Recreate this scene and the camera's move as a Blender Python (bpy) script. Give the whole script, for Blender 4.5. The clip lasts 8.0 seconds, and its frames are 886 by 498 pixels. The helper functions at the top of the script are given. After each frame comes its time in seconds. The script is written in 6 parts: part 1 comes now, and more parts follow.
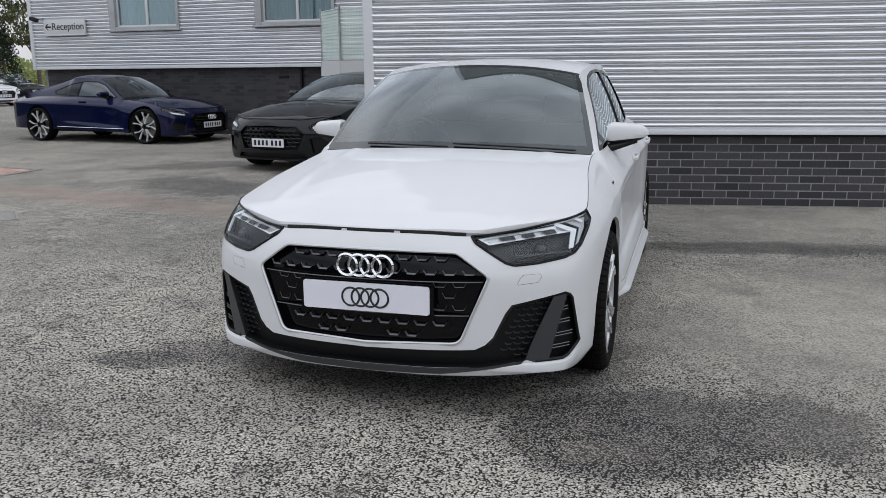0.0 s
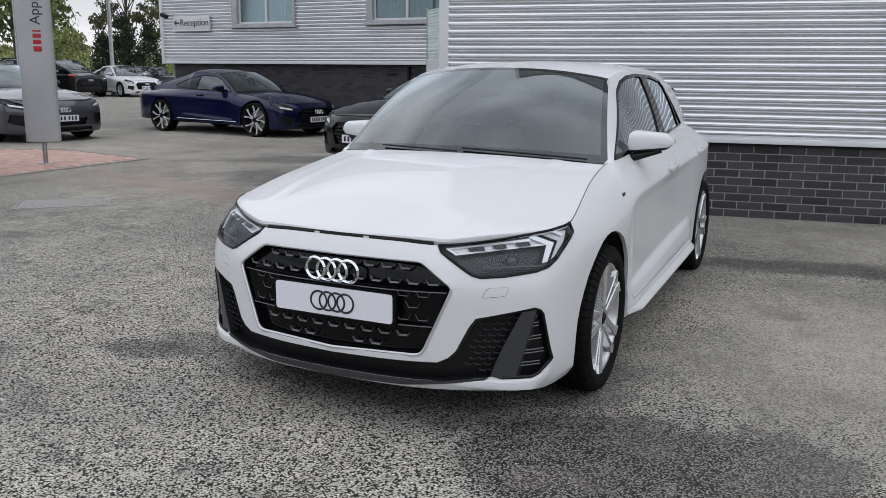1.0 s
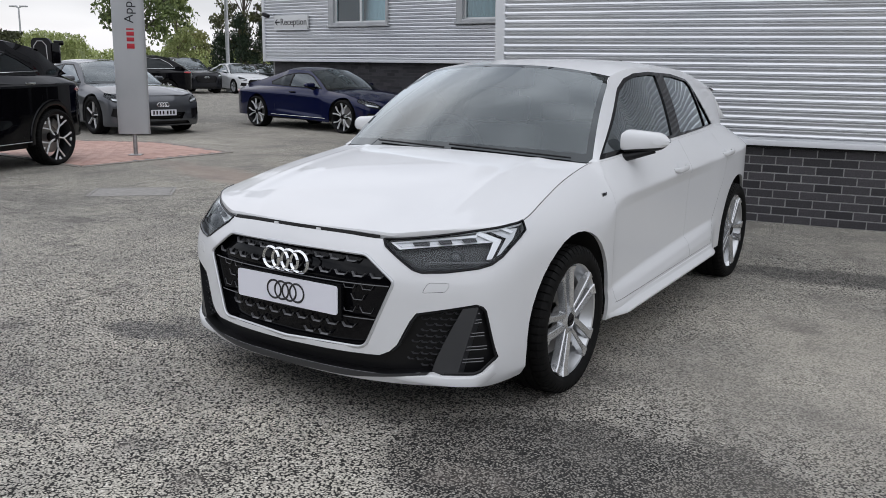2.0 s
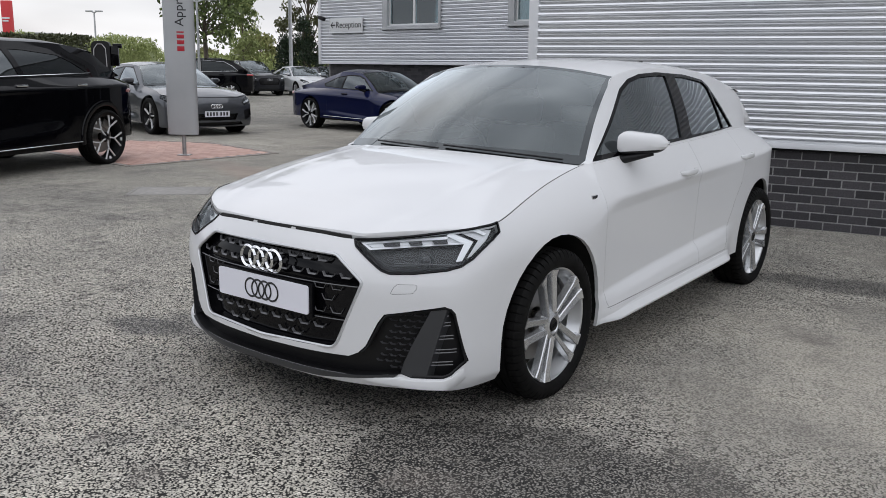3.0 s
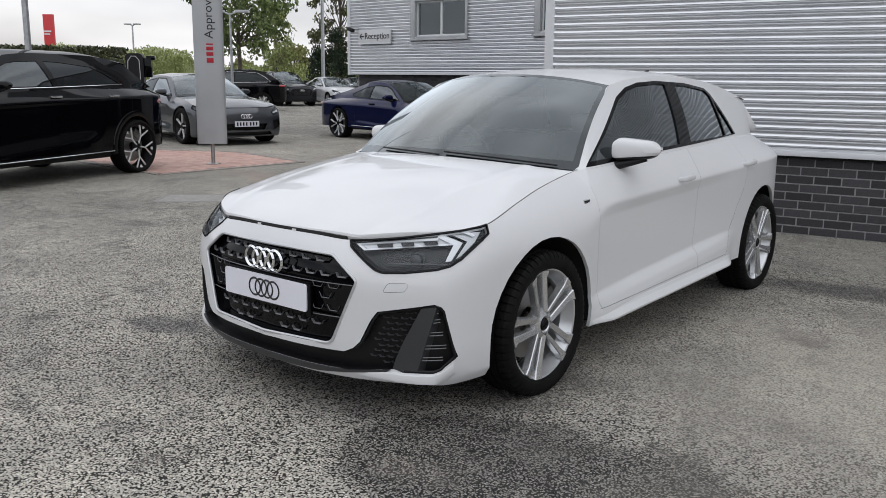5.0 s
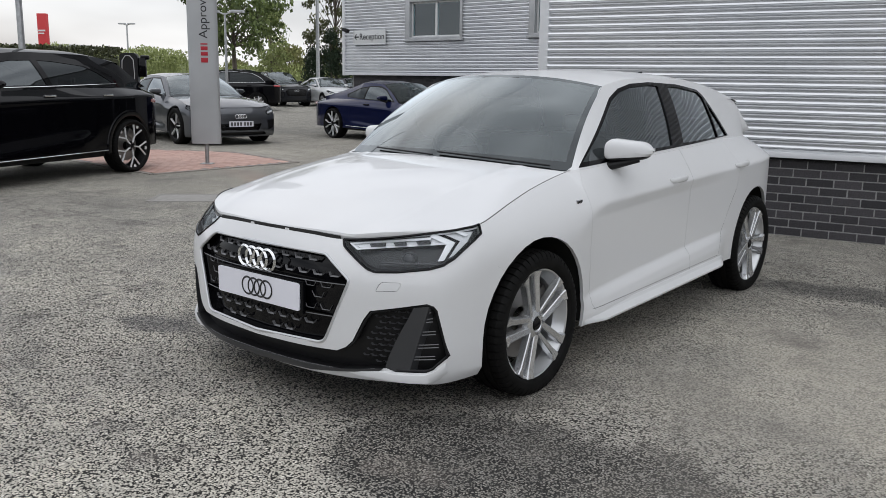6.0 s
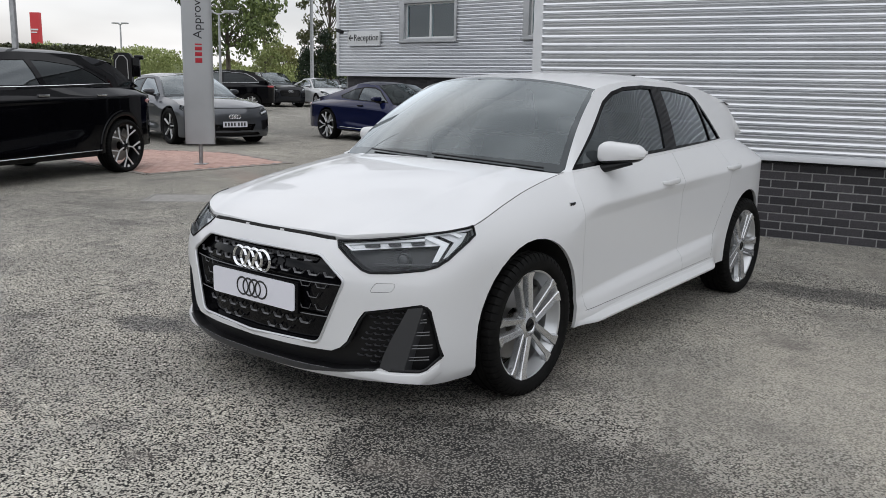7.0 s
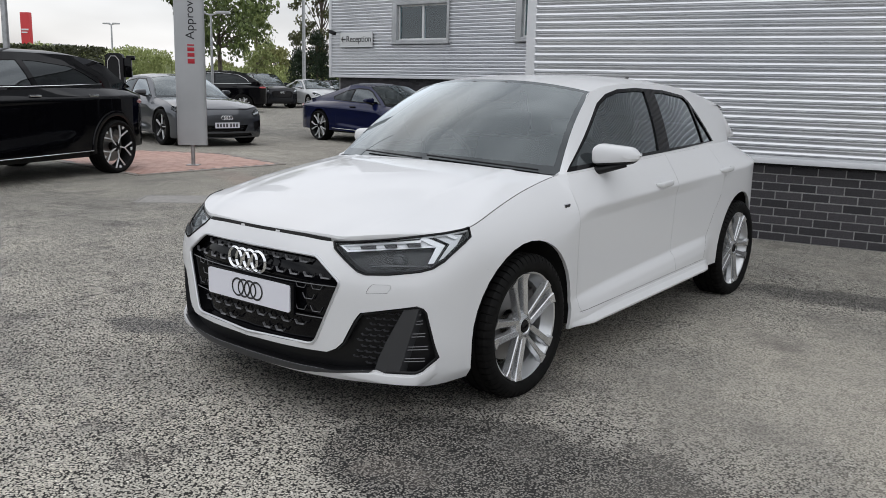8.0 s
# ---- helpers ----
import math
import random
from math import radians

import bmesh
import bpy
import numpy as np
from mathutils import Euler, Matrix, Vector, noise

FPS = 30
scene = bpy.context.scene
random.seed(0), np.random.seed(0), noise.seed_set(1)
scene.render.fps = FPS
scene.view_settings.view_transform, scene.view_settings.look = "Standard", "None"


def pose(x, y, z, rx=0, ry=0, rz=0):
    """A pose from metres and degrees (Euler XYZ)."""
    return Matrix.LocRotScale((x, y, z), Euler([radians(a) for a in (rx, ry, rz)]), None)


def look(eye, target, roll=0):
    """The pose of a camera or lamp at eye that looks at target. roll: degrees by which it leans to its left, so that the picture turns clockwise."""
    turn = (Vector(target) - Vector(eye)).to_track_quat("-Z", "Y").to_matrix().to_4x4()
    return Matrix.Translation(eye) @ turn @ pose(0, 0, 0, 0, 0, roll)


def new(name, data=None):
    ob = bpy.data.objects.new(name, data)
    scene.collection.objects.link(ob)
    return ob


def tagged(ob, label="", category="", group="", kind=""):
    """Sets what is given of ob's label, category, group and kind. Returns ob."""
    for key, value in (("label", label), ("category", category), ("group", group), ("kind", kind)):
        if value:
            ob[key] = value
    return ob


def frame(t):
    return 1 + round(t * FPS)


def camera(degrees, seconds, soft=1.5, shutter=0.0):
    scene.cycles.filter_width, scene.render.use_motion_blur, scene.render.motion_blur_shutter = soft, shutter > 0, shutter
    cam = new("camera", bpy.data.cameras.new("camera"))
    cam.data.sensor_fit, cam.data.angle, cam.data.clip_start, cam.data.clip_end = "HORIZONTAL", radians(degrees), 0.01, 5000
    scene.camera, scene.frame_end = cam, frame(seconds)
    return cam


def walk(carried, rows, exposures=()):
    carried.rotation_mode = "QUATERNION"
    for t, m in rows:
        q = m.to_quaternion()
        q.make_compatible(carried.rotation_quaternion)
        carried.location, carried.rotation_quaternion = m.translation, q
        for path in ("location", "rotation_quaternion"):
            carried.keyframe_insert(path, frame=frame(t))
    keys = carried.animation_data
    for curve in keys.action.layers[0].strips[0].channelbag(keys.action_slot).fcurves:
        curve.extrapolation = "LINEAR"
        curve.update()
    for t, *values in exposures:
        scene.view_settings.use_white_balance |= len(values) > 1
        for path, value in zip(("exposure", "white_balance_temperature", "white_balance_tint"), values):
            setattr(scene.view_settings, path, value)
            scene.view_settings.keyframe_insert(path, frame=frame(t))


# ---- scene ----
cam = camera(54.8, 8.0, soft=0.75)
PATH = [
    (0, (1.218, -2.958, 1.322), (0.648, -1.085, 0.914), -0.5),
    (0.5, (1.485, -2.851, 1.323), (0.78, -1.025, 0.913), 0.2),
    (1, (1.737, -2.651, 1.339), (0.893, -0.885, 0.928), 0.5),
    (1.5, (2.057, -2.511, 1.328), (1.092, -0.809, 0.916), 0.9),
    (2.8, (2.474, -2.149, 1.329), (1.296, -0.586, 0.917), 0.8),
    (3, (2.531, -2.13, 1.32), (1.339, -0.577, 0.91), 0.9),
    (3.5, (2.682, -2.131, 1.318), (1.456, -0.605, 0.912), 0.7),
    (4, (2.739, -2.148, 1.32), (1.49, -0.638, 0.922), 0.6),
    (4.5, (2.747, -2.15, 1.32), (1.49, -0.644, 0.928), 0.6),
    (6, (2.763, -2.154, 1.315), (1.517, -0.637, 0.929), 0.9),
    (6.5, (2.769, -2.166, 1.319), (1.53, -0.645, 0.933), 1.1),
    (7, (2.775, -2.174, 1.32), (1.541, -0.647, 0.937), 1.2),
    (7.5, (2.778, -2.187, 1.319), (1.551, -0.653, 0.939), 1.3),
    (8, (2.767, -2.19, 1.321), (1.548, -0.65, 0.942), 1.4),
]
walk(cam, [(t, look(eye, target, roll)) for t, eye, target, roll in PATH],
     exposures=[(0, 0.0, 6220, 11), (1.5, 0.0, 6270, 11.5), (3, 0.0, 6340, 11.5), (4.5, 0.0, 6370, 11.5), (6, 0.0, 6420, 10), (8, 0.0, 6430, 10)])


# ---- light: bright overcast sky, weak broad sun ----
SUN_EL, SUN_AZ = 42.0, 290.0
world = bpy.data.worlds.new("overcast_sky")
scene.world = world
world.use_nodes = True
wn, wl = world.node_tree.nodes, world.node_tree.links
wn.clear()
w_out = wn.new("ShaderNodeOutputWorld")
w_bg = wn.new("ShaderNodeBackground")
w_sky = wn.new("ShaderNodeTexSky")
w_sky.sky_type = "NISHITA"
w_sky.sun_disc = False
w_sky.sun_elevation, w_sky.sun_rotation = radians(SUN_EL), radians(SUN_AZ)
w_sky.air_density, w_sky.dust_density = 1.0, 2.0
w_co = wn.new("ShaderNodeTexCoord")
w_map = wn.new("ShaderNodeMapping")
w_map.inputs["Scale"].default_value = (1.0, 1.0, 3.2)
w_cloud = wn.new("ShaderNodeTexNoise")
w_cloud.inputs["Scale"].default_value = 2.9
w_cloud.inputs["Detail"].default_value = 4.0
w_cloud.inputs["Roughness"].default_value = 0.45
w_tone = wn.new("ShaderNodeValToRGB")
w_tone.color_ramp.elements[0].position, w_tone.color_ramp.elements[0].color = 0.34, (5.6, 5.8, 6.25, 1)
w_tone.color_ramp.elements[1].position, w_tone.color_ramp.elements[1].color = 0.62, (10.2, 10.4, 10.8, 1)
w_mix = wn.new("ShaderNodeMix")
w_mix.data_type = "RGBA"
w_mix.inputs["Factor"].default_value = 0.86
wl.new(w_co.outputs["Generated"], w_map.inputs["Vector"])
wl.new(w_map.outputs["Vector"], w_cloud.inputs["Vector"])
wl.new(w_cloud.outputs["Fac"], w_tone.inputs["Fac"])
# overcast: brighter overhead than near the horizon
w_sep, w_rise, w_dome = wn.new("ShaderNodeSeparateXYZ"), wn.new("ShaderNodeMapRange"), wn.new("ShaderNodeVectorMath")
w_rise.inputs["From Min"].default_value, w_rise.inputs["From Max"].default_value = 0.0, 1.0
w_rise.inputs["To Min"].default_value, w_rise.inputs["To Max"].default_value = 0.75, 1.12
w_dome.operation = "SCALE"
wl.new(w_co.outputs["Generated"], w_sep.inputs["Vector"])
wl.new(w_sep.outputs["Z"], w_rise.inputs["Value"])
wl.new(w_rise.outputs["Result"], w_dome.inputs["Scale"])
wl.new(w_tone.outputs["Color"], w_dome.inputs[0])
wl.new(w_sky.outputs["Color"], w_mix.inputs["A"])
wl.new(w_dome.outputs["Vector"], w_mix.inputs["B"])
wl.new(w_mix.outputs["Result"], w_bg.inputs["Color"])
w_bg.inputs["Strength"].default_value = 0.125
wl.new(w_bg.outputs["Background"], w_out.inputs["Surface"])

sun_data = bpy.data.lights.new("sun", "SUN")
sun_data.energy, sun_data.angle, sun_data.color = 0.85, radians(170), (1.0, 0.97, 0.93)
sun = new("sun", sun_data)
sun.matrix_world = pose(0, 0, 20, 90 - SUN_EL, 0, 180 - SUN_AZ + 180)
scene.view_settings.exposure = 0.0


# ---- materials ----
def material(name, color, rough=0.5, metal=0.0, coat=0.0, coat_rough=0.03, spec=0.5):
    m = bpy.data.materials.new(name)
    m.use_nodes = True
    b = m.node_tree.nodes["Principled BSDF"]
    b.inputs["Base Color"].default_value = (*color, 1)
    b.inputs["Roughness"].default_value = rough
    b.inputs["Metallic"].default_value = metal
    b.inputs["Coat Weight"].default_value = coat
    b.inputs["Coat Roughness"].default_value = coat_rough
    b.inputs["Specular IOR Level"].default_value = spec
    return m


def nodes_of(m):
    return m.node_tree.nodes, m.node_tree.links, m.node_tree.nodes["Principled BSDF"]


def noise_node(m, scale, detail=4.0, rough=0.5, stretch=(1, 1, 1), coords="Object", shift=(0, 0, 0)):
    n, l, _ = nodes_of(m)
    co, mp, tx = n.new("ShaderNodeTexCoord"), n.new("ShaderNodeMapping"), n.new("ShaderNodeTexNoise")
    mp.inputs["Scale"].default_value = stretch
    mp.inputs["Location"].default_value = shift
    tx.inputs["Scale"].default_value, tx.inputs["Detail"].default_value, tx.inputs["Roughness"].default_value = scale, detail, rough
    l.new(co.outputs[coords], mp.inputs["Vector"])
    l.new(mp.outputs["Vector"], tx.inputs["Vector"])
    return tx.outputs["Fac"]


def ramp(m, fac, stops):
    n, l, _ = nodes_of(m)
    r = n.new("ShaderNodeValToRGB")
    while len(r.color_ramp.elements) < len(stops):
        r.color_ramp.elements.new(0.5)
    for e, (p, c) in zip(r.color_ramp.elements, stops):
        e.position, e.color = p, (*c, 1) if len(c) == 3 else c
    l.new(fac, r.inputs["Fac"])
    return r.outputs["Color"]


def mixed(m, fac, a, b, blend="MIX"):
    n, l, _ = nodes_of(m)
    x = n.new("ShaderNodeMix")
    x.data_type, x.blend_type = "RGBA", blend
    for key, v in (("Factor", fac), ("A", a), ("B", b)):
        if isinstance(v, (int, float)):
            x.inputs[key].default_value = v
        elif isinstance(v, tuple):
            x.inputs[key].default_value = (*v, 1)
        else:
            l.new(v, x.inputs[key])
    return x.outputs["Result"]


def bumped(m, fac, strength=0.3, distance=0.01):
    n, l, b = nodes_of(m)
    k = n.new("ShaderNodeBump")
    k.inputs["Strength"].default_value, k.inputs["Distance"].default_value = strength, distance
    l.new(fac, k.inputs["Height"])
    l.new(k.outputs["Normal"], b.inputs["Normal"])


def tinted(m, color_socket):
    _, l, b = nodes_of(m)
    l.new(color_socket, b.inputs["Base Color"])


def roughened(m, fac, low, high):
    n, l, b = nodes_of(m)
    r = n.new("ShaderNodeMapRange")
    r.inputs["To Min"].default_value, r.inputs["To Max"].default_value = low, high
    l.new(fac, r.inputs["Value"])
    l.new(r.outputs["Result"], b.inputs["Roughness"])


def paint(name, color, metal=0.0, rough=0.35, coat_rough=0.02, flake=False, coat=1.0):
    m = material(name, color, rough, metal, coat, coat_rough, 0.0)
    if flake:
        f = noise_node(m, 900, 2)
        tinted(m, mixed(m, f, tuple(c * 0.7 for c in color), tuple(min(1, c * 1.35) for c in color)))
    _, l, b = nodes_of(m)
    dirt = noise_node(m, 3.0, 6, 0.6)
    n = m.node_tree.nodes
    r = n.new("ShaderNodeMapRange")
    r.inputs["From Min"].default_value, r.inputs["From Max"].default_value = 0.3, 0.75
    r.inputs["To Min"].default_value, r.inputs["To Max"].default_value = coat_rough, coat_rough + 0.05
    l.new(dirt, r.inputs["Value"])
    l.new(r.outputs["Result"], b.inputs["Coat Roughness"])
    return m


def glass(name, tint, clear, rough=0.0, gloss=1.7, haze=0.05):
    """Thin glazing: part of the light passes straight through, tinted, and the surface mirrors by its gloss."""
    m = bpy.data.materials.new(name)
    m.use_nodes = True
    n, l = m.node_tree.nodes, m.node_tree.links
    n.clear()
    out, a, b, g, x = (n.new(k) for k in ("ShaderNodeOutputMaterial", "ShaderNodeBsdfTransparent", "ShaderNodeBsdfDiffuse", "ShaderNodeBsdfGlossy", "ShaderNodeMixShader"))
    y, f = n.new("ShaderNodeMixShader"), n.new("ShaderNodeFresnel")
    f.inputs["IOR"].default_value = 1.5
    a.inputs["Color"].default_value = (*tint, 1)
    b.inputs["Color"].default_value = (tint[0] * haze, tint[1] * haze, tint[2] * haze, 1)
    g.inputs["Roughness"].default_value = rough
    g.inputs["Color"].default_value = (0.90, 0.97, 1.0, 1)
    x.inputs["Fac"].default_value = clear
    l.new(b.outputs["BSDF"], x.inputs[1])
    l.new(a.outputs["BSDF"], x.inputs[2])
    boost = n.new("ShaderNodeMath")
    boost.operation, boost.use_clamp = "MULTIPLY", True
    boost.inputs[1].default_value = gloss
    l.new(f.outputs["Fac"], boost.inputs[0])
    l.new(boost.outputs["Value"], y.inputs["Fac"])
    l.new(x.outputs["Shader"], y.inputs[1])
    l.new(g.outputs["BSDF"], y.inputs[2])
    l.new(y.outputs["Shader"], out.inputs["Surface"])
    return m


WHITE = paint("white_paint", (0.70, 0.705, 0.71), coat=0.7)
BLUE = paint("deep_blue_paint", (0.005, 0.008, 0.042), 0.3, flake=True, coat=0.8)
BLACK_PAINT = paint("black_paint", (0.002, 0.002, 0.003), coat=0.5)
GREY_PAINT = paint("dark_grey_paint", (0.013, 0.014, 0.017), 0.2, flake=True, coat=0.7)
SILVER_PAINT = paint("grey_metallic_paint", (0.085, 0.09, 0.10), 0.5, flake=True)
FAR_WHITE = paint("far_white_paint", (0.72, 0.73, 0.74))
GLOSS_BLACK = material("gloss_black", (0.003, 0.003, 0.004), 0.05, 0, 0.0, 0.03, 0.2)
MESH_BLACK = material("satin_grille_mesh", (0.006, 0.006, 0.007), 0.22, spec=0.5)
TRIM_BLACK = material("satin_black_plastic", (0.008, 0.008, 0.009), 0.42, spec=0.3)
bumped(TRIM_BLACK, noise_node(TRIM_BLACK, 700, 2), 0.08, 0.001)
GRILLE_CHIP = material("glossy_grille_blade", (0.11, 0.11, 0.115), 0.25, spec=0.6)
FIN_GREY = material("dark_grey_plastic", (0.045, 0.046, 0.049), 0.40)
bumped(FIN_GREY, noise_node(FIN_GREY, 600, 2), 0.08, 0.001)
INNER = material("underbody_black", (0.006, 0.006, 0.006), 0.9)
tinted(INNER, ramp(INNER, noise_node(INNER, 12), [(0.3, (0.004, 0.004, 0.004)), (0.8, (0.014, 0.013, 0.012))]))
CHROME = material("chrome", (0.75, 0.76, 0.77), 0.09, 1.0)
SILVER_TRIM = material("silver_grille_edge", (0.60, 0.61, 0.62), 0.3, 0.6)
ALLOY = material("silver_alloy", (0.66, 0.67, 0.68), 0.27, 0.85, 0.3)
BARREL = material("alloy_barrel", (0.62, 0.63, 0.64), 0.30, 0.8)
ALLOY_DARK = material("anthracite_alloy", (0.008, 0.008, 0.009), 0.35, 0.0, 0.0, 0.03, 0.3)
ALLOY_CUT = material("machined_alloy", (0.80, 0.81, 0.82), 0.30, 0.3)
RUBBER = material("tyre_rubber", (0.012, 0.012, 0.012), 0.66, spec=0.12)
tinted(RUBBER, ramp(RUBBER, noise_node(RUBBER, 25, 5, 0.6), [(0.3, (0.004, 0.004, 0.004)), (0.75, (0.010, 0.0097, 0.0094))]))
bumped(RUBBER, noise_node(RUBBER, 240, 3), 0.12, 0.002)
DISC = material("brake_disc_steel", (0.32, 0.31, 0.30), 0.35, 0.9)
PLATE_WHITE = material("plate_white", (0.80, 0.80, 0.86), 0.35)
PLATE_INK = material("plate_ink", (0.012, 0.012, 0.014), 0.4)
PLATE_YELLOW = material("plate_yellow", (0.75, 0.55, 0.04), 0.35)
SCREEN_GLASS = glass("windscreen_glass", (0.55, 0.66, 0.66), 0.80, gloss=2.15, haze=0.22)
SIDE_GLASS = glass("side_glass", (0.13, 0.165, 0.16), 0.9, gloss=2.4)
DARK_GLASS = glass("privacy_glass", (0.05, 0.055, 0.06), 0.7, gloss=0.9)
FRIT = glass("black_glass_border", (0.1, 0.1, 0.1), 0.0, gloss=1.7)
LENS = glass("headlight_lens", (0.96, 0.97, 0.98), 1.0, gloss=0.6)
LAMP_INNER = material("headlight_housing", (0.014, 0.014, 0.016), 0.38)
LAMP_SMOKE = material("headlight_smoked_trim", (0.075, 0.077, 0.082), 0.3)
LAMP_MID = material("headlight_grey_trim", (0.6, 0.61, 0.62), 0.3, 0.5)
LIGHT_BAR = material("light_guide_white", (0.95, 0.96, 0.97), 0.25)
RED_LENS = material("red_tail_lens", (0.35, 0.008, 0.012), 0.12, 0, 1.0)
CABIN = material("cabin_dark_cloth", (0.018, 0.018, 0.02), 0.85)
CABIN_GREY = material("cabin_grey_plastic", (0.05, 0.05, 0.053), 0.6)


def value_of(m, op, a, b=None, clamp=False):
    n, l, _ = nodes_of(m)
    k = n.new("ShaderNodeMath")
    k.operation, k.use_clamp = op, clamp
    for i, v in enumerate((a, b)):
        if v is None:
            continue
        if isinstance(v, (int, float)):
            k.inputs[i].default_value = v
        else:
            l.new(v, k.inputs[i])
    return k.outputs["Value"]


def blot(m, x, y, rx, ry, turn, ragged, soft=0.35, torn=1.1):
    """An elliptical patch on the ground: 1 in its middle, ragged towards 0 at its rim."""
    n, l, _ = nodes_of(m)
    co, mp, sub = n.new("ShaderNodeTexCoord"), n.new("ShaderNodeMapping"), n.new("ShaderNodeTexGradient")
    mp.vector_type = "TEXTURE"
    mp.inputs["Location"].default_value = (x, y, 0)
    mp.inputs["Rotation"].default_value = (0, 0, radians(turn))
    mp.inputs["Scale"].default_value = (rx, ry, 1)
    sub.gradient_type = "SPHERICAL"
    l.new(co.outputs["Object"], mp.inputs["Vector"])
    l.new(mp.outputs["Vector"], sub.inputs["Vector"])
    s = value_of(m, "ADD", sub.outputs["Fac"], value_of(m, "MULTIPLY", value_of(m, "SUBTRACT", ragged, 0.5), torn))
    return value_of(m, "DIVIDE", value_of(m, "SUBTRACT", s, 0.12), soft, True)


TARMAC = material("worn_tarmac", (0.12, 0.12, 0.115), 0.85)


def make_tarmac(m):
    n, l, b = nodes_of(m)
    vor = n.new("ShaderNodeTexVoronoi")
    vor.inputs["Scale"].default_value = 120
    co = n.new("ShaderNodeTexCoord")
    l.new(co.outputs["Object"], vor.inputs["Vector"])
    sep = n.new("ShaderNodeSeparateColor")
    l.new(vor.outputs["Color"], sep.inputs["Color"])
    stone = sep.outputs["Red"]
    grain = noise_node(m, 210, 3, 0.65)
    pits = noise_node(m, 60, 3.0, 0.6)
    clump = noise_node(m, 9, 4, 0.6)
    big = noise_node(m, 0.45, 6, 0.6)
    mid = noise_node(m, 2.2, 6, 0.62)
    ragged = noise_node(m, 1.7, 7, 0.66, shift=(4, 2, 0))
    top = ramp(m, stone, [(0.0, (0.375, 0.357, 0.315)), (0.55, (0.53, 0.507, 0.450)), (0.95, (0.655, 0.627, 0.556)), (1.0, (0.88, 0.86, 0.80))])
    # damp and oily stains, plus shade painted under the white car's front
    wet_and_shade = blot(m, 1.15, 0.16, 1.05, 0.55, 20, ragged, 0.28, 2.1)
    # the first, at (-0.1, 0.75), is the car's shade put into the colour
    for args in ((-0.1, 0.75, 1.5, 0.8, 8), (-1.25, 0.32, 0.36, 0.17, 10), (1.8, 3.75, 1.4, 0.34, 8), (-5.8, 7.9, 1.3, 0.7, 40), (-4.6, 6.0, 1.6, 0.75, -28)):
        wet_and_shade = value_of(m, "MAXIMUM", wet_and_shade, blot(m, *args, ragged, 0.32, 1.7))
    # open joints between the stones, closed where the binder has filled them
    gap = value_of(m, "ADD", value_of(m, "MULTIPLY", vor.outputs["Distance"], 1.15), value_of(m, "MULTIPLY", pits, 0.68))
    gap = value_of(m, "ADD", gap, value_of(m, "MULTIPLY", value_of(m, "SUBTRACT", clump, 0.5), 0.30))
    gap = value_of(m, "ADD", gap, value_of(m, "MULTIPLY", wet_and_shade, 0.12))
    hole = ramp(m, value_of(m, "SUBTRACT", gap, 0.35), [(0.625, (1, 1, 1)), (0.73, (0.04, 0.04, 0.04))])
    chips = mixed(m, 1.0, top, hole, "MULTIPLY")
    plain = mixed(m, 0.34, ramp(m, grain, [(0.3, (0.285, 0.266, 0.229)), (0.7, (0.51, 0.478, 0.412))]), chips)
    # finer, browner tarmac beside the car and along the hall
    fine = value_of(m, "MAXIMUM", blot(m, 3.0, 2.0, 3.6, 2.4, 8, ragged, 0.5), blot(m, 4.2, 5.4, 4.6, 2.3, 10, ragged, 0.5))
    far = blot(m, -8.0, 9.0, 9.0, 7.0, 20, ragged, 0.5)
    fine = value_of(m, "MAXIMUM", fine, value_of(m, "MULTIPLY", far, 0.8))
    col = mixed(m, value_of(m, "MULTIPLY", fine, 0.92), chips, plain)
    # a strip of smoother reddish patching
    strip = blot(m, -4.9, 4.75, 3.6, 0.55, -15, ragged, 0.4)
    col = mixed(m, value_of(m, "MULTIPLY", strip, 0.75), col, ramp(m, grain, [(0.3, (0.33, 0.265, 0.225)), (0.7, (0.50, 0.415, 0.36))]))
    wear = ramp(m, big, [(0.35, (0.72, 0.72, 0.72)), (0.65, (1.12, 1.11, 1.08))])
    col = mixed(m, 1.0, col, wear, "MULTIPLY")
    col = mixed(m, 1.0, col, ramp(m, mid, [(0.3, (0.82, 0.82, 0.83)), (0.7, (1.1, 1.09, 1.07))]), "MULTIPLY")
    col = mixed(m, wet_and_shade, col, mixed(m, 1.0, col, (0.66, 0.66, 0.67), "MULTIPLY"))
    l.new(col, b.inputs["Base Color"])
    r = value_of(m, "SUBTRACT", 0.88, value_of(m, "MULTIPLY", wet_and_shade, 0.34))
    l.new(r, b.inputs["Roughness"])
    h = value_of(m, "MULTIPLY", value_of(m, "MAXIMUM", gap, 0.80), -3.0)
    h = value_of(m, "MULTIPLY", h, value_of(m, "SUBTRACT", 1.0, value_of(m, "MULTIPLY", fine, 0.7)))
    bumped(m, h, 0.8, 0.006)


make_tarmac(TARMAC)
CLAD = material("silver_profiled_sheet", (0.72, 0.73, 0.745), 0.30, 0.88)
tinted(CLAD, ramp(CLAD, noise_node(CLAD, 0.8, 6, 0.6, (1, 1, 6)), [(0.3, (0.65, 0.665, 0.685)), (0.7, (0.77, 0.78, 0.795))]))
roughened(CLAD, noise_node(CLAD, 3, 5), 0.26, 0.40)
FLASH = material("pale_grey_flashing", (0.62, 0.64, 0.66), 0.4, 0.15)
tinted(FLASH, ramp(FLASH, noise_node(FLASH, 2.0, 6, 0.6), [(0.3, (0.68, 0.70, 0.72)), (0.7, (0.78, 0.79, 0.81))]))


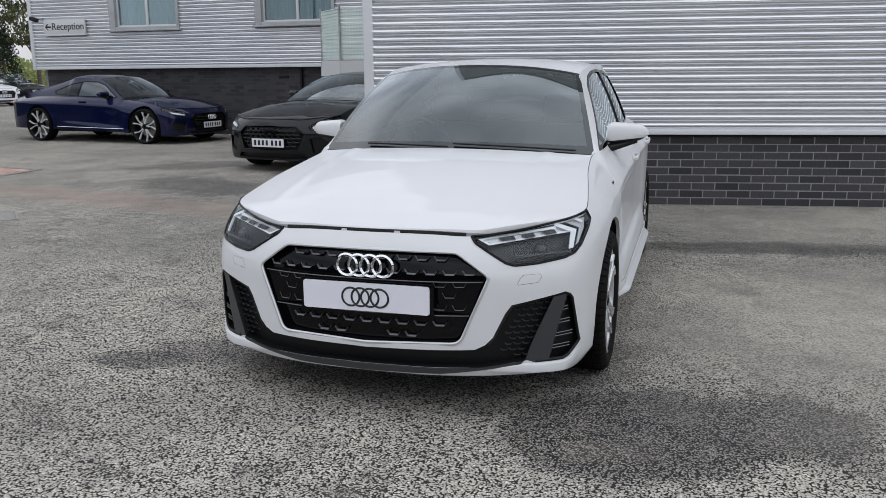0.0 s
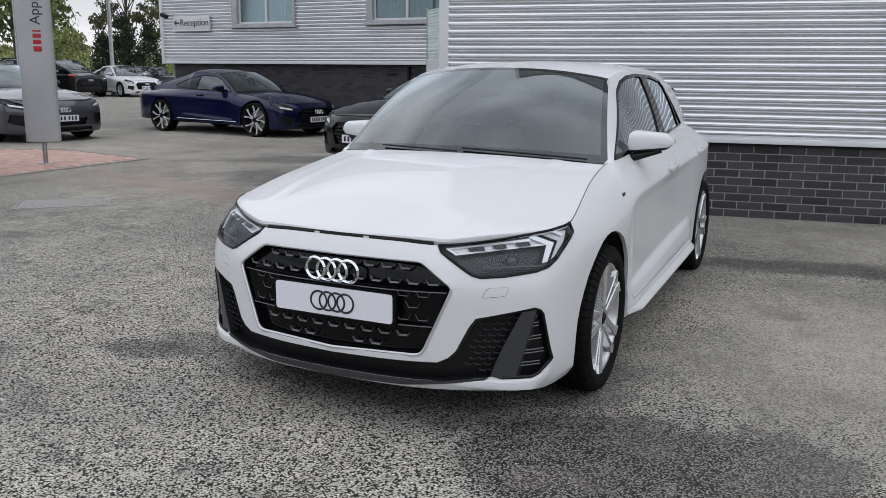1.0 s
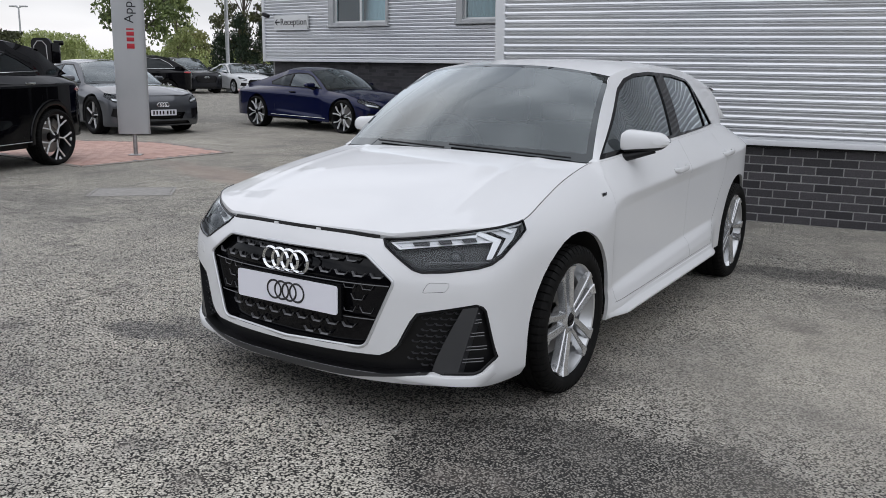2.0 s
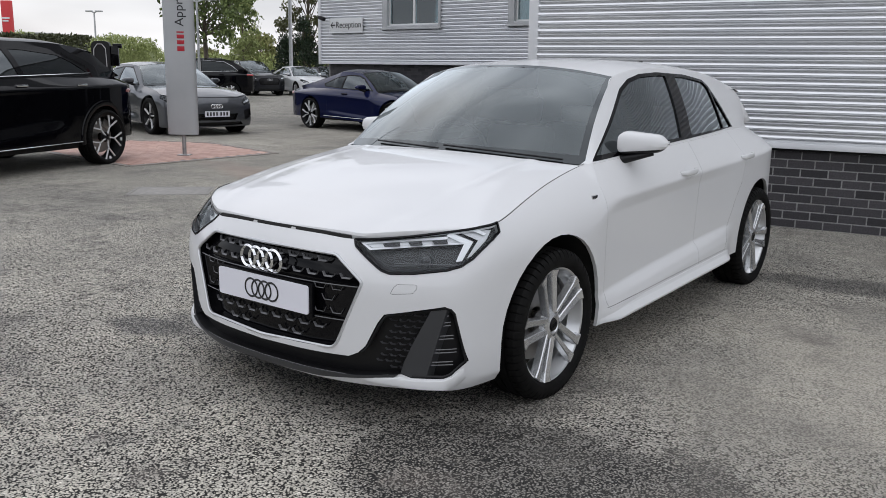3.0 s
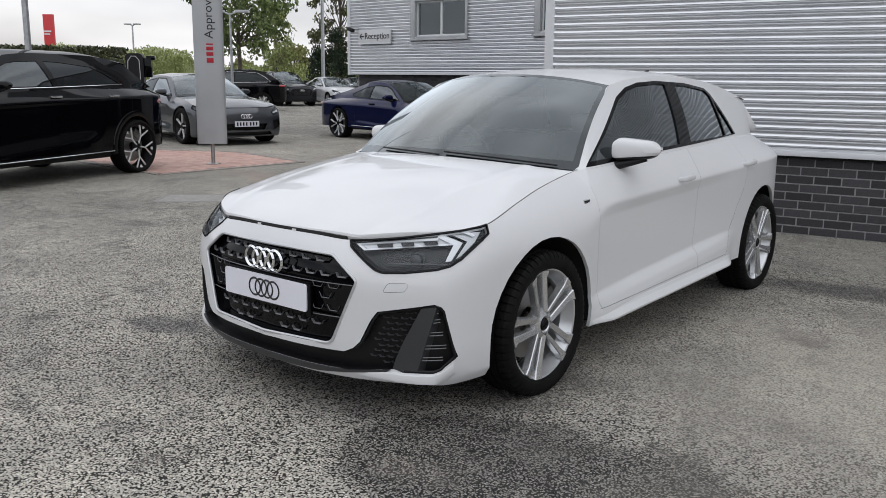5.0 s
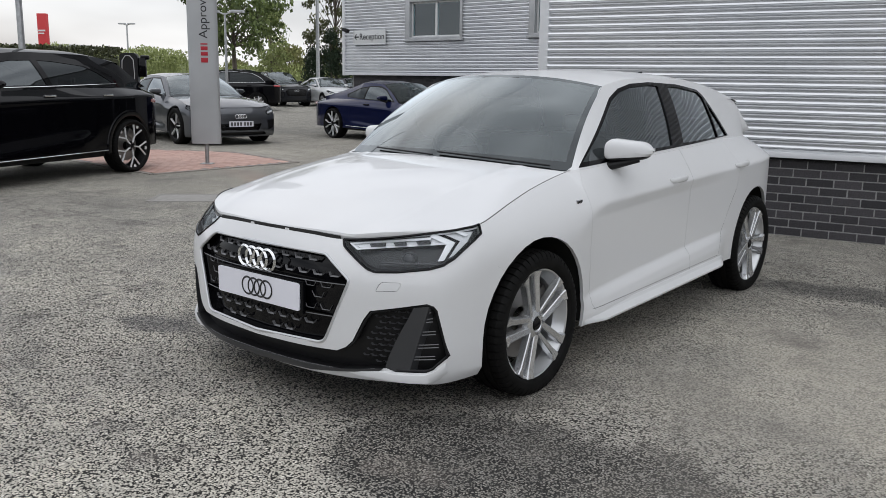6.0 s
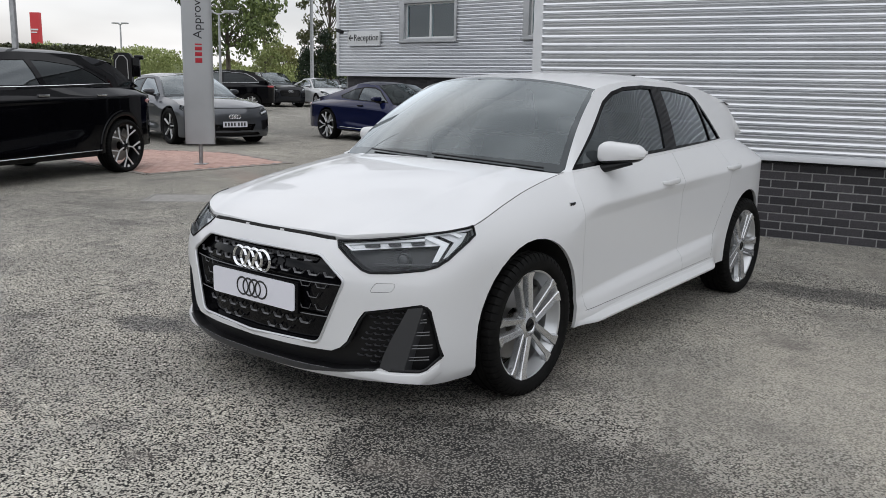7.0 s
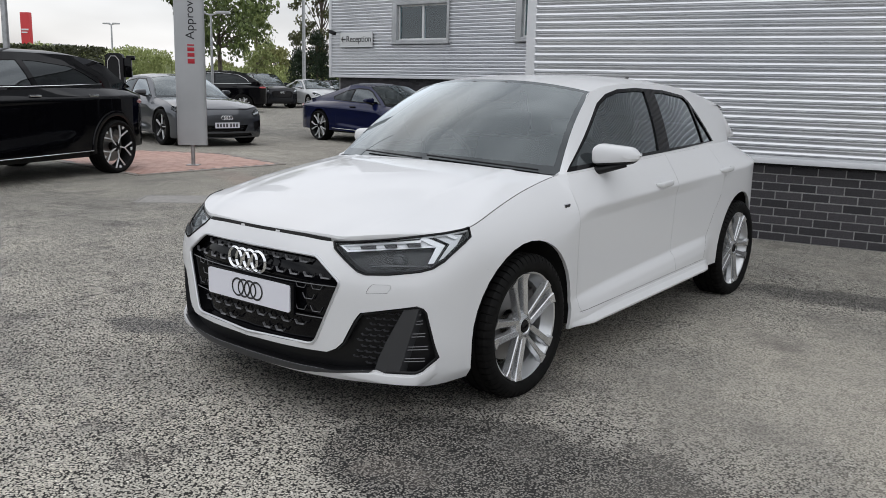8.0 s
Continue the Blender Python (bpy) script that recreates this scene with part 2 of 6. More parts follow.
def brick_material(name, low, high):
    m = material(name, low, 0.62)
    n, l, b = nodes_of(m)
    info = n.new("ShaderNodeObjectInfo")
    geo = n.new("ShaderNodeNewGeometry")
    pick = value_of(m, "FRACT", value_of(m, "ADD", info.outputs["Random"], geo.outputs["Random Per Island"]))
    a = ramp(m, pick, [(0.0, low), (1.0, high)])
    spots = noise_node(m, 60, 5, 0.65)
    l.new(mixed(m, 1.0, a, ramp(m, spots, [(0.3, (0.7, 0.7, 0.7)), (0.7, (1.25, 1.25, 1.25))]), "MULTIPLY"), b.inputs["Base Color"])
    bumped(m, noise_node(m, 130, 4), 0.35, 0.003)
    return m


BRICK = brick_material("blue_grey_engineering_brick", (0.024, 0.023, 0.027), (0.062, 0.058, 0.064))
PAVER = brick_material("red_clay_paver", (0.46, 0.27, 0.22), (0.60, 0.39, 0.32))
MORTAR = material("grey_mortar", (0.4, 0.4, 0.4), 0.9)
tinted(MORTAR, ramp(MORTAR, noise_node(MORTAR, 40, 5, 0.6), [(0.3, (0.20, 0.20, 0.197)), (0.7, (0.33, 0.33, 0.325))]))
KERB = material("concrete_kerb", (0.28, 0.26, 0.235), 0.85)
tinted(KERB, ramp(KERB, noise_node(KERB, 9, 6, 0.65), [(0.3, (0.24, 0.215, 0.19)), (0.7, (0.38, 0.345, 0.31))]))
FRAME_GREY = material("grey_window_frame", (0.42, 0.43, 0.44), 0.4, 0.1)
tinted(FRAME_GREY, ramp(FRAME_GREY, noise_node(FRAME_GREY, 5), [(0.3, (0.38, 0.39, 0.40)), (0.7, (0.47, 0.48, 0.49))]))
PANE = glass("window_pane", (0.72, 0.84, 0.86), 0.92, gloss=3.0)
CURTAIN = material("pale_curtain", (0.5, 0.56, 0.56), 0.9)
tinted(CURTAIN, ramp(CURTAIN, noise_node(CURTAIN, 9, 3, 0.5, (1, 1, 0.05)), [(0.35, (0.36, 0.43, 0.44)), (0.65, (0.58, 0.63, 0.63))]))
ROOM = material("dim_room", (0.16, 0.20, 0.22), 0.8)
tinted(ROOM, ramp(ROOM, noise_node(ROOM, 1.2, 3), [(0.35, (0.14, 0.19, 0.21)), (0.7, (0.30, 0.38, 0.40))]))
SIGN_GREY = material("sign_panel_grey", (0.50, 0.51, 0.52), 0.45)
tinted(SIGN_GREY, ramp(SIGN_GREY, noise_node(SIGN_GREY, 1.5, 5), [(0.3, (0.37, 0.38, 0.39)), (0.7, (0.44, 0.45, 0.46))]))
INK = material("sign_ink_black", (0.015, 0.015, 0.017), 0.5)
SIGN_RED = material("sign_red", (0.42, 0.012, 0.025), 0.45)
TOTEM_RED = material("totem_red", (0.55, 0.03, 0.035), 0.5)
STEEL = material("galvanised_steel", (0.42, 0.43, 0.44), 0.4, 0.8)
tinted(STEEL, ramp(STEEL, noise_node(STEEL, 14, 4), [(0.3, (0.34, 0.35, 0.36)), (0.7, (0.50, 0.51, 0.52))]))
PERF = material("pale_green_perforated_steel", (0.55, 0.60, 0.58), 0.45, 0.2)
tinted(PERF, ramp(PERF, noise_node(PERF, 4, 4), [(0.3, (0.64, 0.76, 0.71)), (0.7, (0.74, 0.85, 0.80))]))
LANDING = material("white_landing_edge", (0.66, 0.67, 0.67), 0.5)
BARK = material("tree_bark", (0.11, 0.09, 0.07), 0.9)
tinted(BARK, ramp(BARK, noise_node(BARK, 12, 5, 0.6, (1, 1, 0.3)), [(0.3, (0.06, 0.05, 0.04)), (0.7, (0.17, 0.14, 0.11))]))


def leaf_material(name, low, high):
    m = material(name, low, 0.6)
    n, l, b = nodes_of(m)
    geo = n.new("ShaderNodeNewGeometry")
    l.new(ramp(m, geo.outputs["Random Per Island"], [(0.0, low), (1.0, high)]), b.inputs["Base Color"])
    return m


LEAF_MAPLE = leaf_material("maple_leaves", (0.06, 0.09, 0.022), (0.16, 0.21, 0.06))
LEAF_BRONZE = leaf_material("bronze_green_leaves", (0.05, 0.055, 0.018), (0.13, 0.14, 0.05))
LEAF_LIGHT = leaf_material("light_green_leaves", (0.21, 0.25, 0.08), (0.40, 0.45, 0.18))
LEAF_PINE = leaf_material("dark_conifer_needles", (0.010, 0.022, 0.010), (0.030, 0.055, 0.022))
LEAF_YELLOW = leaf_material("yellow_green_shrub", (0.13, 0.14, 0.04), (0.26, 0.26, 0.09))
LEAF_HEDGE = leaf_material("clipped_hedge_leaves", (0.030, 0.036, 0.011), (0.068, 0.076, 0.026))
MORTAR_DARK = material("dark_painted_mortar", (0.07, 0.07, 0.075), 0.9)
tinted(MORTAR_DARK, ramp(MORTAR_DARK, noise_node(MORTAR_DARK, 3, 6, 0.6), [(0.3, (0.045, 0.046, 0.05)), (0.7, (0.10, 0.10, 0.105))]))
IRON = material("worn_cover_iron", (0.10, 0.097, 0.092), 0.7)
tinted(IRON, ramp(IRON, noise_node(IRON, 20, 5, 0.6), [(0.3, (0.21, 0.203, 0.19)), (0.7, (0.36, 0.345, 0.32))]))


# ---- mesh helpers ----
def part(name, bm, mat, parent=None, label="", smooth=35.0):
    me = bpy.data.meshes.new(name)
    bmesh.ops.recalc_face_normals(bm, faces=bm.faces[:])
    bm.to_mesh(me)
    bm.free()
    for m in mat if isinstance(mat, (list, tuple)) else (mat,):
        me.materials.append(m)
    if smooth:
        me.polygons.foreach_set("use_smooth", [True] * len(me.polygons))
        me.set_sharp_from_angle(angle=radians(smooth))
    ob = new(name, me)
    if parent is not None:
        ob.parent = parent
    if label:
        ob["label"] = label
    return ob


def empty(name, m, label="", category="", group="", kind=""):
    ob = new(name)
    ob.empty_display_size = 0.2
    ob.matrix_basis = m
    return tagged(ob, label, category, group, kind)


def box(bm, lo, hi, bevel=0.0, m=None):
    """A box between two corners, its edges rounded off; m: a matrix to set it by."""
    c = [(a + b) / 2 for a, b in zip(lo, hi)]
    s = [abs(b - a) for a, b in zip(lo, hi)]
    mat4 = Matrix.Translation(c) @ Matrix.Diagonal((*s, 1))
    r = bmesh.ops.create_cube(bm, size=1, matrix=mat4)
    vs = r["verts"]
    if bevel:
        es = list({e for v in vs for e in v.link_edges})
        out = bmesh.ops.bevel(bm, geom=es, offset=min(bevel, min(s) * 0.45), segments=2, affect="EDGES", profile=0.6)
        vs = list({v for f in out["faces"] for v in f.verts} | {v for v in vs if v.is_valid})
    if m is not None:
        bmesh.ops.transform(bm, matrix=m, verts=vs)
    return vs


def tube(bm, pts, radius, sides=8, closed=False, caps=True):
    """A round bar along points; radius may be one number or one for each point."""
    pts = [Vector(p) for p in pts]
    n = len(pts)
    rs = radius if isinstance(radius, (list, tuple)) else [radius] * n
    rings, up = [], None
    for i, p in enumerate(pts):
        a = pts[(i - 1) % n] if closed or i else p
        b = pts[(i + 1) % n] if closed or i < n - 1 else p
        d = (b - a).normalized()
        if up is None:
            up = Vector((0, 0, 1)) if abs(d.z) < 0.9 else Vector((1, 0, 0))
        side = d.cross(up)
        if side.length < 1e-5:
            side = d.orthogonal()
        side.normalize()
        up = side.cross(d).normalized()
        rings.append([bm.verts.new(p + rs[i] * (math.cos(k * math.tau / sides) * side + math.sin(k * math.tau / sides) * up)) for k in range(sides)])
    for i in range(n if closed else n - 1):
        a, b = rings[i], rings[(i + 1) % n]
        for k in range(sides):
            bm.faces.new((a[k], a[(k + 1) % sides], b[(k + 1) % sides], b[k]))
    if caps and not closed:
        bm.faces.new(rings[0][::-1])
        bm.faces.new(rings[-1])
    return rings


def prism(bm, poly, place, depth):
    """A flat plate from a polygon: place(u, v, w) gives the point, w runs from 0 to depth."""
    a = [bm.verts.new(place(u, v, 0.0)) for u, v in poly]
    b = [bm.verts.new(place(u, v, depth)) for u, v in poly]
    n = len(poly)
    bm.faces.new(a[::-1])
    bm.faces.new(b)
    for i in range(n):
        bm.faces.new((a[i], a[(i + 1) % n], b[(i + 1) % n], b[i]))
    return a + b


def grid(bm, rows, wrap=False):
    """Quads over rows of points."""
    vs = [[bm.verts.new(p) for p in row] for row in rows]
    for a, b in zip(vs, vs[1:]):
        for k in range(len(a) if wrap else len(a) - 1):
            q = (a[k], a[(k + 1) % len(a)], b[(k + 1) % len(a)], b[k])
            bm.faces.new(q)
    return vs


def lathe(bm, profile, steps, m):
    """Turns (radius, along) points round the local y axis."""
    rows = []
    for k in range(steps):
        t = k * math.tau / steps
        rows.append([m @ Vector((r * math.cos(t), y, r * math.sin(t))) for r, y in profile])
    rows.append(rows[0])
    grid(bm, rows)
    bmesh.ops.remove_doubles(bm, verts=bm.verts[:], dist=1e-5)


def curve_of(pairs):
    """A smooth function through (x, value) pairs that never overshoots."""
    xs = np.array([p[0] for p in pairs], float)
    ys = np.array([p[1:] for p in pairs], float)
    h, d = np.diff(xs), np.diff(ys, axis=0) / np.diff(xs)[:, None]
    m = np.zeros_like(ys)
    m[0], m[-1] = d[0], d[-1]
    for i in range(1, len(xs) - 1):
        w1, w2 = 2 * h[i] + h[i - 1], h[i] + 2 * h[i - 1]
        ok = d[i - 1] * d[i] > 0
        with np.errstate(divide="ignore", invalid="ignore"):
            m[i] = np.where(ok, (w1 + w2) / (w1 / d[i - 1] + w2 / d[i]), 0)

    def f(x):
        x = min(max(x, xs[0]), xs[-1])
        i = min(max(int(np.searchsorted(xs, x)) - 1, 0), len(xs) - 2)
        t = (x - xs[i]) / h[i]
        v = (1 + 2 * t) * (1 - t) ** 2 * ys[i] + t * (1 - t) ** 2 * h[i] * m[i] + t * t * (3 - 2 * t) * ys[i + 1] + t * t * (t - 1) * h[i] * m[i + 1]
        return float(v[0]) if len(v) == 1 else v

    return f


def flow(rows, n):
    """Rows of numbers resampled to n rows along a smooth curve, evenly by the first two columns."""
    p = np.array(rows, float)
    p = np.vstack([2 * p[0] - p[1], p, 2 * p[-1] - p[-2]])
    out = []
    for i in range(1, len(p) - 2):
        for t in np.linspace(0, 1, 24, endpoint=False):
            a, b, c, d = p[i - 1 : i + 3]
            out.append(0.5 * (2 * b + (c - a) * t + (2 * a - 5 * b + 4 * c - d) * t * t + (3 * b - a - 3 * c + d) * t**3))
    out.append(p[-2])
    out = np.array(out)
    s = np.r_[0, np.cumsum(np.hypot(*np.diff(out[:, :2], axis=0).T))]
    want = np.linspace(0, s[-1], n)
    return np.stack([np.interp(want, s, out[:, k]) for k in range(out.shape[1])], 1)


def inside(poly, u, v):
    hit = False
    for (a, b), (c, d) in zip(poly, poly[1:] + poly[:1]):
        if (b > v) != (d > v) and u < (c - a) * (v - b) / (d - b) + a:
            hit = not hit
    return hit


def rounded(poly, r, steps=4):
    """A polygon with its corners rounded off by about r."""
    out = []
    n = len(poly)
    for i in range(n):
        p, a, b = Vector(poly[i]), Vector(poly[i - 1]), Vector(poly[(i + 1) % n])
        ra = min(r, (a - p).length * 0.45)
        rb = min(r, (b - p).length * 0.45)
        p0, p1 = p + (a - p).normalized() * ra, p + (b - p).normalized() * rb
        for k in range(steps + 1):
            t = k / steps
            q = p0 * (1 - t) ** 2 + p * 2 * t * (1 - t) + p1 * t * t
            out.append((q.x, q.y))
    return out


def shrunk(poly, d):
    """A polygon moved inwards by d (anticlockwise or clockwise alike)."""
    area = sum(a[0] * b[1] - b[0] * a[1] for a, b in zip(poly, poly[1:] + poly[:1]))
    s = 1 if area > 0 else -1
    out, n = [], len(poly)
    for i in range(n):
        p, a, b = Vector(poly[i]), Vector(poly[i - 1]), Vector(poly[(i + 1) % n])
        e1, e2 = (p - a).normalized(), (b - p).normalized()
        n1, n2 = Vector((-e1.y, e1.x)) * s, Vector((-e2.y, e2.x)) * s
        k = (n1 + n2)
        k = k / max(0.35, k.length_squared / 2)
        out.append((p.x + k.x * d, p.y + k.y * d))
    return out


def carve(bm, poly, ax, near):
    """Cuts a polygon's outline, seen along the third axis, into the faces that near() picks; returns the faces within it."""
    a, b = ax
    u0, u1, v0, v1 = min(p[0] for p in poly), max(p[0] for p in poly), min(p[1] for p in poly), max(p[1] for p in poly)

    def meets(f, lo_u, hi_u, lo_v, hi_v):
        us, vs = [v.co[a] for v in f.verts], [v.co[b] for v in f.verts]
        return max(us) > lo_u and min(us) < hi_u and max(vs) > lo_v and min(vs) < hi_v

    pool = {f for f in bm.faces if meets(f, u0, u1, v0, v1) and near(f.calc_center_median())}
    for p, q in zip(poly, poly[1:] + poly[:1]):
        span = min(p[0], q[0]) - 2e-3, max(p[0], q[0]) + 2e-3, min(p[1], q[1]) - 2e-3, max(p[1], q[1]) + 2e-3
        pick = [f for f in pool if meets(f, *span)]
        if not pick:
            continue
        no, co = Vector((0, 0, 0)), Vector((0, 0, 0))
        no[a], no[b] = q[1] - p[1], p[0] - q[0]
        co[a], co[b] = p
        es = list({e for f in pick for e in f.edges})
        vs = list({v for f in pick for v in f.verts})
        r = bmesh.ops.bisect_plane(bm, geom=vs + es + pick, dist=2e-5, plane_co=co, plane_no=no)
        pool = {f for f in pool if f.is_valid} | {g for g in r["geom"] if isinstance(g, bmesh.types.BMFace)}
    got = []
    for f in pool:
        c = f.calc_center_median()
        if near(c) and inside(poly, c[a], c[b]):
            got.append(f)
    got.sort(key=lambda f: tuple(f.calc_center_median()))
    return got


def take(bm, faces, delete=True):
    """The faces as a mesh of their own, and taken out of bm."""
    out, seen = bmesh.new(), {}
    for f in faces:
        vs = []
        for v in f.verts:
            if v not in seen:
                seen[v] = out.verts.new(v.co)
            vs.append(seen[v])
        try:
            out.faces.new(vs)
        except ValueError:
            pass
    if delete:
        bmesh.ops.delete(bm, geom=faces, context="FACES")
    return out


def border(bm):
    return [e for e in bm.edges if len(e.link_faces) == 1]


def back_in(bm):
    """Draws the border in by a panel gap."""
    moves = {}
    for e in border(bm):
        f = e.link_faces[0]
        d = f.calc_center_median() - e.verts[0].co
        t = (e.verts[1].co - e.verts[0].co).normalized()
        d = d - t * d.dot(t)
        if d.length > 1e-6:
            for v in e.verts:
                moves[v] = moves.get(v, Vector()) + d.normalized()
    for v, d in moves.items():
        if d.length > 1e-6:
            v.co += d.normalized() * 0.0014


def lip(bm, way, edges=None):
    """Turns the border inwards by way(point), so that the sheet shows its thickness."""
    es = edges if edges is not None else border(bm)
    es = [e for e in es if e.is_valid]
    if not es:
        return
    r = bmesh.ops.extrude_edge_only(bm, edges=es)
    for v in r["geom"]:
        if isinstance(v, bmesh.types.BMVert):
            v.co += way(v.co)


# ---- the setting ----
bm = bmesh.new()
R = 2600.0
grid(bm, [[(x, y, 0.0) for x in (-R, -60, 0, 60, R)] for y in (-R, -60, 0, 60, R)])
ground = tagged(part("ground", bm, TARMAC, None, smooth=0), "worn grey tarmac forecourt with chippings, damp stains and painted car shade", "ground", kind="structure")


def profiled_sheet(length, z0, z1, pitch=0.0762, deep=0.037):
    """Half-round horizontal ribs of sheet metal, facing local -y."""
    rows, n = [], round((z1 - z0) / pitch)
    for k in range(n):
        for t in (0.0, 0.07, 0.14, 0.20, 0.26, 0.33, 0.43, 0.53, 0.63, 0.73, 0.83, 0.92):
            f = 0.5 - 0.5 * math.cos(math.pi * t / 0.33) if t < 0.33 else 0.5 + 0.5 * math.cos(math.pi * (t - 0.33) / 0.67)
            rows.append([(0.0, -deep * f, z0 + (k + t) * pitch), (length, -deep * f, z0 + (k + t) * pitch)])
    rows.append([(0, 0, z0 + n * pitch), (length, 0, z0 + n * pitch)])
    bm = bmesh.new()
    grid(bm, rows)
    return bm


def brick_mesh(l, h, d, bevel=0.004):
    """One brick, its face towards local -y, its lower left corner at the origin."""
    bm = bmesh.new()
    b = bevel
    front = [bm.verts.new(p) for p in ((b, 0, b), (l - b, 0, b), (l - b, 0, h - b), (b, 0, h - b))]
    edge = [bm.verts.new(p) for p in ((0, b, 0), (l, b, 0), (l, b, h), (0, b, h))]
    back = [bm.verts.new(p) for p in ((0, d, 0), (l, d, 0), (l, d, h), (0, d, h))]
    bm.faces.new(front)
    for a, c in ((front, edge), (edge, back)):
        for k in range(4):
            j = (k + 1) % 4
            bm.faces.new((a[k], c[k], c[j], a[j]))
    me = bpy.data.meshes.new("brick")
    bmesh.ops.recalc_face_normals(bm, faces=bm.faces[:])
    bm.to_mesh(me)
    bm.free()
    return me


def brickwork(parent, u0, u1, courses, near0, near1, y_face):
    """Stretcher courses with recessed joints: single bricks between near0 and near1, the rest joined."""
    me = brick_mesh(0.215, 0.065, 0.05)
    me.materials.append(BRICK)
    rng = random.Random(5)
    far = bmesh.new()
    for c in range(courses):
        u = u0 - (0.1125 if c % 2 else 0.0)
        while u < u1:
            jy = y_face + rng.uniform(-0.0015, 0.002)
            if near0 <= u <= near1:
                ob = bpy.data.objects.new("brick", me)
                scene.collection.objects.link(ob)
                ob.parent = parent
                ob.matrix_basis = pose(u + 0.005, jy, c * 0.075 + 0.005)
            else:
                box(far, (max(u + 0.005, u0), jy, c * 0.075 + 0.005), (min(u + 0.22, u1), jy + 0.05, c * 0.075 + 0.07))
            u += 0.225
    if len(far.verts):
        tagged(part("bricks", far, BRICK, parent, smooth=0), "joined dark bricks", kind="stuff")
    else:
        far.free()


# -- the clad hall behind the white car; its local x runs along the wall
HALL_TURN = 8.8
hall = empty("wall_hall", pose(-1.985, 5.292, 0, 0, 0, HALL_TURN), "hall wall of silver ribbed cladding over dark brick", "wall", kind="structure")
bm = profiled_sheet(26.0, 0.765, 7.0)
ob = part("cladding", bm, CLAD, hall, smooth=50)
ob.matrix_basis = pose(0, -0.075, 0)
bm = bmesh.new()
box(bm, (0.0, -0.11, 0.700), (26.0, -0.015, 0.750), 0.004)
box(bm, (0.0, -0.09, 0.750), (26.0, -0.03, 0.772), 0.003)
part("flashing", bm, FLASH, hall)
# black strip standing in for the shadow gap under the flashing
bm = bmesh.new()
box(bm, (0.0, -0.012, 0.672), (26.0, 0.0, 0.702))
part("shade_strip", bm, TRIM_BLACK, hall, smooth=0)
bm = bmesh.new()
box(bm, (-0.10, -0.105, 0.60), (0.0, 0.06, 7.1), 0.006)
part("corner_post", bm, FLASH, hall)
bm = bmesh.new()
box(bm, (0.0, 0.001, 0.0), (26.0, 0.12, 0.70))
box(bm, (0.0, -0.070, 0.76), (26.0, 0.12, 7.0))
box(bm, (0.0, 0.12, 0.0), (0.25, 7.8, 7.0))
box(bm, (25.75, 0.12, 0.0), (26.0, 7.8, 7.0))
box(bm, (0.0, 7.8, 0.0), (26.0, 8.0, 7.0))
box(bm, (-0.1, -0.1, 7.0), (26.1, 8.1, 7.15))
part("backing", bm, MORTAR, hall, smooth=0)

# -- the reception block further back
REC_TURN = -2.3
rec = empty("wall_reception", pose(-13.78, 13.90, 0, 0, 0, REC_TURN), "reception block of silver ribbed cladding over dark brick", "wall", kind="structure")
REC_L = 12.0
HOLES = [(2.19, 4.02, 2.285, 3.225), (5.90, 7.75, 2.30, 3.24)]


def sheet_with_holes(length, z0, z1, holes):
    """The profiled sheet, cut where the windows are."""
    bm = profiled_sheet(length, z0, z1)
    for a, b, c, d in holes:
        for co, no in (((a, 0, 0), (1, 0, 0)), ((b, 0, 0), (1, 0, 0)), ((0, 0, c), (0, 0, 1)), ((0, 0, d), (0, 0, 1))):
            bmesh.ops.bisect_plane(bm, geom=bm.verts[:] + bm.edges[:] + bm.faces[:], dist=1e-5, plane_co=co, plane_no=no)
        gone = [f for f in bm.faces if a < f.calc_center_median().x < b and c < f.calc_center_median().z < d]
        bmesh.ops.delete(bm, geom=gone, context="FACES")
    return bm


ob = part("cladding", sheet_with_holes(REC_L, 1.50, 7.0, HOLES), CLAD, rec, smooth=50)
ob.matrix_basis = pose(0, -0.03, 0)
bm = bmesh.new()
box(bm, (0.0, -0.06, 1.43), (REC_L, 0.0, 1.50), 0.004)
part("flashing", bm, FLASH, rec)
bm = bmesh.new()
box(bm, (-0.10, -0.07, 1.42), (0.0, 0.06, 7.1), 0.006)
part("corner_post", bm, FLASH, rec)
bm = bmesh.new()
xs_ = [0.0] + [v for h in HOLES for v in h[:2]] + [REC_L]
for k in range(0, len(xs_), 2):
    box(bm, (xs_[k], -0.025, 1.43), (xs_[k + 1], 0.20, 7.0))
for a, b, c, d in HOLES:
    box(bm, (a, -0.025, 1.43), (b, 0.20, c))
    box(bm, (a, -0.025, d), (b, 0.20, 7.0))
box(bm, (0.0, 0.20, 0.0), (0.2, 8.0, 7.0))
box(bm, (REC_L - 0.2, 0.20, 0.0), (REC_L, 8.0, 7.0))
box(bm, (0.0, 8.0, 0.0), (REC_L, 8.2, 7.0))
box(bm, (-0.1, -0.1, 7.0), (REC_L + 0.1, 8.3, 7.15))
part("backing", bm, MORTAR, rec, smooth=0)
bm = bmesh.new()
box(bm, (0.3, 2.6, 1.9), (REC_L - 0.3, 2.7, 4.6))
box(bm, (0.3, 0.3, 1.85), (REC_L - 0.3, 2.7, 1.9))
box(bm, (0.3, 0.3, 4.6), (REC_L - 0.3, 2.7, 4.65))
part("inner_room", bm, ROOM, rec, smooth=0)
bm = bmesh.new()
box(bm, (0.12, 0.142, 0.0), (REC_L - 0.25, 0.19, 1.43))
part("base_backing", bm, MORTAR_DARK, rec, smooth=0)
brickwork(rec, 0.12, 10.5, 19, 99, 99, 0.137)

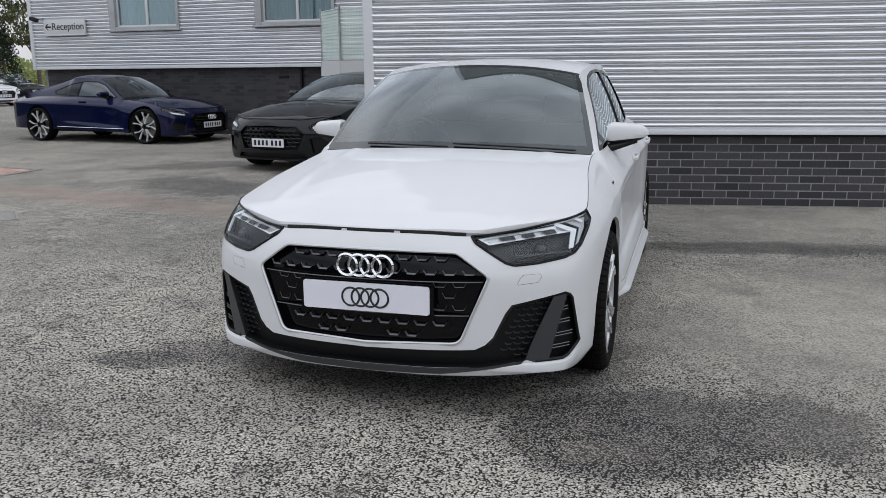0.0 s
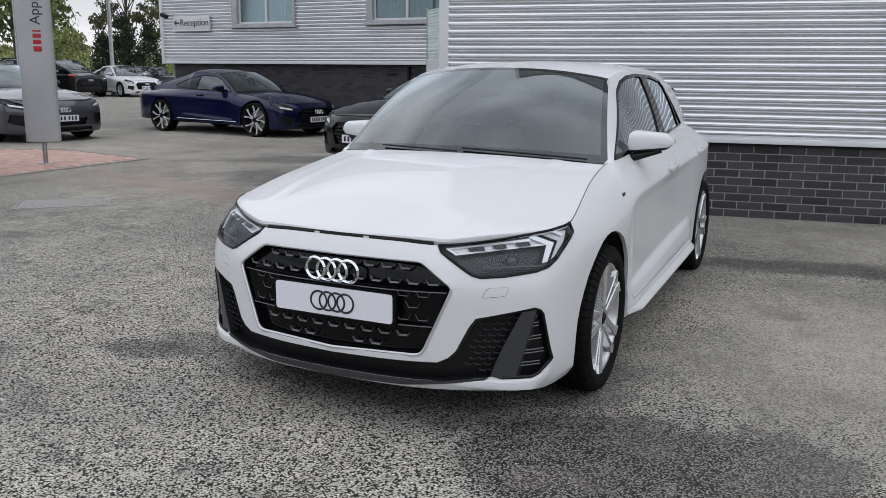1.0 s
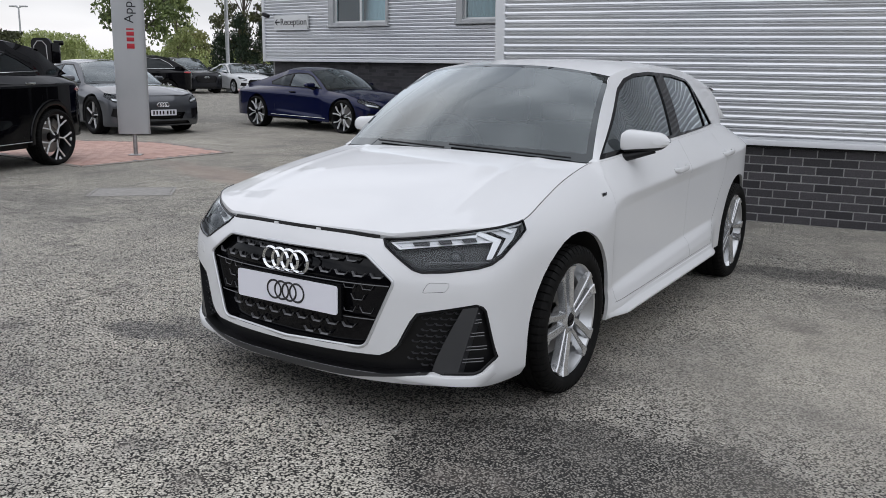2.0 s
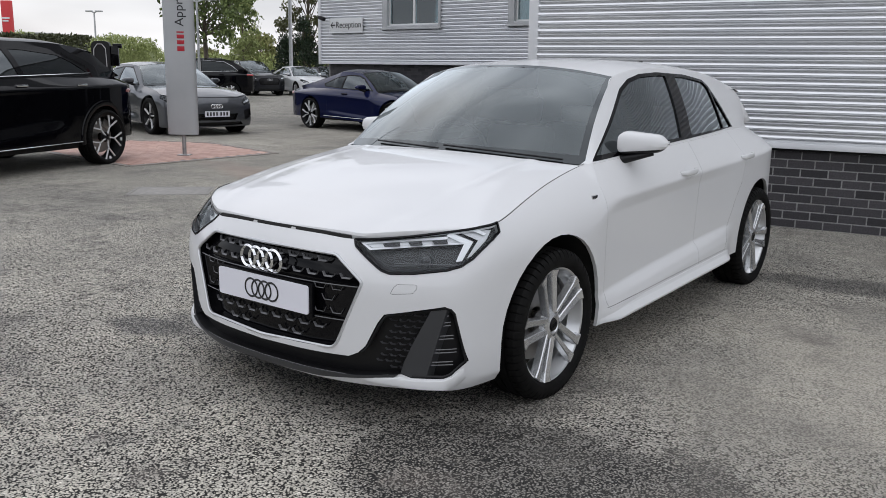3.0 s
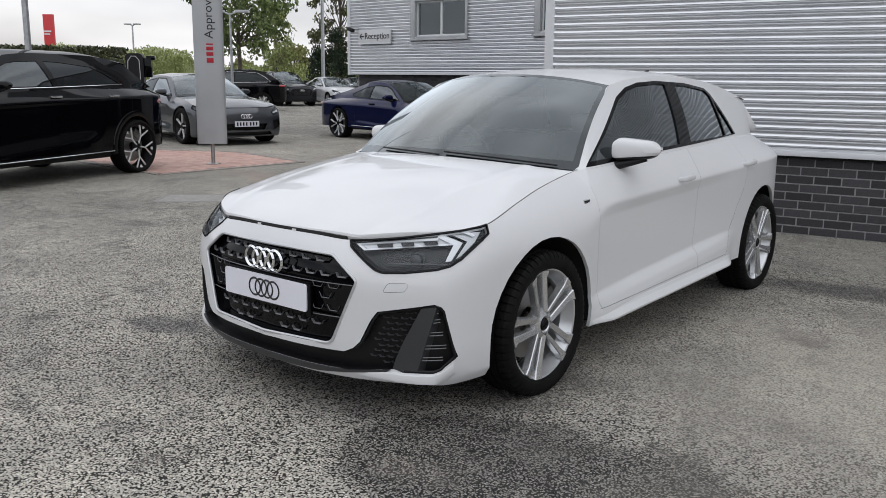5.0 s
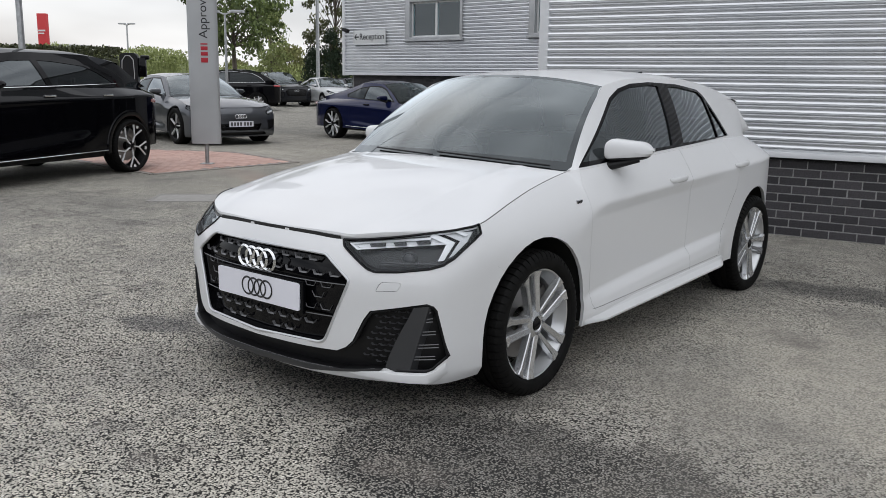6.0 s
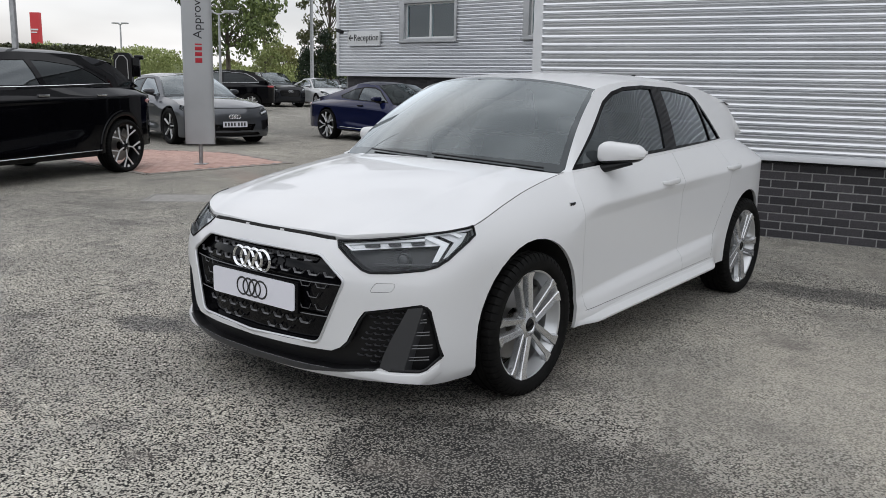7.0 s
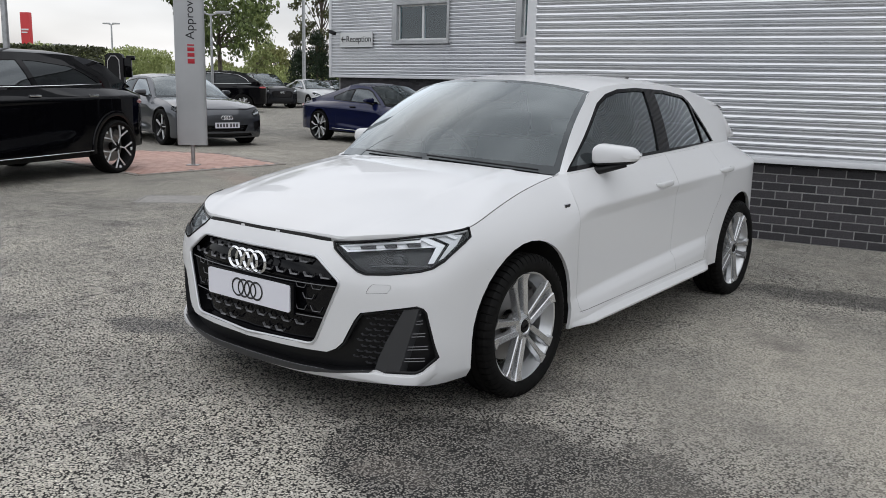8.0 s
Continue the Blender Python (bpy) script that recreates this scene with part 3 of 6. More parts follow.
for k, (a, b, c, d) in enumerate(HOLES):
    win = empty("window_%d" % (k + 1), rec.matrix_basis @ pose(0, 0, 0), "two-light grey framed window in ribbed cladding", "window", kind="structure")
    bm = bmesh.new()
    for lo, hi in (((a, -0.085, c), (a + 0.16, 0.10, d)), ((b - 0.07, -0.085, c), (b, 0.10, d)), ((a + 0.16, -0.085, d - 0.07), (b - 0.07, 0.10, d)), ((a + 0.16, -0.085, c), (b - 0.07, 0.10, c + 0.05))):
        box(bm, lo, hi, 0.005)
    part("window_surround", bm, FRAME_GREY, win)
    bm = bmesh.new()
    mid = (a + 0.16 + b - 0.07) / 2
    for lo, hi in (((a + 0.16, 0.0, c + 0.05), (a + 0.20, 0.05, d - 0.07)), ((b - 0.11, 0.0, c + 0.05), (b - 0.07, 0.05, d - 0.07)), ((mid - 0.03, -0.005, c + 0.05), (mid + 0.03, 0.05, d - 0.07)),
                   ((a + 0.20, 0.0, c + 0.05), (b - 0.11, 0.05, c + 0.09)), ((a + 0.20, 0.0, d - 0.11), (b - 0.11, 0.05, d - 0.07))):
        box(bm, lo, hi, 0.004)
    part("window_frame", bm, LANDING, win)
    for lo, hi in ((a + 0.20, mid - 0.03), (mid + 0.03, b - 0.11)):
        bm = bmesh.new()
        box(bm, (lo - 0.005, 0.02, c + 0.085), (hi + 0.005, 0.028, d - 0.105))
        part("pane", bm, PANE, win, smooth=0).visible_shadow = False
    bm = bmesh.new()
    box(bm, (a - 0.03, -0.12, c - 0.045), (b + 0.03, 0.0, c - 0.002), 0.006)
    part("window_sill", bm, FRAME_GREY, win)
    bm = bmesh.new()
    folds = 60
    grid(bm, [[(a + 0.1 + (b - a - 0.2) * k / folds, 0.17 + 0.018 * math.sin(k * 1.9), z) for k in range(folds + 1)] for z in (c + 0.02, d - 0.02)])
    part("curtain", bm, CURTAIN, win, "pale curtain behind the glass")


def words(name, text, size, mat, parent, m, align="LEFT"):
    """Raised lettering in the built-in font, as a mesh facing local -y."""
    cu = bpy.data.curves.new(name, "FONT")
    cu.body, cu.size, cu.extrude, cu.align_x, cu.align_y = text, size, 0.003, align, "CENTER"
    tmp = bpy.data.objects.new(name, cu)
    scene.collection.objects.link(tmp)
    me = bpy.data.meshes.new_from_object(tmp.evaluated_get(bpy.context.evaluated_depsgraph_get()))
    bpy.data.objects.remove(tmp)
    bpy.data.curves.remove(cu)
    me.materials.clear()
    me.materials.append(mat)
    ob = new(name, me)
    ob.parent, ob.matrix_basis = parent, m @ pose(0, 0, 0, 90, 0, 0)
    return ob


sign = empty("direction_sign", rec.matrix_basis @ pose(0.36, -0.10, 2.215), "pale grey sign with black arrow and Reception on cladding", "sign")
bm = bmesh.new()
box(bm, (0, 0, 0.0), (1.17, 0.045, 0.33), 0.006)
part("panel", bm, LANDING, sign)
bm = bmesh.new()
box(bm, (0.0, -0.004, -0.03), (1.17, 0.05, 0.0), 0.004)
part("panel_edge", bm, FLASH, sign)
words("lettering", "Reception", 0.222, INK, sign, pose(0.235, -0.004, 0.165))
bm = bmesh.new()
arrow = [(0.045, 0.165), (0.115, 0.235), (0.145, 0.235), (0.095, 0.182), (0.215, 0.182), (0.215, 0.148), (0.095, 0.148), (0.145, 0.095), (0.115, 0.095)]
prism(bm, arrow, lambda u, v, w: Vector((u, -0.005 + w, v)), 0.004)
part("arrow", bm, INK, sign, smooth=0)
cctv = empty("security_camera", rec.matrix_basis @ pose(0.30, -0.06, 2.56), "small dark security camera on a wall bracket", "camera unit")
bm = bmesh.new()
tube(bm, [(0, 0.05, 0), (0, -0.10, 0.0), (0.02, -0.2, -0.02)], 0.02, 8)
part("bracket", bm, STEEL, cctv)
bm = bmesh.new()
box(bm, (-0.14, -0.25, -0.07), (0.06, -0.15, 0.02), 0.02, pose(0, 0, 0, 0, 18, 0))
part("housing", bm, TRIM_BLACK, cctv)

# -- landing with perforated balustrade panels beside the hall
land = empty("stair_landing", pose(-5.22, 11.87, 0), "raised landing with pale perforated steel balustrade", "landing")


def perforated(w, h, hole=0.017, pitch=0.056):
    bm = bmesh.new()
    nu, nv = int(w / pitch), int(h / pitch)
    pu, pv = w / nu, h / nv
    for i in range(nu):
        for j in range(nv):
            cu, cv = (i + 0.5) * pu, (j + 0.5) * pv
            rim_, hol = [], []
            for k in range(8):
                a = k * math.pi / 4
                s = 1 / max(abs(math.cos(a)), abs(math.sin(a)))
                rim_.append(bm.verts.new((cu + pu / 2 * s * math.cos(a), 0, cv + pv / 2 * s * math.sin(a))))
                hol.append(bm.verts.new((cu + hole * math.cos(a), 0, cv + hole * math.sin(a))))
            for k in range(8):
                bm.faces.new((rim_[k], rim_[(k + 1) % 8], hol[(k + 1) % 8], hol[k]))
    bmesh.ops.remove_doubles(bm, verts=bm.verts[:], dist=1e-4)
    geo = bmesh.ops.solidify(bm, geom=bm.faces[:], thickness=0.003)
    return bm


for w, m4 in ((0.92, pose(0.02, 0, 1.54, 0, 0, -3)), (1.06, pose(-0.74, 0.80, 1.54, 0, 0, -48))):
    ob = part("perforated_panel", perforated(w, 0.92), PERF, land, smooth=0)
    ob.matrix_basis = m4
for x, y in ((0, -0.02), (0.94, -0.06), (-0.74, 0.80)):
    bm = bmesh.new()
    tube(bm, [(x, y, 1.28), (x, y, 2.50)], 0.022, 8)
    part("post", bm, STEEL, land)
bm = bmesh.new()
slab = [(-0.78, 0.82), (-0.02, -0.04), (1.6, -0.12), (1.6, 0.9)]
prism(bm, slab, lambda u, v, w: Vector((u, v, 1.24 + w)), 0.28)
part("landing_slab", bm, LANDING, land, smooth=0)
for x, y in ((-0.6, 0.75), (0.05, 0.08), (1.4, 0.02)):
    bm = bmesh.new()
    box(bm, (x - 0.05, y - 0.05, 0.0), (x + 0.05, y + 0.05, 1.24), 0.005)
    part("support", bm, STEEL, land)

pipe = empty("drain_pipe", rec.matrix_basis @ pose(6.85, 0.09, 0), "dark drain pipe on brickwork", "pipe")
bm = bmesh.new()
tube(bm, [(0, 0, 0.0), (0, 0, 1.40)], 0.035, 10)
part("pipe_run", bm, TRIM_BLACK, pipe)
bm = bmesh.new()
box(bm, (-0.55, 0.02, 1.20), (-0.33, 0.06, 1.26), 0.006)
part("vent", bm, TRIM_BLACK, pipe)

# -- an unseen plain wall behind the camera, added to darken reflections in the cars
bm = bmesh.new()
box(bm, (-30.0, -19.4, 0.0), (34.0, -19.0, 3.4))
box(bm, (33.6, -19.0, 0.0), (34.0, 12.0, 3.4))
tagged(part("wall_south", bm, BRICK, None, smooth=0), "unseen plain dark wall added to darken reflections", "wall", kind="structure")


# ---- cars ----
from mathutils import interpolate
from mathutils.bvhtree import BVHTree

# half outline of a hatchback, front centre to rear centre: widest line (x, y) and shoulder line (x, y, z)
HULL = [
    (0.00, 0.000, 0.000, 0.075, 0.715), (0.25, 0.012, 0.240, 0.090, 0.713), (0.44, 0.055, 0.400, 0.127, 0.706),
    (0.60, 0.125, 0.560, 0.215, 0.722), (0.74, 0.220, 0.700, 0.340, 0.745), (0.80, 0.320, 0.757, 0.420, 0.757),
    (0.838, 0.50, 0.778, 0.520, 0.772), (0.862, 0.75, 0.752, 0.750, 0.828), (0.866, 0.95, 0.722, 0.970, 0.872),
    (0.858, 1.20, 0.706, 1.228, 0.914), (0.850, 1.36, 0.742, 1.330, 0.926), (0.847, 1.90, 0.748, 1.900, 0.950),
    (0.847, 2.60, 0.735, 2.600, 0.978), (0.846, 3.20, 0.694, 3.220, 0.996), (0.818, 3.60, 0.652, 3.540, 0.990),
    (0.735, 3.85, 0.575, 3.770, 0.980), (0.540, 3.98, 0.430, 3.885, 0.980), (0.00, 4.03, 0.000, 3.930, 0.985),
]
HOOD_LINE = curve_of([(0.075, 0.722), (0.12, 0.742), (0.215, 0.776), (0.34, 0.810), (0.5, 0.842), (0.75, 0.880), (1.0, 0.912), (1.2, 0.932)])
FRONT_IN = curve_of([(0.10, 0.075), (0.155, 0.034), (0.19, 0.014), (0.24, 0.004), (0.32, 0.0), (1.2, 0.0)])
UNDER = curve_of([(0.0, 0.168), (0.14, 0.166), (0.30, 0.158), (0.46, 0.158), (0.60, 0.17), (1.0, 0.19), (1.15, 0.212), (2.85, 0.262), (3.3, 0.26), (4.03, 0.26)])


def ease(a, b, x):
    t = min(max((x - a) / (b - a), 0), 1)
    return t * t * (3 - 2 * t)


def side_in(y, z):
    near = ease(1.14, 1.34, y) * (1 - ease(2.72, 2.95, y))
    slow = ease(0.95, 1.75, y) * (1 - ease(2.25, 3.05, y))
    zs, zl = 0.760 + 0.036 * (y - 1.2), 0.352 + 0.064 * (y - 1.25)
    waist = np.interp(z, [zl - 0.035, zl + 0.004, (zs + zl) / 2, zs - 0.055, zs - 0.002, 1.2], [0.0, 0.017, 0.0155, 0.0135, 0.0, 0.0])
    rocker = np.interp(z, [0.15, 0.20, 0.235, 0.27, zl - 0.075, zl - 0.02, zl + 0.004, 1.2], [0.06, -0.004, -0.026, -0.026, -0.022, -0.006, 0.006, 0.0])
    plain = np.interp(z, [0.15, 0.2, 0.3, 0.5, 1.2], [0.05, 0.014, 0.006, 0, 0])
    return slow * waist + near * rocker + (1 - near) * plain


def both(poly):
    return [poly, [(-u, v) for u, v in poly]]


def whole(half):
    """A polygon from its half at x >= 0, whose first and last points lie on the middle."""
    return half + [(-u, v) for u, v in half[::-1] if u > 1e-6]


def honeycomb(bm, poly, w, h, wall, place, depth):
    """Raised cell walls of a hexagonal grille over a polygon."""
    us, vs = [p[0] for p in poly], [p[1] for p in poly]
    row, v = 0, min(vs)
    while v < max(vs) + h:
        u = min(us) - w + (w / 2 if row % 2 else 0)
        while u < max(us) + w:
            if inside(poly, u, v):
                ring = [(u + w * 0.5 * a, v + h * b) for a, b in ((-0.66, -0.5), (0.66, -0.5), (1.0, 0.0), (0.66, 0.5), (-0.66, 0.5), (-1.0, 0.0))]
                small = shrunk(ring, wall)
                a = [bm.verts.new(place(*p, 0)) for p in ring]
                b = [bm.verts.new(place(*p, 0.003)) for p in small]
                c = [bm.verts.new(place(*p, depth)) for p in small]
                for k in range(6):
                    j = (k + 1) % 6
                    bm.faces.new((a[k], a[j], b[j], b[k]))
                    bm.faces.new((b[k], b[j], c[j], c[k]))
            u += w
        v += h
        row += 1


def chip(bm, u, z, w, rise, thick, place):
    """One upturned blade of a grille: a flat base with raised ends, its upper face sloping back."""
    line = [(-0.5, 1.0), (-0.30, 0.0), (0.30, 0.0), (0.5, 1.0)]
    low = [(u + a * w, z + b * rise) for a, b in line]
    high = [(u + a * w * 0.98, z + b * rise + thick * (0.3 if k in (0, 3) else 1.0)) for k, (a, b) in enumerate(line)]
    grid(bm, [[place(a, b, 0.010) for a, b in low], [place(a, b, 0.0) for a, b in low], [place(a, b + 0.0010, -0.001) for a, b in low], [place(a, b, 0.0035) for a, b in high], [place(a, b, 0.010) for a, b in high]])


def rings_logo(bm, r, thick, pitch, place, only=(0, 1, 2, 3)):
    """Four linked rings, flat or round, by place(u, v, w)."""
    for k in only:
        u0 = (k - 1.5) * pitch
        inner, outer, top = [], [], []
        for j in range(36):
            a = j * math.tau / 36
            c, s = math.cos(a), math.sin(a)
            outer.append(place(u0 + (r + thick) * c, (r + thick) * s, 0))
            top.append(place(u0 + r * c, r * s, thick * 1.2))
            inner.append(place(u0 + (r - thick) * c, (r - thick) * s, 0))
        grid(bm, [outer, top, inner], wrap=True)


def wheel_meshes(r, rim, width, style, rubber, face, barrel):
    """Tyre, rim, cap and disc round the local y axis, which points outwards."""
    h = width / 2
    eye4 = Matrix.Identity(4)
    out = {}
    bm = bmesh.new()
    prof = [(rim - 0.004, -h * 0.82), (rim + 0.012, -h * 0.97), ((r + rim) / 2, -h * 1.02), (r - 0.018, -h * 0.96), (r - 0.004, -h * 0.82), (r, -h * 0.64),
            (r, -h * 0.50), (r - 0.008, -h * 0.47), (r - 0.008, -h * 0.40), (r, -h * 0.37), (r, -h * 0.06), (r - 0.008, -h * 0.04), (r - 0.008, h * 0.04), (r, h * 0.06),
            (r, h * 0.37), (r - 0.008, h * 0.40), (r - 0.008, h * 0.47), (r, h * 0.50), (r, h * 0.64), (r - 0.004, h * 0.82), (r - 0.018, h * 0.96), ((r + rim) / 2, h * 1.02),
            (rim + 0.02, h * 1.0), (rim + 0.012, h * 0.97), (rim - 0.004, h * 0.80)]
    rows, blocks = [], 58
    for k in range(blocks):
        for part_way, cut in ((0.0, 0), (0.40, 0), (0.78, 0), (0.80, 1), (0.98, 1)):
            t = (k + part_way) * math.tau / blocks
            row = []
            for q, y in prof:
                d = 0.0075 * cut if q > r - 0.02 and h * 0.49 < abs(y) < h * 0.97 else 0.0
                row.append(Vector(((q - d) * math.cos(t), y, (q - d) * math.sin(t))))
            rows.append(row)
    rows.append(rows[0])
    grid(bm, rows)
    bmesh.ops.remove_doubles(bm, verts=bm.verts[:], dist=1e-5)
    out["tyre"] = (bm, rubber)
    bm = bmesh.new()
    lathe(bm, [(rim - 0.010, -h * 0.85), (rim - 0.03, -h * 0.6), (rim - 0.035, h * 0.30), (rim - 0.014, h * 0.62), (rim - 0.008, h * 0.80), (rim + 0.006, h * 0.86), (rim + 0.010, h * 0.80), (rim + 0.004, h * 0.7)], 72, eye4)
    out["wheel"] = (bm, barrel)
    bm = bmesh.new()
    y0 = h * 0.80

    def bar(a0, r0, w0, a1, r1, w1, lift0, lift1, deep=0.028, ridge=0.0):
        p0 = Vector((r0 * math.cos(a0), 0, r0 * math.sin(a0)))
        p1 = Vector((r1 * math.cos(a1), 0, r1 * math.sin(a1)))
        d = (p1 - p0).normalized()
        s = Vector((-d.z, 0, d.x))
        rows = []
        for t in (0.0, 0.35, 0.7, 1.0):
            p = p0.lerp(p1, t)
            w, y = w0 + (w1 - w0) * t, y0 + lift0 + (lift1 - lift0) * t
            rows.append([p + s * w * k + Vector((0, y + q, 0)) for k, q in ((-0.60, -deep), (-0.5, -0.004 - max(ridge, 0)), (-0.40, -max(ridge, 0)), (0.40, min(ridge, 0)), (0.5, -0.004 + min(ridge, 0)), (0.60, -deep))])
        grid(bm, rows)

    hub = bm
    if style != "twin":
        hub = out["wheel"][0]
    lathe(hub, [(0.0, y0 - 0.004), (0.030, y0 - 0.004), (0.036, y0 + 0.001), (0.060, y0 - 0.008), (0.068, y0 - 0.03), (0.05, y0 - 0.07)], 40, eye4)
    for k in range(5):
        a = k * math.tau / 5 + math.pi / 2 + 0.12
        if style == "twin":
            for sgn in (-1, 1):
                bar(a + sgn * 0.46, 0.050, 0.024, a + sgn * 0.165, rim - 0.012, 0.031, 0.0, 0.008, 0.032, sgn * 0.006)
                bar(a + sgn * 0.165, rim - 0.040, 0.029, a + sgn * 0.185, rim - 0.003, 0.052, 0.005, 0.012, 0.022, sgn * 0.004)
        elif style == "slim":
            for sgn in (-1, 1):
                bar(a + sgn * 0.16, 0.05, 0.016, a + sgn * 0.17, rim * 0.62, 0.014, -0.004, 0.0)
                bar(a + sgn * 0.17, rim * 0.60, 0.015, a + sgn * 0.30 + 0.05, rim - 0.006, 0.030, 0.0, 0.006)
        elif style == "edge":
            bar(a, 0.03, 0.020, a + 0.10, rim * 0.52, 0.015, -0.002, 0.0, 0.014)
            bar(a + 0.10, rim * 0.49, 0.014, a - 0.20, rim - 0.006, 0.022, 0.0, 0.004, 0.014)
            bar(a + 0.10, rim * 0.49, 0.014, a + 0.42, rim - 0.006, 0.020, 0.0, 0.004, 0.014)
            bar(a + 0.10, rim * 0.86, 0.014, a + 0.10, rim - 0.004, 0.050, -0.002, 0.002, 0.012)
        elif style == "wye":
            bar(a, 0.05, 0.050, a, rim * 0.62, 0.044, -0.004, 0.0)
            for sgn in (-1, 1):
                bar(a + sgn * 0.03, rim * 0.56, 0.032, a + sgn * 0.29, rim - 0.006, 0.036, 0.0, 0.006)
        else:
            bar(a, 0.05, 0.016, a + 0.10, rim - 0.006, 0.034, -0.004, 0.006)
    out["spokes"] = (bm, face)
    bm = bmesh.new()
    for k in range(5):
        a = k * math.tau / 5 + math.pi / 2 + 0.12 + math.pi / 5
        lathe(bm, [(0.0, y0 - 0.008), (0.007, y0 - 0.008), (0.009, y0 - 0.02)], 10, Matrix.Translation((0.05 * math.cos(a), 0, 0.05 * math.sin(a))))
    lathe(bm, [(0.0, y0 + 0.004), (0.024, y0 + 0.003), (0.029, y0 - 0.004)], 28, eye4)
    if style == "twin":
        rings_logo(bm, 0.0062, 0.0010, 0.0078, lambda u, v, w: Vector((u, y0 + 0.0042 + w, v)))
    out["centre_cap"] = (bm, GLOSS_BLACK)
    bm = bmesh.new()
    lathe(bm, [(0.06, -0.01), (rim * 0.68, -0.01), (rim * 0.68, -0.035), (0.06, -0.035)], 48, eye4)
    box(bm, (-rim * 0.82, -0.06, -0.07), (-rim * 0.45, 0.012, 0.07), 0.012)
    out["brake_disc"] = (bm, DISC)
    return out


def add_wheels(root, spec, faces):
    meshes = wheel_meshes(spec["tyre"], spec["rim"], spec["tyre_w"], spec["style"], RUBBER, *faces)
    first = {}
    for side in (1, -1):
        for y in spec["axles"]:
            m = pose(side * (spec["track"] if y < 2 else spec.get("rear_track", spec["track"])), y, spec.get("hub_z", spec["tyre"] - 0.004), 0, 0, -90 * side) @ pose(0, 0, 0, 0, 11.9 * (y + side), 0)
            top = None
            for name in ("wheel", "tyre", "spokes", "centre_cap", "brake_disc"):
                if name not in first:
                    ob = part(name, *meshes[name], smooth=14 if name == "spokes" else 32)
                    first[name] = ob
                else:
                    ob = first[name].copy()
                    scene.collection.objects.link(ob)
                if top is None:
                    top, ob.parent, ob.matrix_basis = ob, root, m
                else:
                    ob.parent, ob.matrix_basis = top, Matrix.Identity(4)


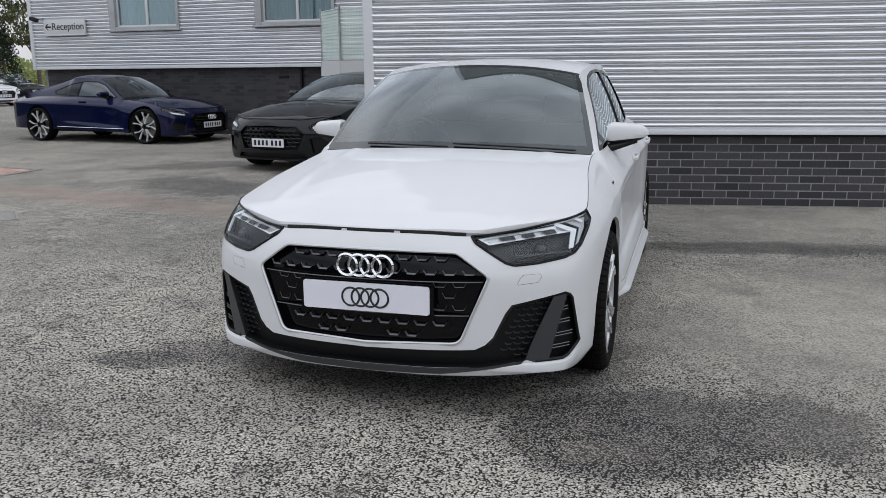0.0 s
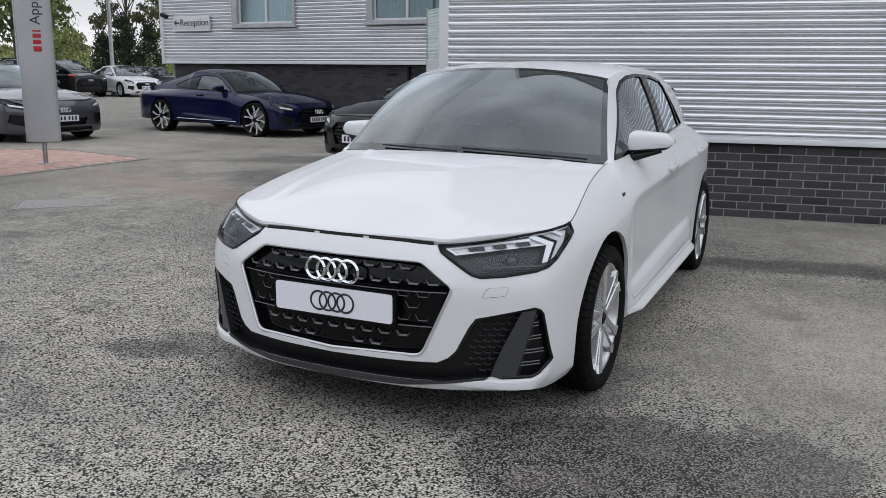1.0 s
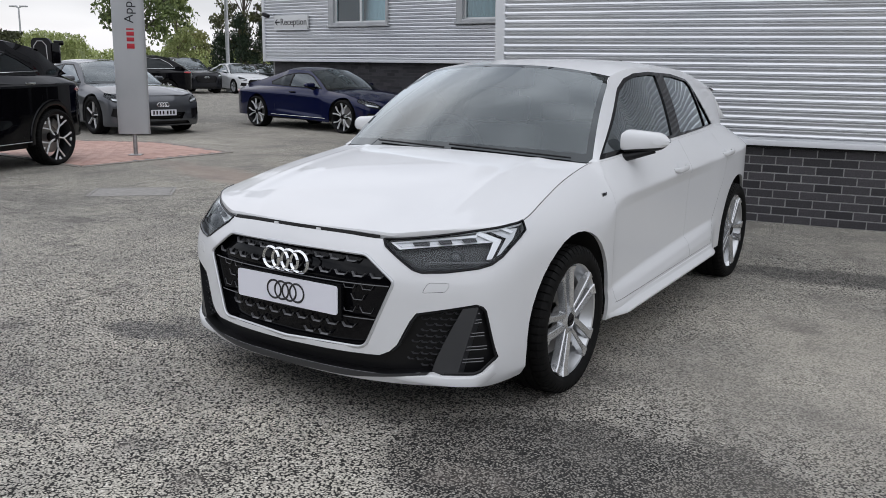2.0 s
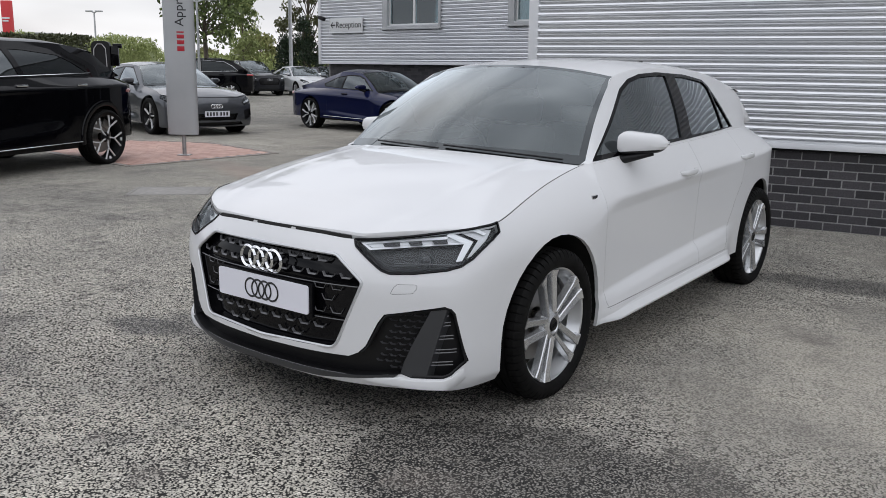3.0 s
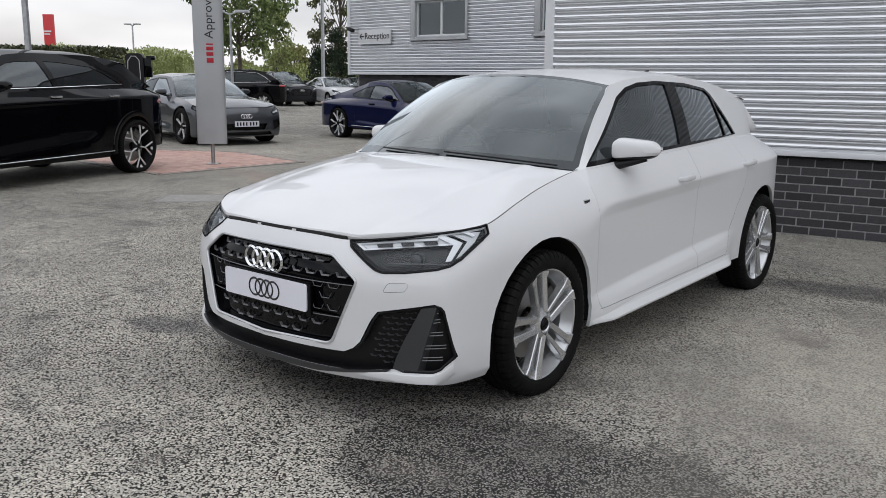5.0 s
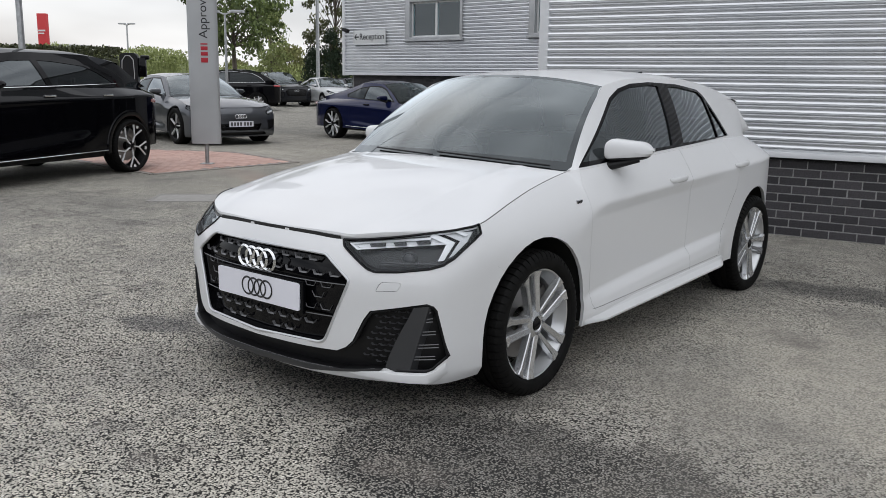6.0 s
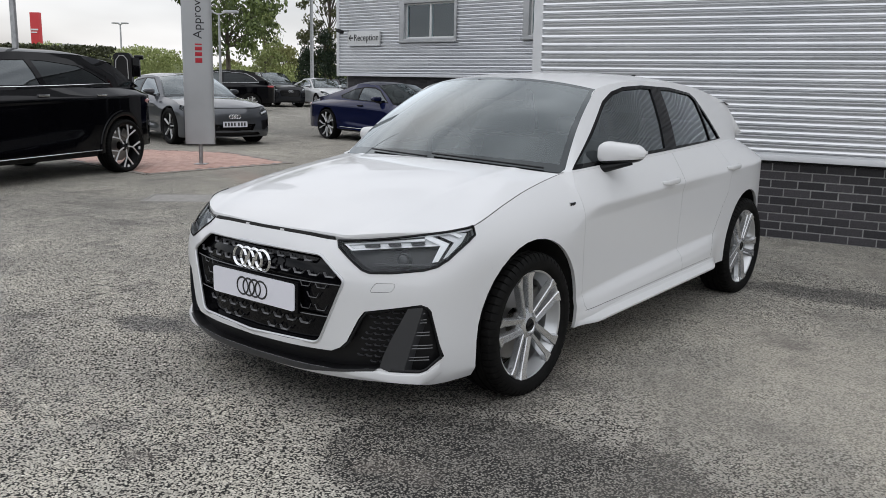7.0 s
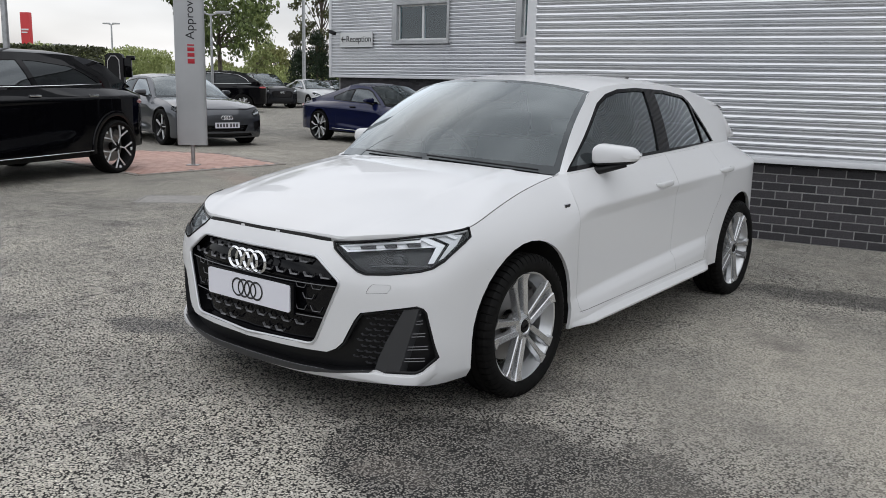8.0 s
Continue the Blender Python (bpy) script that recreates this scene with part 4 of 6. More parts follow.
def build_car(name, spec, m, paint_mat, label, wheel_faces, group="parked cars"):
    s = spec
    fine = s.get("fine", False)
    root = empty(name, m, label, "car", group)
    xs = s["half_w"] / 0.866
    wy = curve_of(list(zip((0, 0.84, 1.23, 3.403, 4.03), (0, s["axles"][0], s["cowl"], s["axles"][1], s["length"]))))
    wz = curve_of(list(zip((0, 0.15, 0.71, 0.92, 0.99), (0, s["clear"], s["nose"], s["cowl_z"], s["belt"]))))

    def warp(x, y, z):
        return Vector((x * xs * (1 - s.get("taper", 0.0) * ease(3.35, 4.0, y)), wy(y), wz(z)))

    n = 170 if fine else 110
    half = flow(HULL, n)
    tan = np.gradient(half[:, :2], axis=0)
    tan[0], tan[-1] = (1, 0), (-1, 0)
    tan /= np.hypot(*tan.T)[:, None]
    levels = 80 if fine else 28
    cols = []
    for (px, py, tx, ty, tz), (dx, dy) in zip(half, tan):
        zb = UNDER(py)
        front = 1 - ease(0.24, 0.56, py)
        rear_w = ease(1.0, 1.4, py)
        knee = 0.50 * front + (0.60 + (0.160 + 0.036 * (py - 1.2)) * rear_w) * (1 - front)
        col = []
        for k in range(levels):
            z = zb + (tz - zb) * k / (levels - 1)
            g = min(max((z - knee) / (tz - knee), 0), 1) ** (2.3 - 1.15 * rear_w)
            d = (FRONT_IN(z) * front + side_in(py, z) * (1 - front) * (1.0 if fine else 0.55)) * (1 - g)
            col.append((px + (tx - px) * g - dy * d, py + (ty - py) * g + dx * d, z))
        cols.append(col)
    bm = bmesh.new()
    ring = [[warp(*p) for p in c] for c in cols] + [[warp(-x, y, z) for x, y, z in c] for c in cols[-2:0:-1]]
    ring.append(ring[0])
    grid(bm, ring)
    bmesh.ops.remove_doubles(bm, verts=bm.verts[:], dist=1e-5)
    bm.normal_update()
    skin = BVHTree.FromBMesh(bm)
    hull_faces = [([v.co.copy() for v in f.verts], [v.normal.copy() for v in f.verts]) for f in bm.faces]

    def settle(ob):
        """Gives a panel cut from the hull the hull's own smooth normals, so that reflections run on across cuts."""
        me, seen, out = ob.data, {}, []
        for f in me.polygons:
            for vi in f.vertices:
                if vi not in seen:
                    co = me.vertices[vi].co
                    p, _, k, d = skin.find_nearest(co)
                    if p is None or d > 0.004:
                        seen[vi] = None
                    else:
                        cos, nos = hull_faces[k]
                        ws = interpolate.poly_3d_calc(cos, p)
                        seen[vi] = sum((n * w for n, w in zip(nos, ws)), Vector()).normalized()
                q = seen[vi]
                if q is not None and abs(q.dot(f.normal)) > 0.86:
                    out.append(q if q.dot(f.normal) > 0 else -q)
                else:
                    out.append(f.normal.copy())
        me.normals_split_custom_set(out)
        return ob


    def fy(x, z):
        hit = skin.ray_cast(Vector((x, -2, z)), Vector((0, 1, 0)))[0]
        if hit is None:
            hit = skin.find_nearest(Vector((x, 0.3, z)))[0]
        return hit.y

    def fx(y, z):
        hit = skin.ray_cast(Vector((3, y, z)), Vector((-1, 0, 0)))[0]
        return hit.x if hit else s["half_w"]

    on_front = lambda c: c.y < wy(0.62)  # noqa: E731
    # wheel arches
    for y in s["axles"]:
        r, zc = s["arch"], s["tyre"] - 0.004
        circle = [(y + r * math.cos(k * math.tau / 36), zc + r * math.sin(k * math.tau / 36) * (1.0 if math.sin(k * math.tau / 36) > 0 else 1.5)) for k in range(36)]
        got = carve(bm, circle, (1, 2), lambda c: abs(c.x) > s["half_w"] * 0.6)
        es = [e for f in got for e in f.edges if sum(1 for q in e.link_faces if q in set(got)) == 1 and len(e.link_faces) == 2]
        bmesh.ops.delete(bm, geom=got, context="FACES_ONLY")
        lip(bm, lambda c: Vector((-math.copysign(0.016, c.x), 0, 0)), es)
        for side in (1, -1):
            wb = bmesh.new()
            arc = [(y + (r + 0.012) * math.cos(a), zc + (r + 0.012) * math.sin(a)) for a in np.linspace(-0.2, math.pi + 0.2, 26)]
            rim_x = [fx(y + (p - y) * 1.06, zc + max(q - zc, 0.0) * 1.06) - 0.022 for p, q in arc]
            grid(wb, [[(side * (w - d), p, q) for w, (p, q) in zip(rim_x, arc)] for d in (0.0, 0.18)] + [[(side * (s["half_w"] - 0.38), p, q) for p, q in arc]])
            grid(wb, [[(side * (s["half_w"] - 0.38), p, q) for p, q in arc], [(side * (s["half_w"] - 0.38), p, 0.22) for p, q in arc]])
            part("wheel_liner", wb, INNER, root)

    def opening(poly, ax, near, mat, depth, pname, plabel="", squeeze=0.985):
        """A recess: the skin within the outline is set back by depth, with side walls."""
        got = carve(bm, poly, ax, near)
        sub = take(bm, got)
        es = border(sub)
        c0 = sum((v.co for v in sub.verts), Vector()) / max(1, len(sub.verts))
        r = bmesh.ops.extrude_edge_only(sub, edges=es)
        wall_v = {v for v in r["geom"] if isinstance(v, bmesh.types.BMVert)}
        keep = [v.co.copy() for v in wall_v]
        for v in sub.verts:
            if v not in wall_v:
                v.co.y += depth
                v.co.x = c0.x + (v.co.x - c0.x) * squeeze
                v.co.z = c0.z + (v.co.z - c0.z) * squeeze
        return part(pname, sub, mat, root, plabel)

    # front openings
    for poly in s["intakes"]:
        opening(poly, (0, 2), on_front, TRIM_BLACK, 0.045, "air_intake", "black recessed lower air intake")
    gp = s["grille"]
    grille = opening(gp, (0, 2), on_front, GLOSS_BLACK, 0.035, "grille", "gloss black honeycomb grille")
    if fine:
        blade = lambda u, v, w: Vector((u, fy(u, v) + 0.014 + w, v))  # noqa: E731
        field = shrunk(gp, 0.022)
        for z, odd in ((0.618, 0), (0.566, 1), (0.368, 0), (0.322, 1)):
            for k in range(-7, 8):
                u = (k + 0.5 * odd) * 0.073
                if not inside(field, u - 0.020, z) or not inside(field, u + 0.020, z) or (0.30 < z < 0.35 and abs(u) < 0.07):
                    continue
                gb = bmesh.new()
                chip(gb, u, z, 0.056, 0.017, 0.0055, blade)
                part("grille_blade", gb, GRILLE_CHIP, grille)
        gb = bmesh.new()
        band = [(-0.405, 0.414), (0.405, 0.414), (0.448, 0.540), (-0.448, 0.540)]
        prism(gb, [(u, v) for u, v in band[:1]] + [(-0.2, 0.414), (0.0, 0.414), (0.2, 0.414)] + band[1:3] + [(0.2, 0.540), (0.0, 0.540), (-0.2, 0.540)] + band[3:], lambda u, v, w: Vector((u, fy(u, v) + 0.020 + w, v)), 0.01)
        part("grille_band", gb, GLOSS_BLACK, grille)
        for z, odd in ((0.430, 0), (0.478, 1), (0.520, 0)):
            for k in range(-7, 8):
                u = (k + 0.5 * odd) * 0.073
                if 0.28 < abs(u) < 0.40:
                    gb = bmesh.new()
                    chip(gb, u, z, 0.056, 0.022, 0.0026, lambda a, b, w: Vector((a, fy(a, b) + 0.018 + w * 0.4, b)))
                    part("band_rib", gb, GRILLE_CHIP, grille)
        for z, w in ((0.542, 0.452), (0.411, 0.402)):
            gb = bmesh.new()
            tube(gb, [(u, fy(u, z) + 0.012, z) for u in np.linspace(-w, w, 30)], 0.0022, 5)
            part("grille_rail", gb, GRILLE_CHIP, grille)
    else:
        gb = bmesh.new()
        honeycomb(gb, shrunk(gp, 0.030), *s["cell"], lambda u, v, w: Vector((u, fy(u, v) + 0.012 + w, v)), 0.022)
        part("grille_mesh", gb, MESH_BLACK, grille)
    eb = bmesh.new()
    outline = rounded(gp, 0.02, 3)
    tube(eb, [(u, fy(u, v) + 0.001, v) for u, v in outline], 0.0065, 6, closed=True)
    part("grille_edge", eb, s.get("edge", SILVER_TRIM), grille)
    for poly in s["lamps"]:
        got = carve(bm, poly, (0, 2), lambda c: c.y < s.get("lamp_y", wy(0.5)))
        sub = take(bm, got)
        bowl = sub.copy()
        loop_edges = [(e.verts[0].co.copy(), e.verts[1].co.copy()) for e in border(sub)]
        lens = part("headlight", sub, LENS, root, "clear headlight lens over a dark housing")
        lens.visible_shadow = False
        rb = bmesh.new()
        for e in loop_edges:
            tube(rb, e, 0.0052, 6, caps=False)
        part("lens_rim", rb, GLOSS_BLACK, lens)
        lip(bowl, lambda c: Vector((math.copysign(0.022, c.x), -0.046, 0)))
        for v in bowl.verts:
            v.co += Vector((-math.copysign(0.022, v.co.x), 0.046, 0))
        part("lamp_housing", bowl, LAMP_INNER, lens)
        sgn = math.copysign(1, poly[0][0])
        for strip, lmat, inset in s["bars"]:
            lb = bmesh.new()
            prism(lb, [(sgn * u, v) for u, v in strip], lambda u, v, w: Vector((u - sgn * 0.003 - sgn * (w + inset) * 0.4, fy(u, v) + inset + w, v)), 0.008)
            part("light_bar" if lmat is LIGHT_BAR else "lamp_trim", lb, lmat, lens)
        if fine:
            lb = bmesh.new()
            at = Vector((sgn * 0.645, fy(sgn * 0.645, 0.645) + 0.030, 0.645))
            lathe(lb, [(0.0, -0.012), (0.012, -0.010), (0.021, -0.003), (0.023, 0.004), (0.027, 0.003), (0.028, 0.02)], 24, Matrix.Translation(at) @ pose(0, 0, 0, 0, 0, sgn * 18))
            part("projector", lb, LAMP_SMOKE, lens, "dark glass projector lens")
            lb = bmesh.new()
            for v0, rise in ((0.624, 0.010), (0.632, 0.004)):
                pts = [(sgn * u, v0 + rise * math.sin((u - 0.54) * 9)) for u in np.linspace(0.56, 0.75, 16)]
                tube(lb, [(u, fy(u, v) + 0.016, v) for u, v in pts], 0.0028, 5)
            part("lamp_blade", lb, LAMP_SMOKE, lens)
    # shut lines
    for panel in s["panels"]:
        pname, poly = panel
        for side in (1, -1):
            got = carve(bm, poly, (1, 2), lambda c: c.x * side > 0.3)
            if not got:
                continue
            sub = take(bm, got)
            back_in(sub)
            lip(sub, lambda c: Vector((-math.copysign(0.014, c.x), 0, 0)))
            settle(part(pname, sub, paint_mat, root))
    for poly in s.get("caps", ()):
        sub = take(bm, carve(bm, poly, (0, 2), on_front))
        back_in(sub)
        lip(sub, lambda c: Vector((0, 0.01, 0)))
        part("washer_cover", sub, paint_mat, root)
    for poly, pm in s.get("lips", ()):
        sub = take(bm, carve(bm, poly, (0, 2), on_front))
        for v in sub.verts:
            v.co.y -= 0.010
        lip(sub, lambda c: Vector((0, 0.05, 0.0)))
        part("splitter", sub, pm, root, "dark grey front splitter lip")
    lip(bm, lambda c: Vector((-0.03 * c.x, 0.012 if c.y < 1 else 0.0, -0.022)), [e for e in border(bm) if min(v.co.z for v in e.verts) > wz(0.69)])
    settle(part("body", bm, paint_mat, root))

    # bonnet
    T = [warp(*r[2:]) for r in half]
    ia = min(range(n), key=lambda k: abs(half[k][2] - 0.70) + (9 if half[k][3] > 0.6 else 0))
    ic = max(k for k in range(n) if half[k][3] <= 1.235)

    def along(k0, k1, t):
        k = k0 + (k1 - k0) * t
        a = int(min(math.floor(k), n - 2))
        return T[a].lerp(T[a + 1], k - a)

    fr = [along(0, ia, t) for t in np.linspace(0, 1, 60)]
    fxs, fys, fzs = [p.x for p in fr], [p.y for p in fr], [p.z for p in fr]
    corner, end = along(ia, ic, 1.0), along(ia, ic, 0.0)
    bm = bmesh.new()
    NI, NJ = (36, 40) if fine else (20, 20)
    rows = []
    for jj in range(NJ + 1):
        t = (jj / NJ) ** 1.5
        e = along(ia, ic, t)
        row = []
        for ii in range(-NI, NI + 1):
            i = ii / NI
            ai = abs(i)
            x0 = ai * end.x
            gap = 1 - ease(0.40, 0.50, x0 / s["half_w"])
            f = Vector((x0, np.interp(x0, fxs, fys) + 0.002 + 0.008 * gap, np.interp(x0, fxs, fzs) + 0.003 + 0.005 * gap))
            r = Vector((corner.x * ai, corner.y - s["cowl_bow"] * (1 - ai * ai), corner.z + 0.0 * ai))
            cf, cr = Vector((end.x * ai, end.y, end.z)), Vector((corner.x * ai, corner.y, corner.z))
            p = Vector((e.x * ai, e.y, e.z)) + (1 - t) * (f - cf) + t * (r - cr)
            yb = np.interp(p.y, (0, s["axles"][0], s["cowl"]), (0, 0.84, 1.23))
            rise = wz(HOOD_LINE(yb)) - np.interp(p.y, (fys[0], end.y, corner.y), (fzs[0] + 0.006, end.z, corner.z))
            fall = max(0.0, 1 - ai ** 2.6)
            p.z = p.z + max(0, rise) * fall * (1 if jj else 0.35)
            crease = math.exp(-(((ai - 0.66 - 0.05 * t) / 0.035) ** 2)) * 0.004 * ease(0.02, 0.25, t)
            row.append(Vector((math.copysign(p.x, i), p.y, p.z + crease)))
        rows.append(row)
    grid(bm, rows)
    back_in(bm)
    lip(bm, lambda c: Vector((0, 0.008 if c.y < end.y else 0, -0.016)))
    part("bonnet", bm, paint_mat, root)
    bm = bmesh.new()
    seal = [Vector((u, np.interp(abs(u), fxs, fys) + 0.013, np.interp(abs(u), fxs, fzs) + 0.001)) for u in np.linspace(-s["half_w"] * 0.43, s["half_w"] * 0.43, 61)]
    tube(bm, [p + Vector((0, -0.004, 0.002)) for p in seal] if fine else seal, 0.0095 if fine else 0.0070, 6)
    part("bonnet_seal", bm, INNER, root)
    for side in (1, -1):
        bm = bmesh.new()
        tube(bm, [Vector((side * p.x, p.y, p.z - 0.0012)) for p in (along(ia, ic, t) for t in np.linspace(0.06, 1, 50))], 0.0017, 5)
        part("bonnet_seal", bm, TRIM_BLACK, root)

    # glasshouse
    (bx, by, bz, byc, bzc), (tx, ty, tz, tyc, tzc) = s["screen"]
    def edge_at(h):
        k = 0.022 * math.sin(math.pi * h)
        return (by + (ty - by) * h - k, bx + (tx - bx) * h, bz + (tz - bz) * h + k)

    rail = curve_of([edge_at(h) for h in (0, 0.12, 0.25, 0.4, 0.55, 0.7, 0.85, 1.0)] + s["rail"])
    roof_c = curve_of([(tyc, tzc)] + s["roof"])
    y_end = s["rail"][-1][0]
    tb = [(warp(*r[2:])) for r in half if r[3] > 1.22]
    tys, txs, tzs = [p.y for p in tb], [p.x for p in tb], [p.z for p in tb]
    k_max = int(np.argmax(tys))

    def base(y):
        return np.interp(y, tys[: k_max + 1], txs[: k_max + 1]), np.interp(y, tys[: k_max + 1], tzs[: k_max + 1])

    bm = bmesh.new()
    for side in (1, -1):
        rows = []
        for y in np.linspace(by - 0.03, y_end, 110 if fine else 56):
            x0, z0 = base(y)
            x1, z1 = rail(max(y, by))
            z1 = max(z1, z0 + 0.004)
            row = []
            for h in np.linspace(0, 1, 18 if fine else 10):
                bulge = s.get("bulge", 0.06) * (z1 - z0) * math.sin(math.pi * h)
                row.append(Vector((side * (x0 + (x1 - x0) * h + bulge * 0.9), y, z0 + (z1 - z0) * h + bulge * 0.12)))
            rows.append(row)
        grid(bm, rows)
    dlo = s["dlo"]
    for side in (1, -1):
        sub = take(bm, carve(bm, dlo, (1, 2), lambda c: c.x * side > 0.2))
        for gname, gm, poly in s["windows"]:
            g = take(sub, carve(sub, poly, (1, 2), lambda c: True))
            for v in g.verts:
                v.co.x -= side * 0.006
            pane = part(gname, g, gm, root)
            pane.visible_shadow = False
        for v in sub.verts:
            v.co.x += side * 0.002
        lip(sub, lambda c: Vector((-side * 0.012, 0, 0)))
        part("window_surround", sub, s.get("surround", GLOSS_BLACK), root, "gloss black window surround")
    lip(bm, lambda c: Vector((-math.copysign(0.012, c.x), 0, -0.004)))
    part("side_frame", bm, paint_mat, root)
    if s.get("trim"):
        path = []
        ring_pts = dlo if s["trim"] == "loop" else dlo[-2:] + dlo[:1]
        for k in range(len(ring_pts) - (0 if s["trim"] == "loop" else 1)):
            (ya, za), (yb_, zb_) = ring_pts[k], ring_pts[(k + 1) % len(ring_pts)]
            for t in np.linspace(0, 1, 8, endpoint=False):
                y, z = ya + (yb_ - ya) * t, za + (zb_ - za) * t
                x0, z0 = base(y)
                x1, z1 = rail(max(y, by))
                h = min(max((z - z0) / max(z1 - z0, 0.01), 0), 1)
                path.append((x0 + (x1 - x0) * h + 0.06 * (z1 - z0) * math.sin(math.pi * h) * 0.9 + 0.004, y, max(z, z0 + 0.004)))
        for side in (1, -1):
            tb_ = bmesh.new()
            tube(tb_, [(side * x, y, z) for x, y, z in path], 0.007, 6, closed=s["trim"] == "loop")
            part("window_trim", tb_, CHROME, root, "bright chrome window strip")

    def screen_point(i, h):
        a = Vector((bx * i, by + (byc - by) * (1 - i * i), bz + (bzc - bz) * (1 - i * i)))
        b = Vector((tx * i, ty + (tyc - ty) * (1 - i * i), tz + (tzc - tz) * (1 - abs(i) ** 2.4)))
        p = a.lerp(b, h)
        k = 0.022 * math.sin(math.pi * h)
        return p + Vector((0, -k, k))

    bm = bmesh.new()
    ni, nh = 48, 26
    grid(bm, [[screen_point(-1 + 2 * a / ni, h / nh) for a in range(ni + 1)] for h in range(nh + 1)])
    frit = [f for k, f in enumerate(bm.faces) if (k // ni) in (0, 1, nh - 1) or (k % ni) in (0, ni - 1)]
    edge = take(bm, frit)
    part("windscreen", bm, s.get("screen_glass", SCREEN_GLASS), root, "tinted windscreen").visible_shadow = False
    part("screen_border", edge, FRIT, root)

    bm = bmesh.new()
    rows = []
    y_back = s["roof"][-1][0]
    for t in np.linspace(0, 1, 44 if fine else 22):
        ye = ty + (y_back - ty) * t
        x1, z1 = rail(ye)
        row = []
        for i in np.linspace(-1, 1, 37 if fine else 19):
            y = ye + (tyc - ty) * (1 - i * i) * (1 - t) ** 2
            row.append(Vector((i * x1, y, z1 + (roof_c(ye + (tyc - ty) * (1 - t) ** 2) - z1) * (1 - abs(i) ** 2.4))))
        rows.append(row)
    grid(bm, rows)
    lip(bm, lambda c: Vector((0, 0, -0.018)))
    part("roof", bm, s.get("roof_paint", paint_mat), root)

    # rear screen, tailgate top and deck
    bm = bmesh.new()
    x1, z1 = rail(y_back)
    rows = []
    NR = 24
    y_mid_end = wy(3.90) if s["belt"] else 0
    for h in np.linspace(0, 1, 14):
        ye = y_back + (y_end - y_back) * h
        xe, ze = rail(ye)
        yc = y_back + (y_mid_end - y_back) * h
        zc = s["roof"][-1][1] + (s["belt"] - s["roof"][-1][1]) * h + 0.035 * math.sin(math.pi * h)
        row = []
        for k in range(-NR // 2, NR // 2 + 1):
            i = k / (NR / 2)
            f = 1 - abs(i) ** 2.4
            row.append(Vector((i * xe, ye + (yc - ye) * f, ze + (max(zc, ze) - ze) * f)))
        rows.append(row)
    tail_ring = [p for p in T if p.y >= y_end - 0.01]
    us = np.linspace(0, len(tail_ring) - 1, NR // 2 + 1)
    rim_half = [tail_ring[int(round(u))] for u in us][::-1]
    deck = [Vector((-p.x, p.y, p.z)) for p in rim_half[:0:-1]] + rim_half
    n_glass = len(rows) - 1
    rows.append([p.lerp(q, 0.5) + Vector((0, 0, 0.004)) for p, q in zip(rows[-1], deck)])
    rows.append(deck)
    grid(bm, rows)
    mid = [f for k, f in enumerate(bm.faces) if 1 <= k // NR <= n_glass - 4 and 4 <= k % NR <= NR - 5]
    g = take(bm, mid)
    part("rear_window", g, s.get("rear_glass", SIDE_GLASS), root).visible_shadow = False
    part("tailgate", bm, paint_mat, root)
    if s.get("spoiler"):
        bm = bmesh.new()
        rows = []
        zr = s["roof"][-1][1]
        for a, b in ((-0.05, 0.004), (0.04, 0.004), (0.12, -0.012), (0.125, -0.022), (0.04, -0.03)):
            rows.append([Vector((i * (x1 + 0.01), y_back + a - 0.05 * i * i, z1 + (zr - z1) * (1 - abs(i) ** 2.4) + b)) for i in np.linspace(-1, 1, 25)])
        grid(bm, rows)
        part("spoiler", bm, paint_mat, root)

    # mirrors
    mx, my, mz = s["mirror"]
    for side in (1, -1):
        cap = bmesh.new()
        rows = []
        for t in np.linspace(0, 1, 17):
            x = mx - 0.205 + 0.205 * t
            tall = 0.058 * (1 - 0.12 * t) * (1 - max(0, (t - 0.72) / 0.28) ** 2.2 * 0.72) * (1 - max(0, (0.12 - t) / 0.12) ** 2 * 0.25)
            deep = 0.062 * (1 - 0.25 * t) * (1 - max(0, (t - 0.75) / 0.25) ** 2 * 0.7)
            row = []
            for a in np.linspace(0, math.tau, 28, endpoint=False):
                c, q = math.cos(a), math.sin(a)
                c, q = math.copysign(abs(c) ** 0.62, c), math.copysign(abs(q) ** 0.66, q)
                row.append(Vector((side * x, my + deep * c + 0.045 * t, mz + tall * q - 0.010 * t * (1 if q > 0 else -1.6))))
            rows.append(row)
        grid(cap, rows, wrap=True)
        cap.faces.new([v for v in cap.verts[:28]])
        cap.faces.new([v for v in cap.verts[-28:]])
        co = Vector((side * (mx - 0.1), my, mz - 0.030))
        bmesh.ops.bisect_plane(cap, geom=cap.verts[:] + cap.edges[:] + cap.faces[:], dist=1e-5, plane_co=co, plane_no=Vector((-side * 0.10, 0, 1)))
        dark = [f for f in cap.faces if (f.calc_center_median() - co).dot(Vector((-side * 0.10, 0, 1))) < 0]
        lowp = take(cap, dark)
        holder = part("door_mirror", cap, s.get("mirror_paint", paint_mat), root)
        foot = Vector((side * (mx - 0.235), my - 0.03, mz - 0.085))
        tube(lowp, [foot, foot.lerp(co, 0.5) + Vector((0, 0, -0.012)), co + Vector((side * 0.04, 0.02, -0.01))], [0.024, 0.020, 0.012], 12)
        part("mirror_base", lowp, TRIM_BLACK, holder)

    # floor, engine bay and cabin
    bm = bmesh.new()
    w, L = s["half_w"], s["length"]
    f0, f1 = s["axles"]
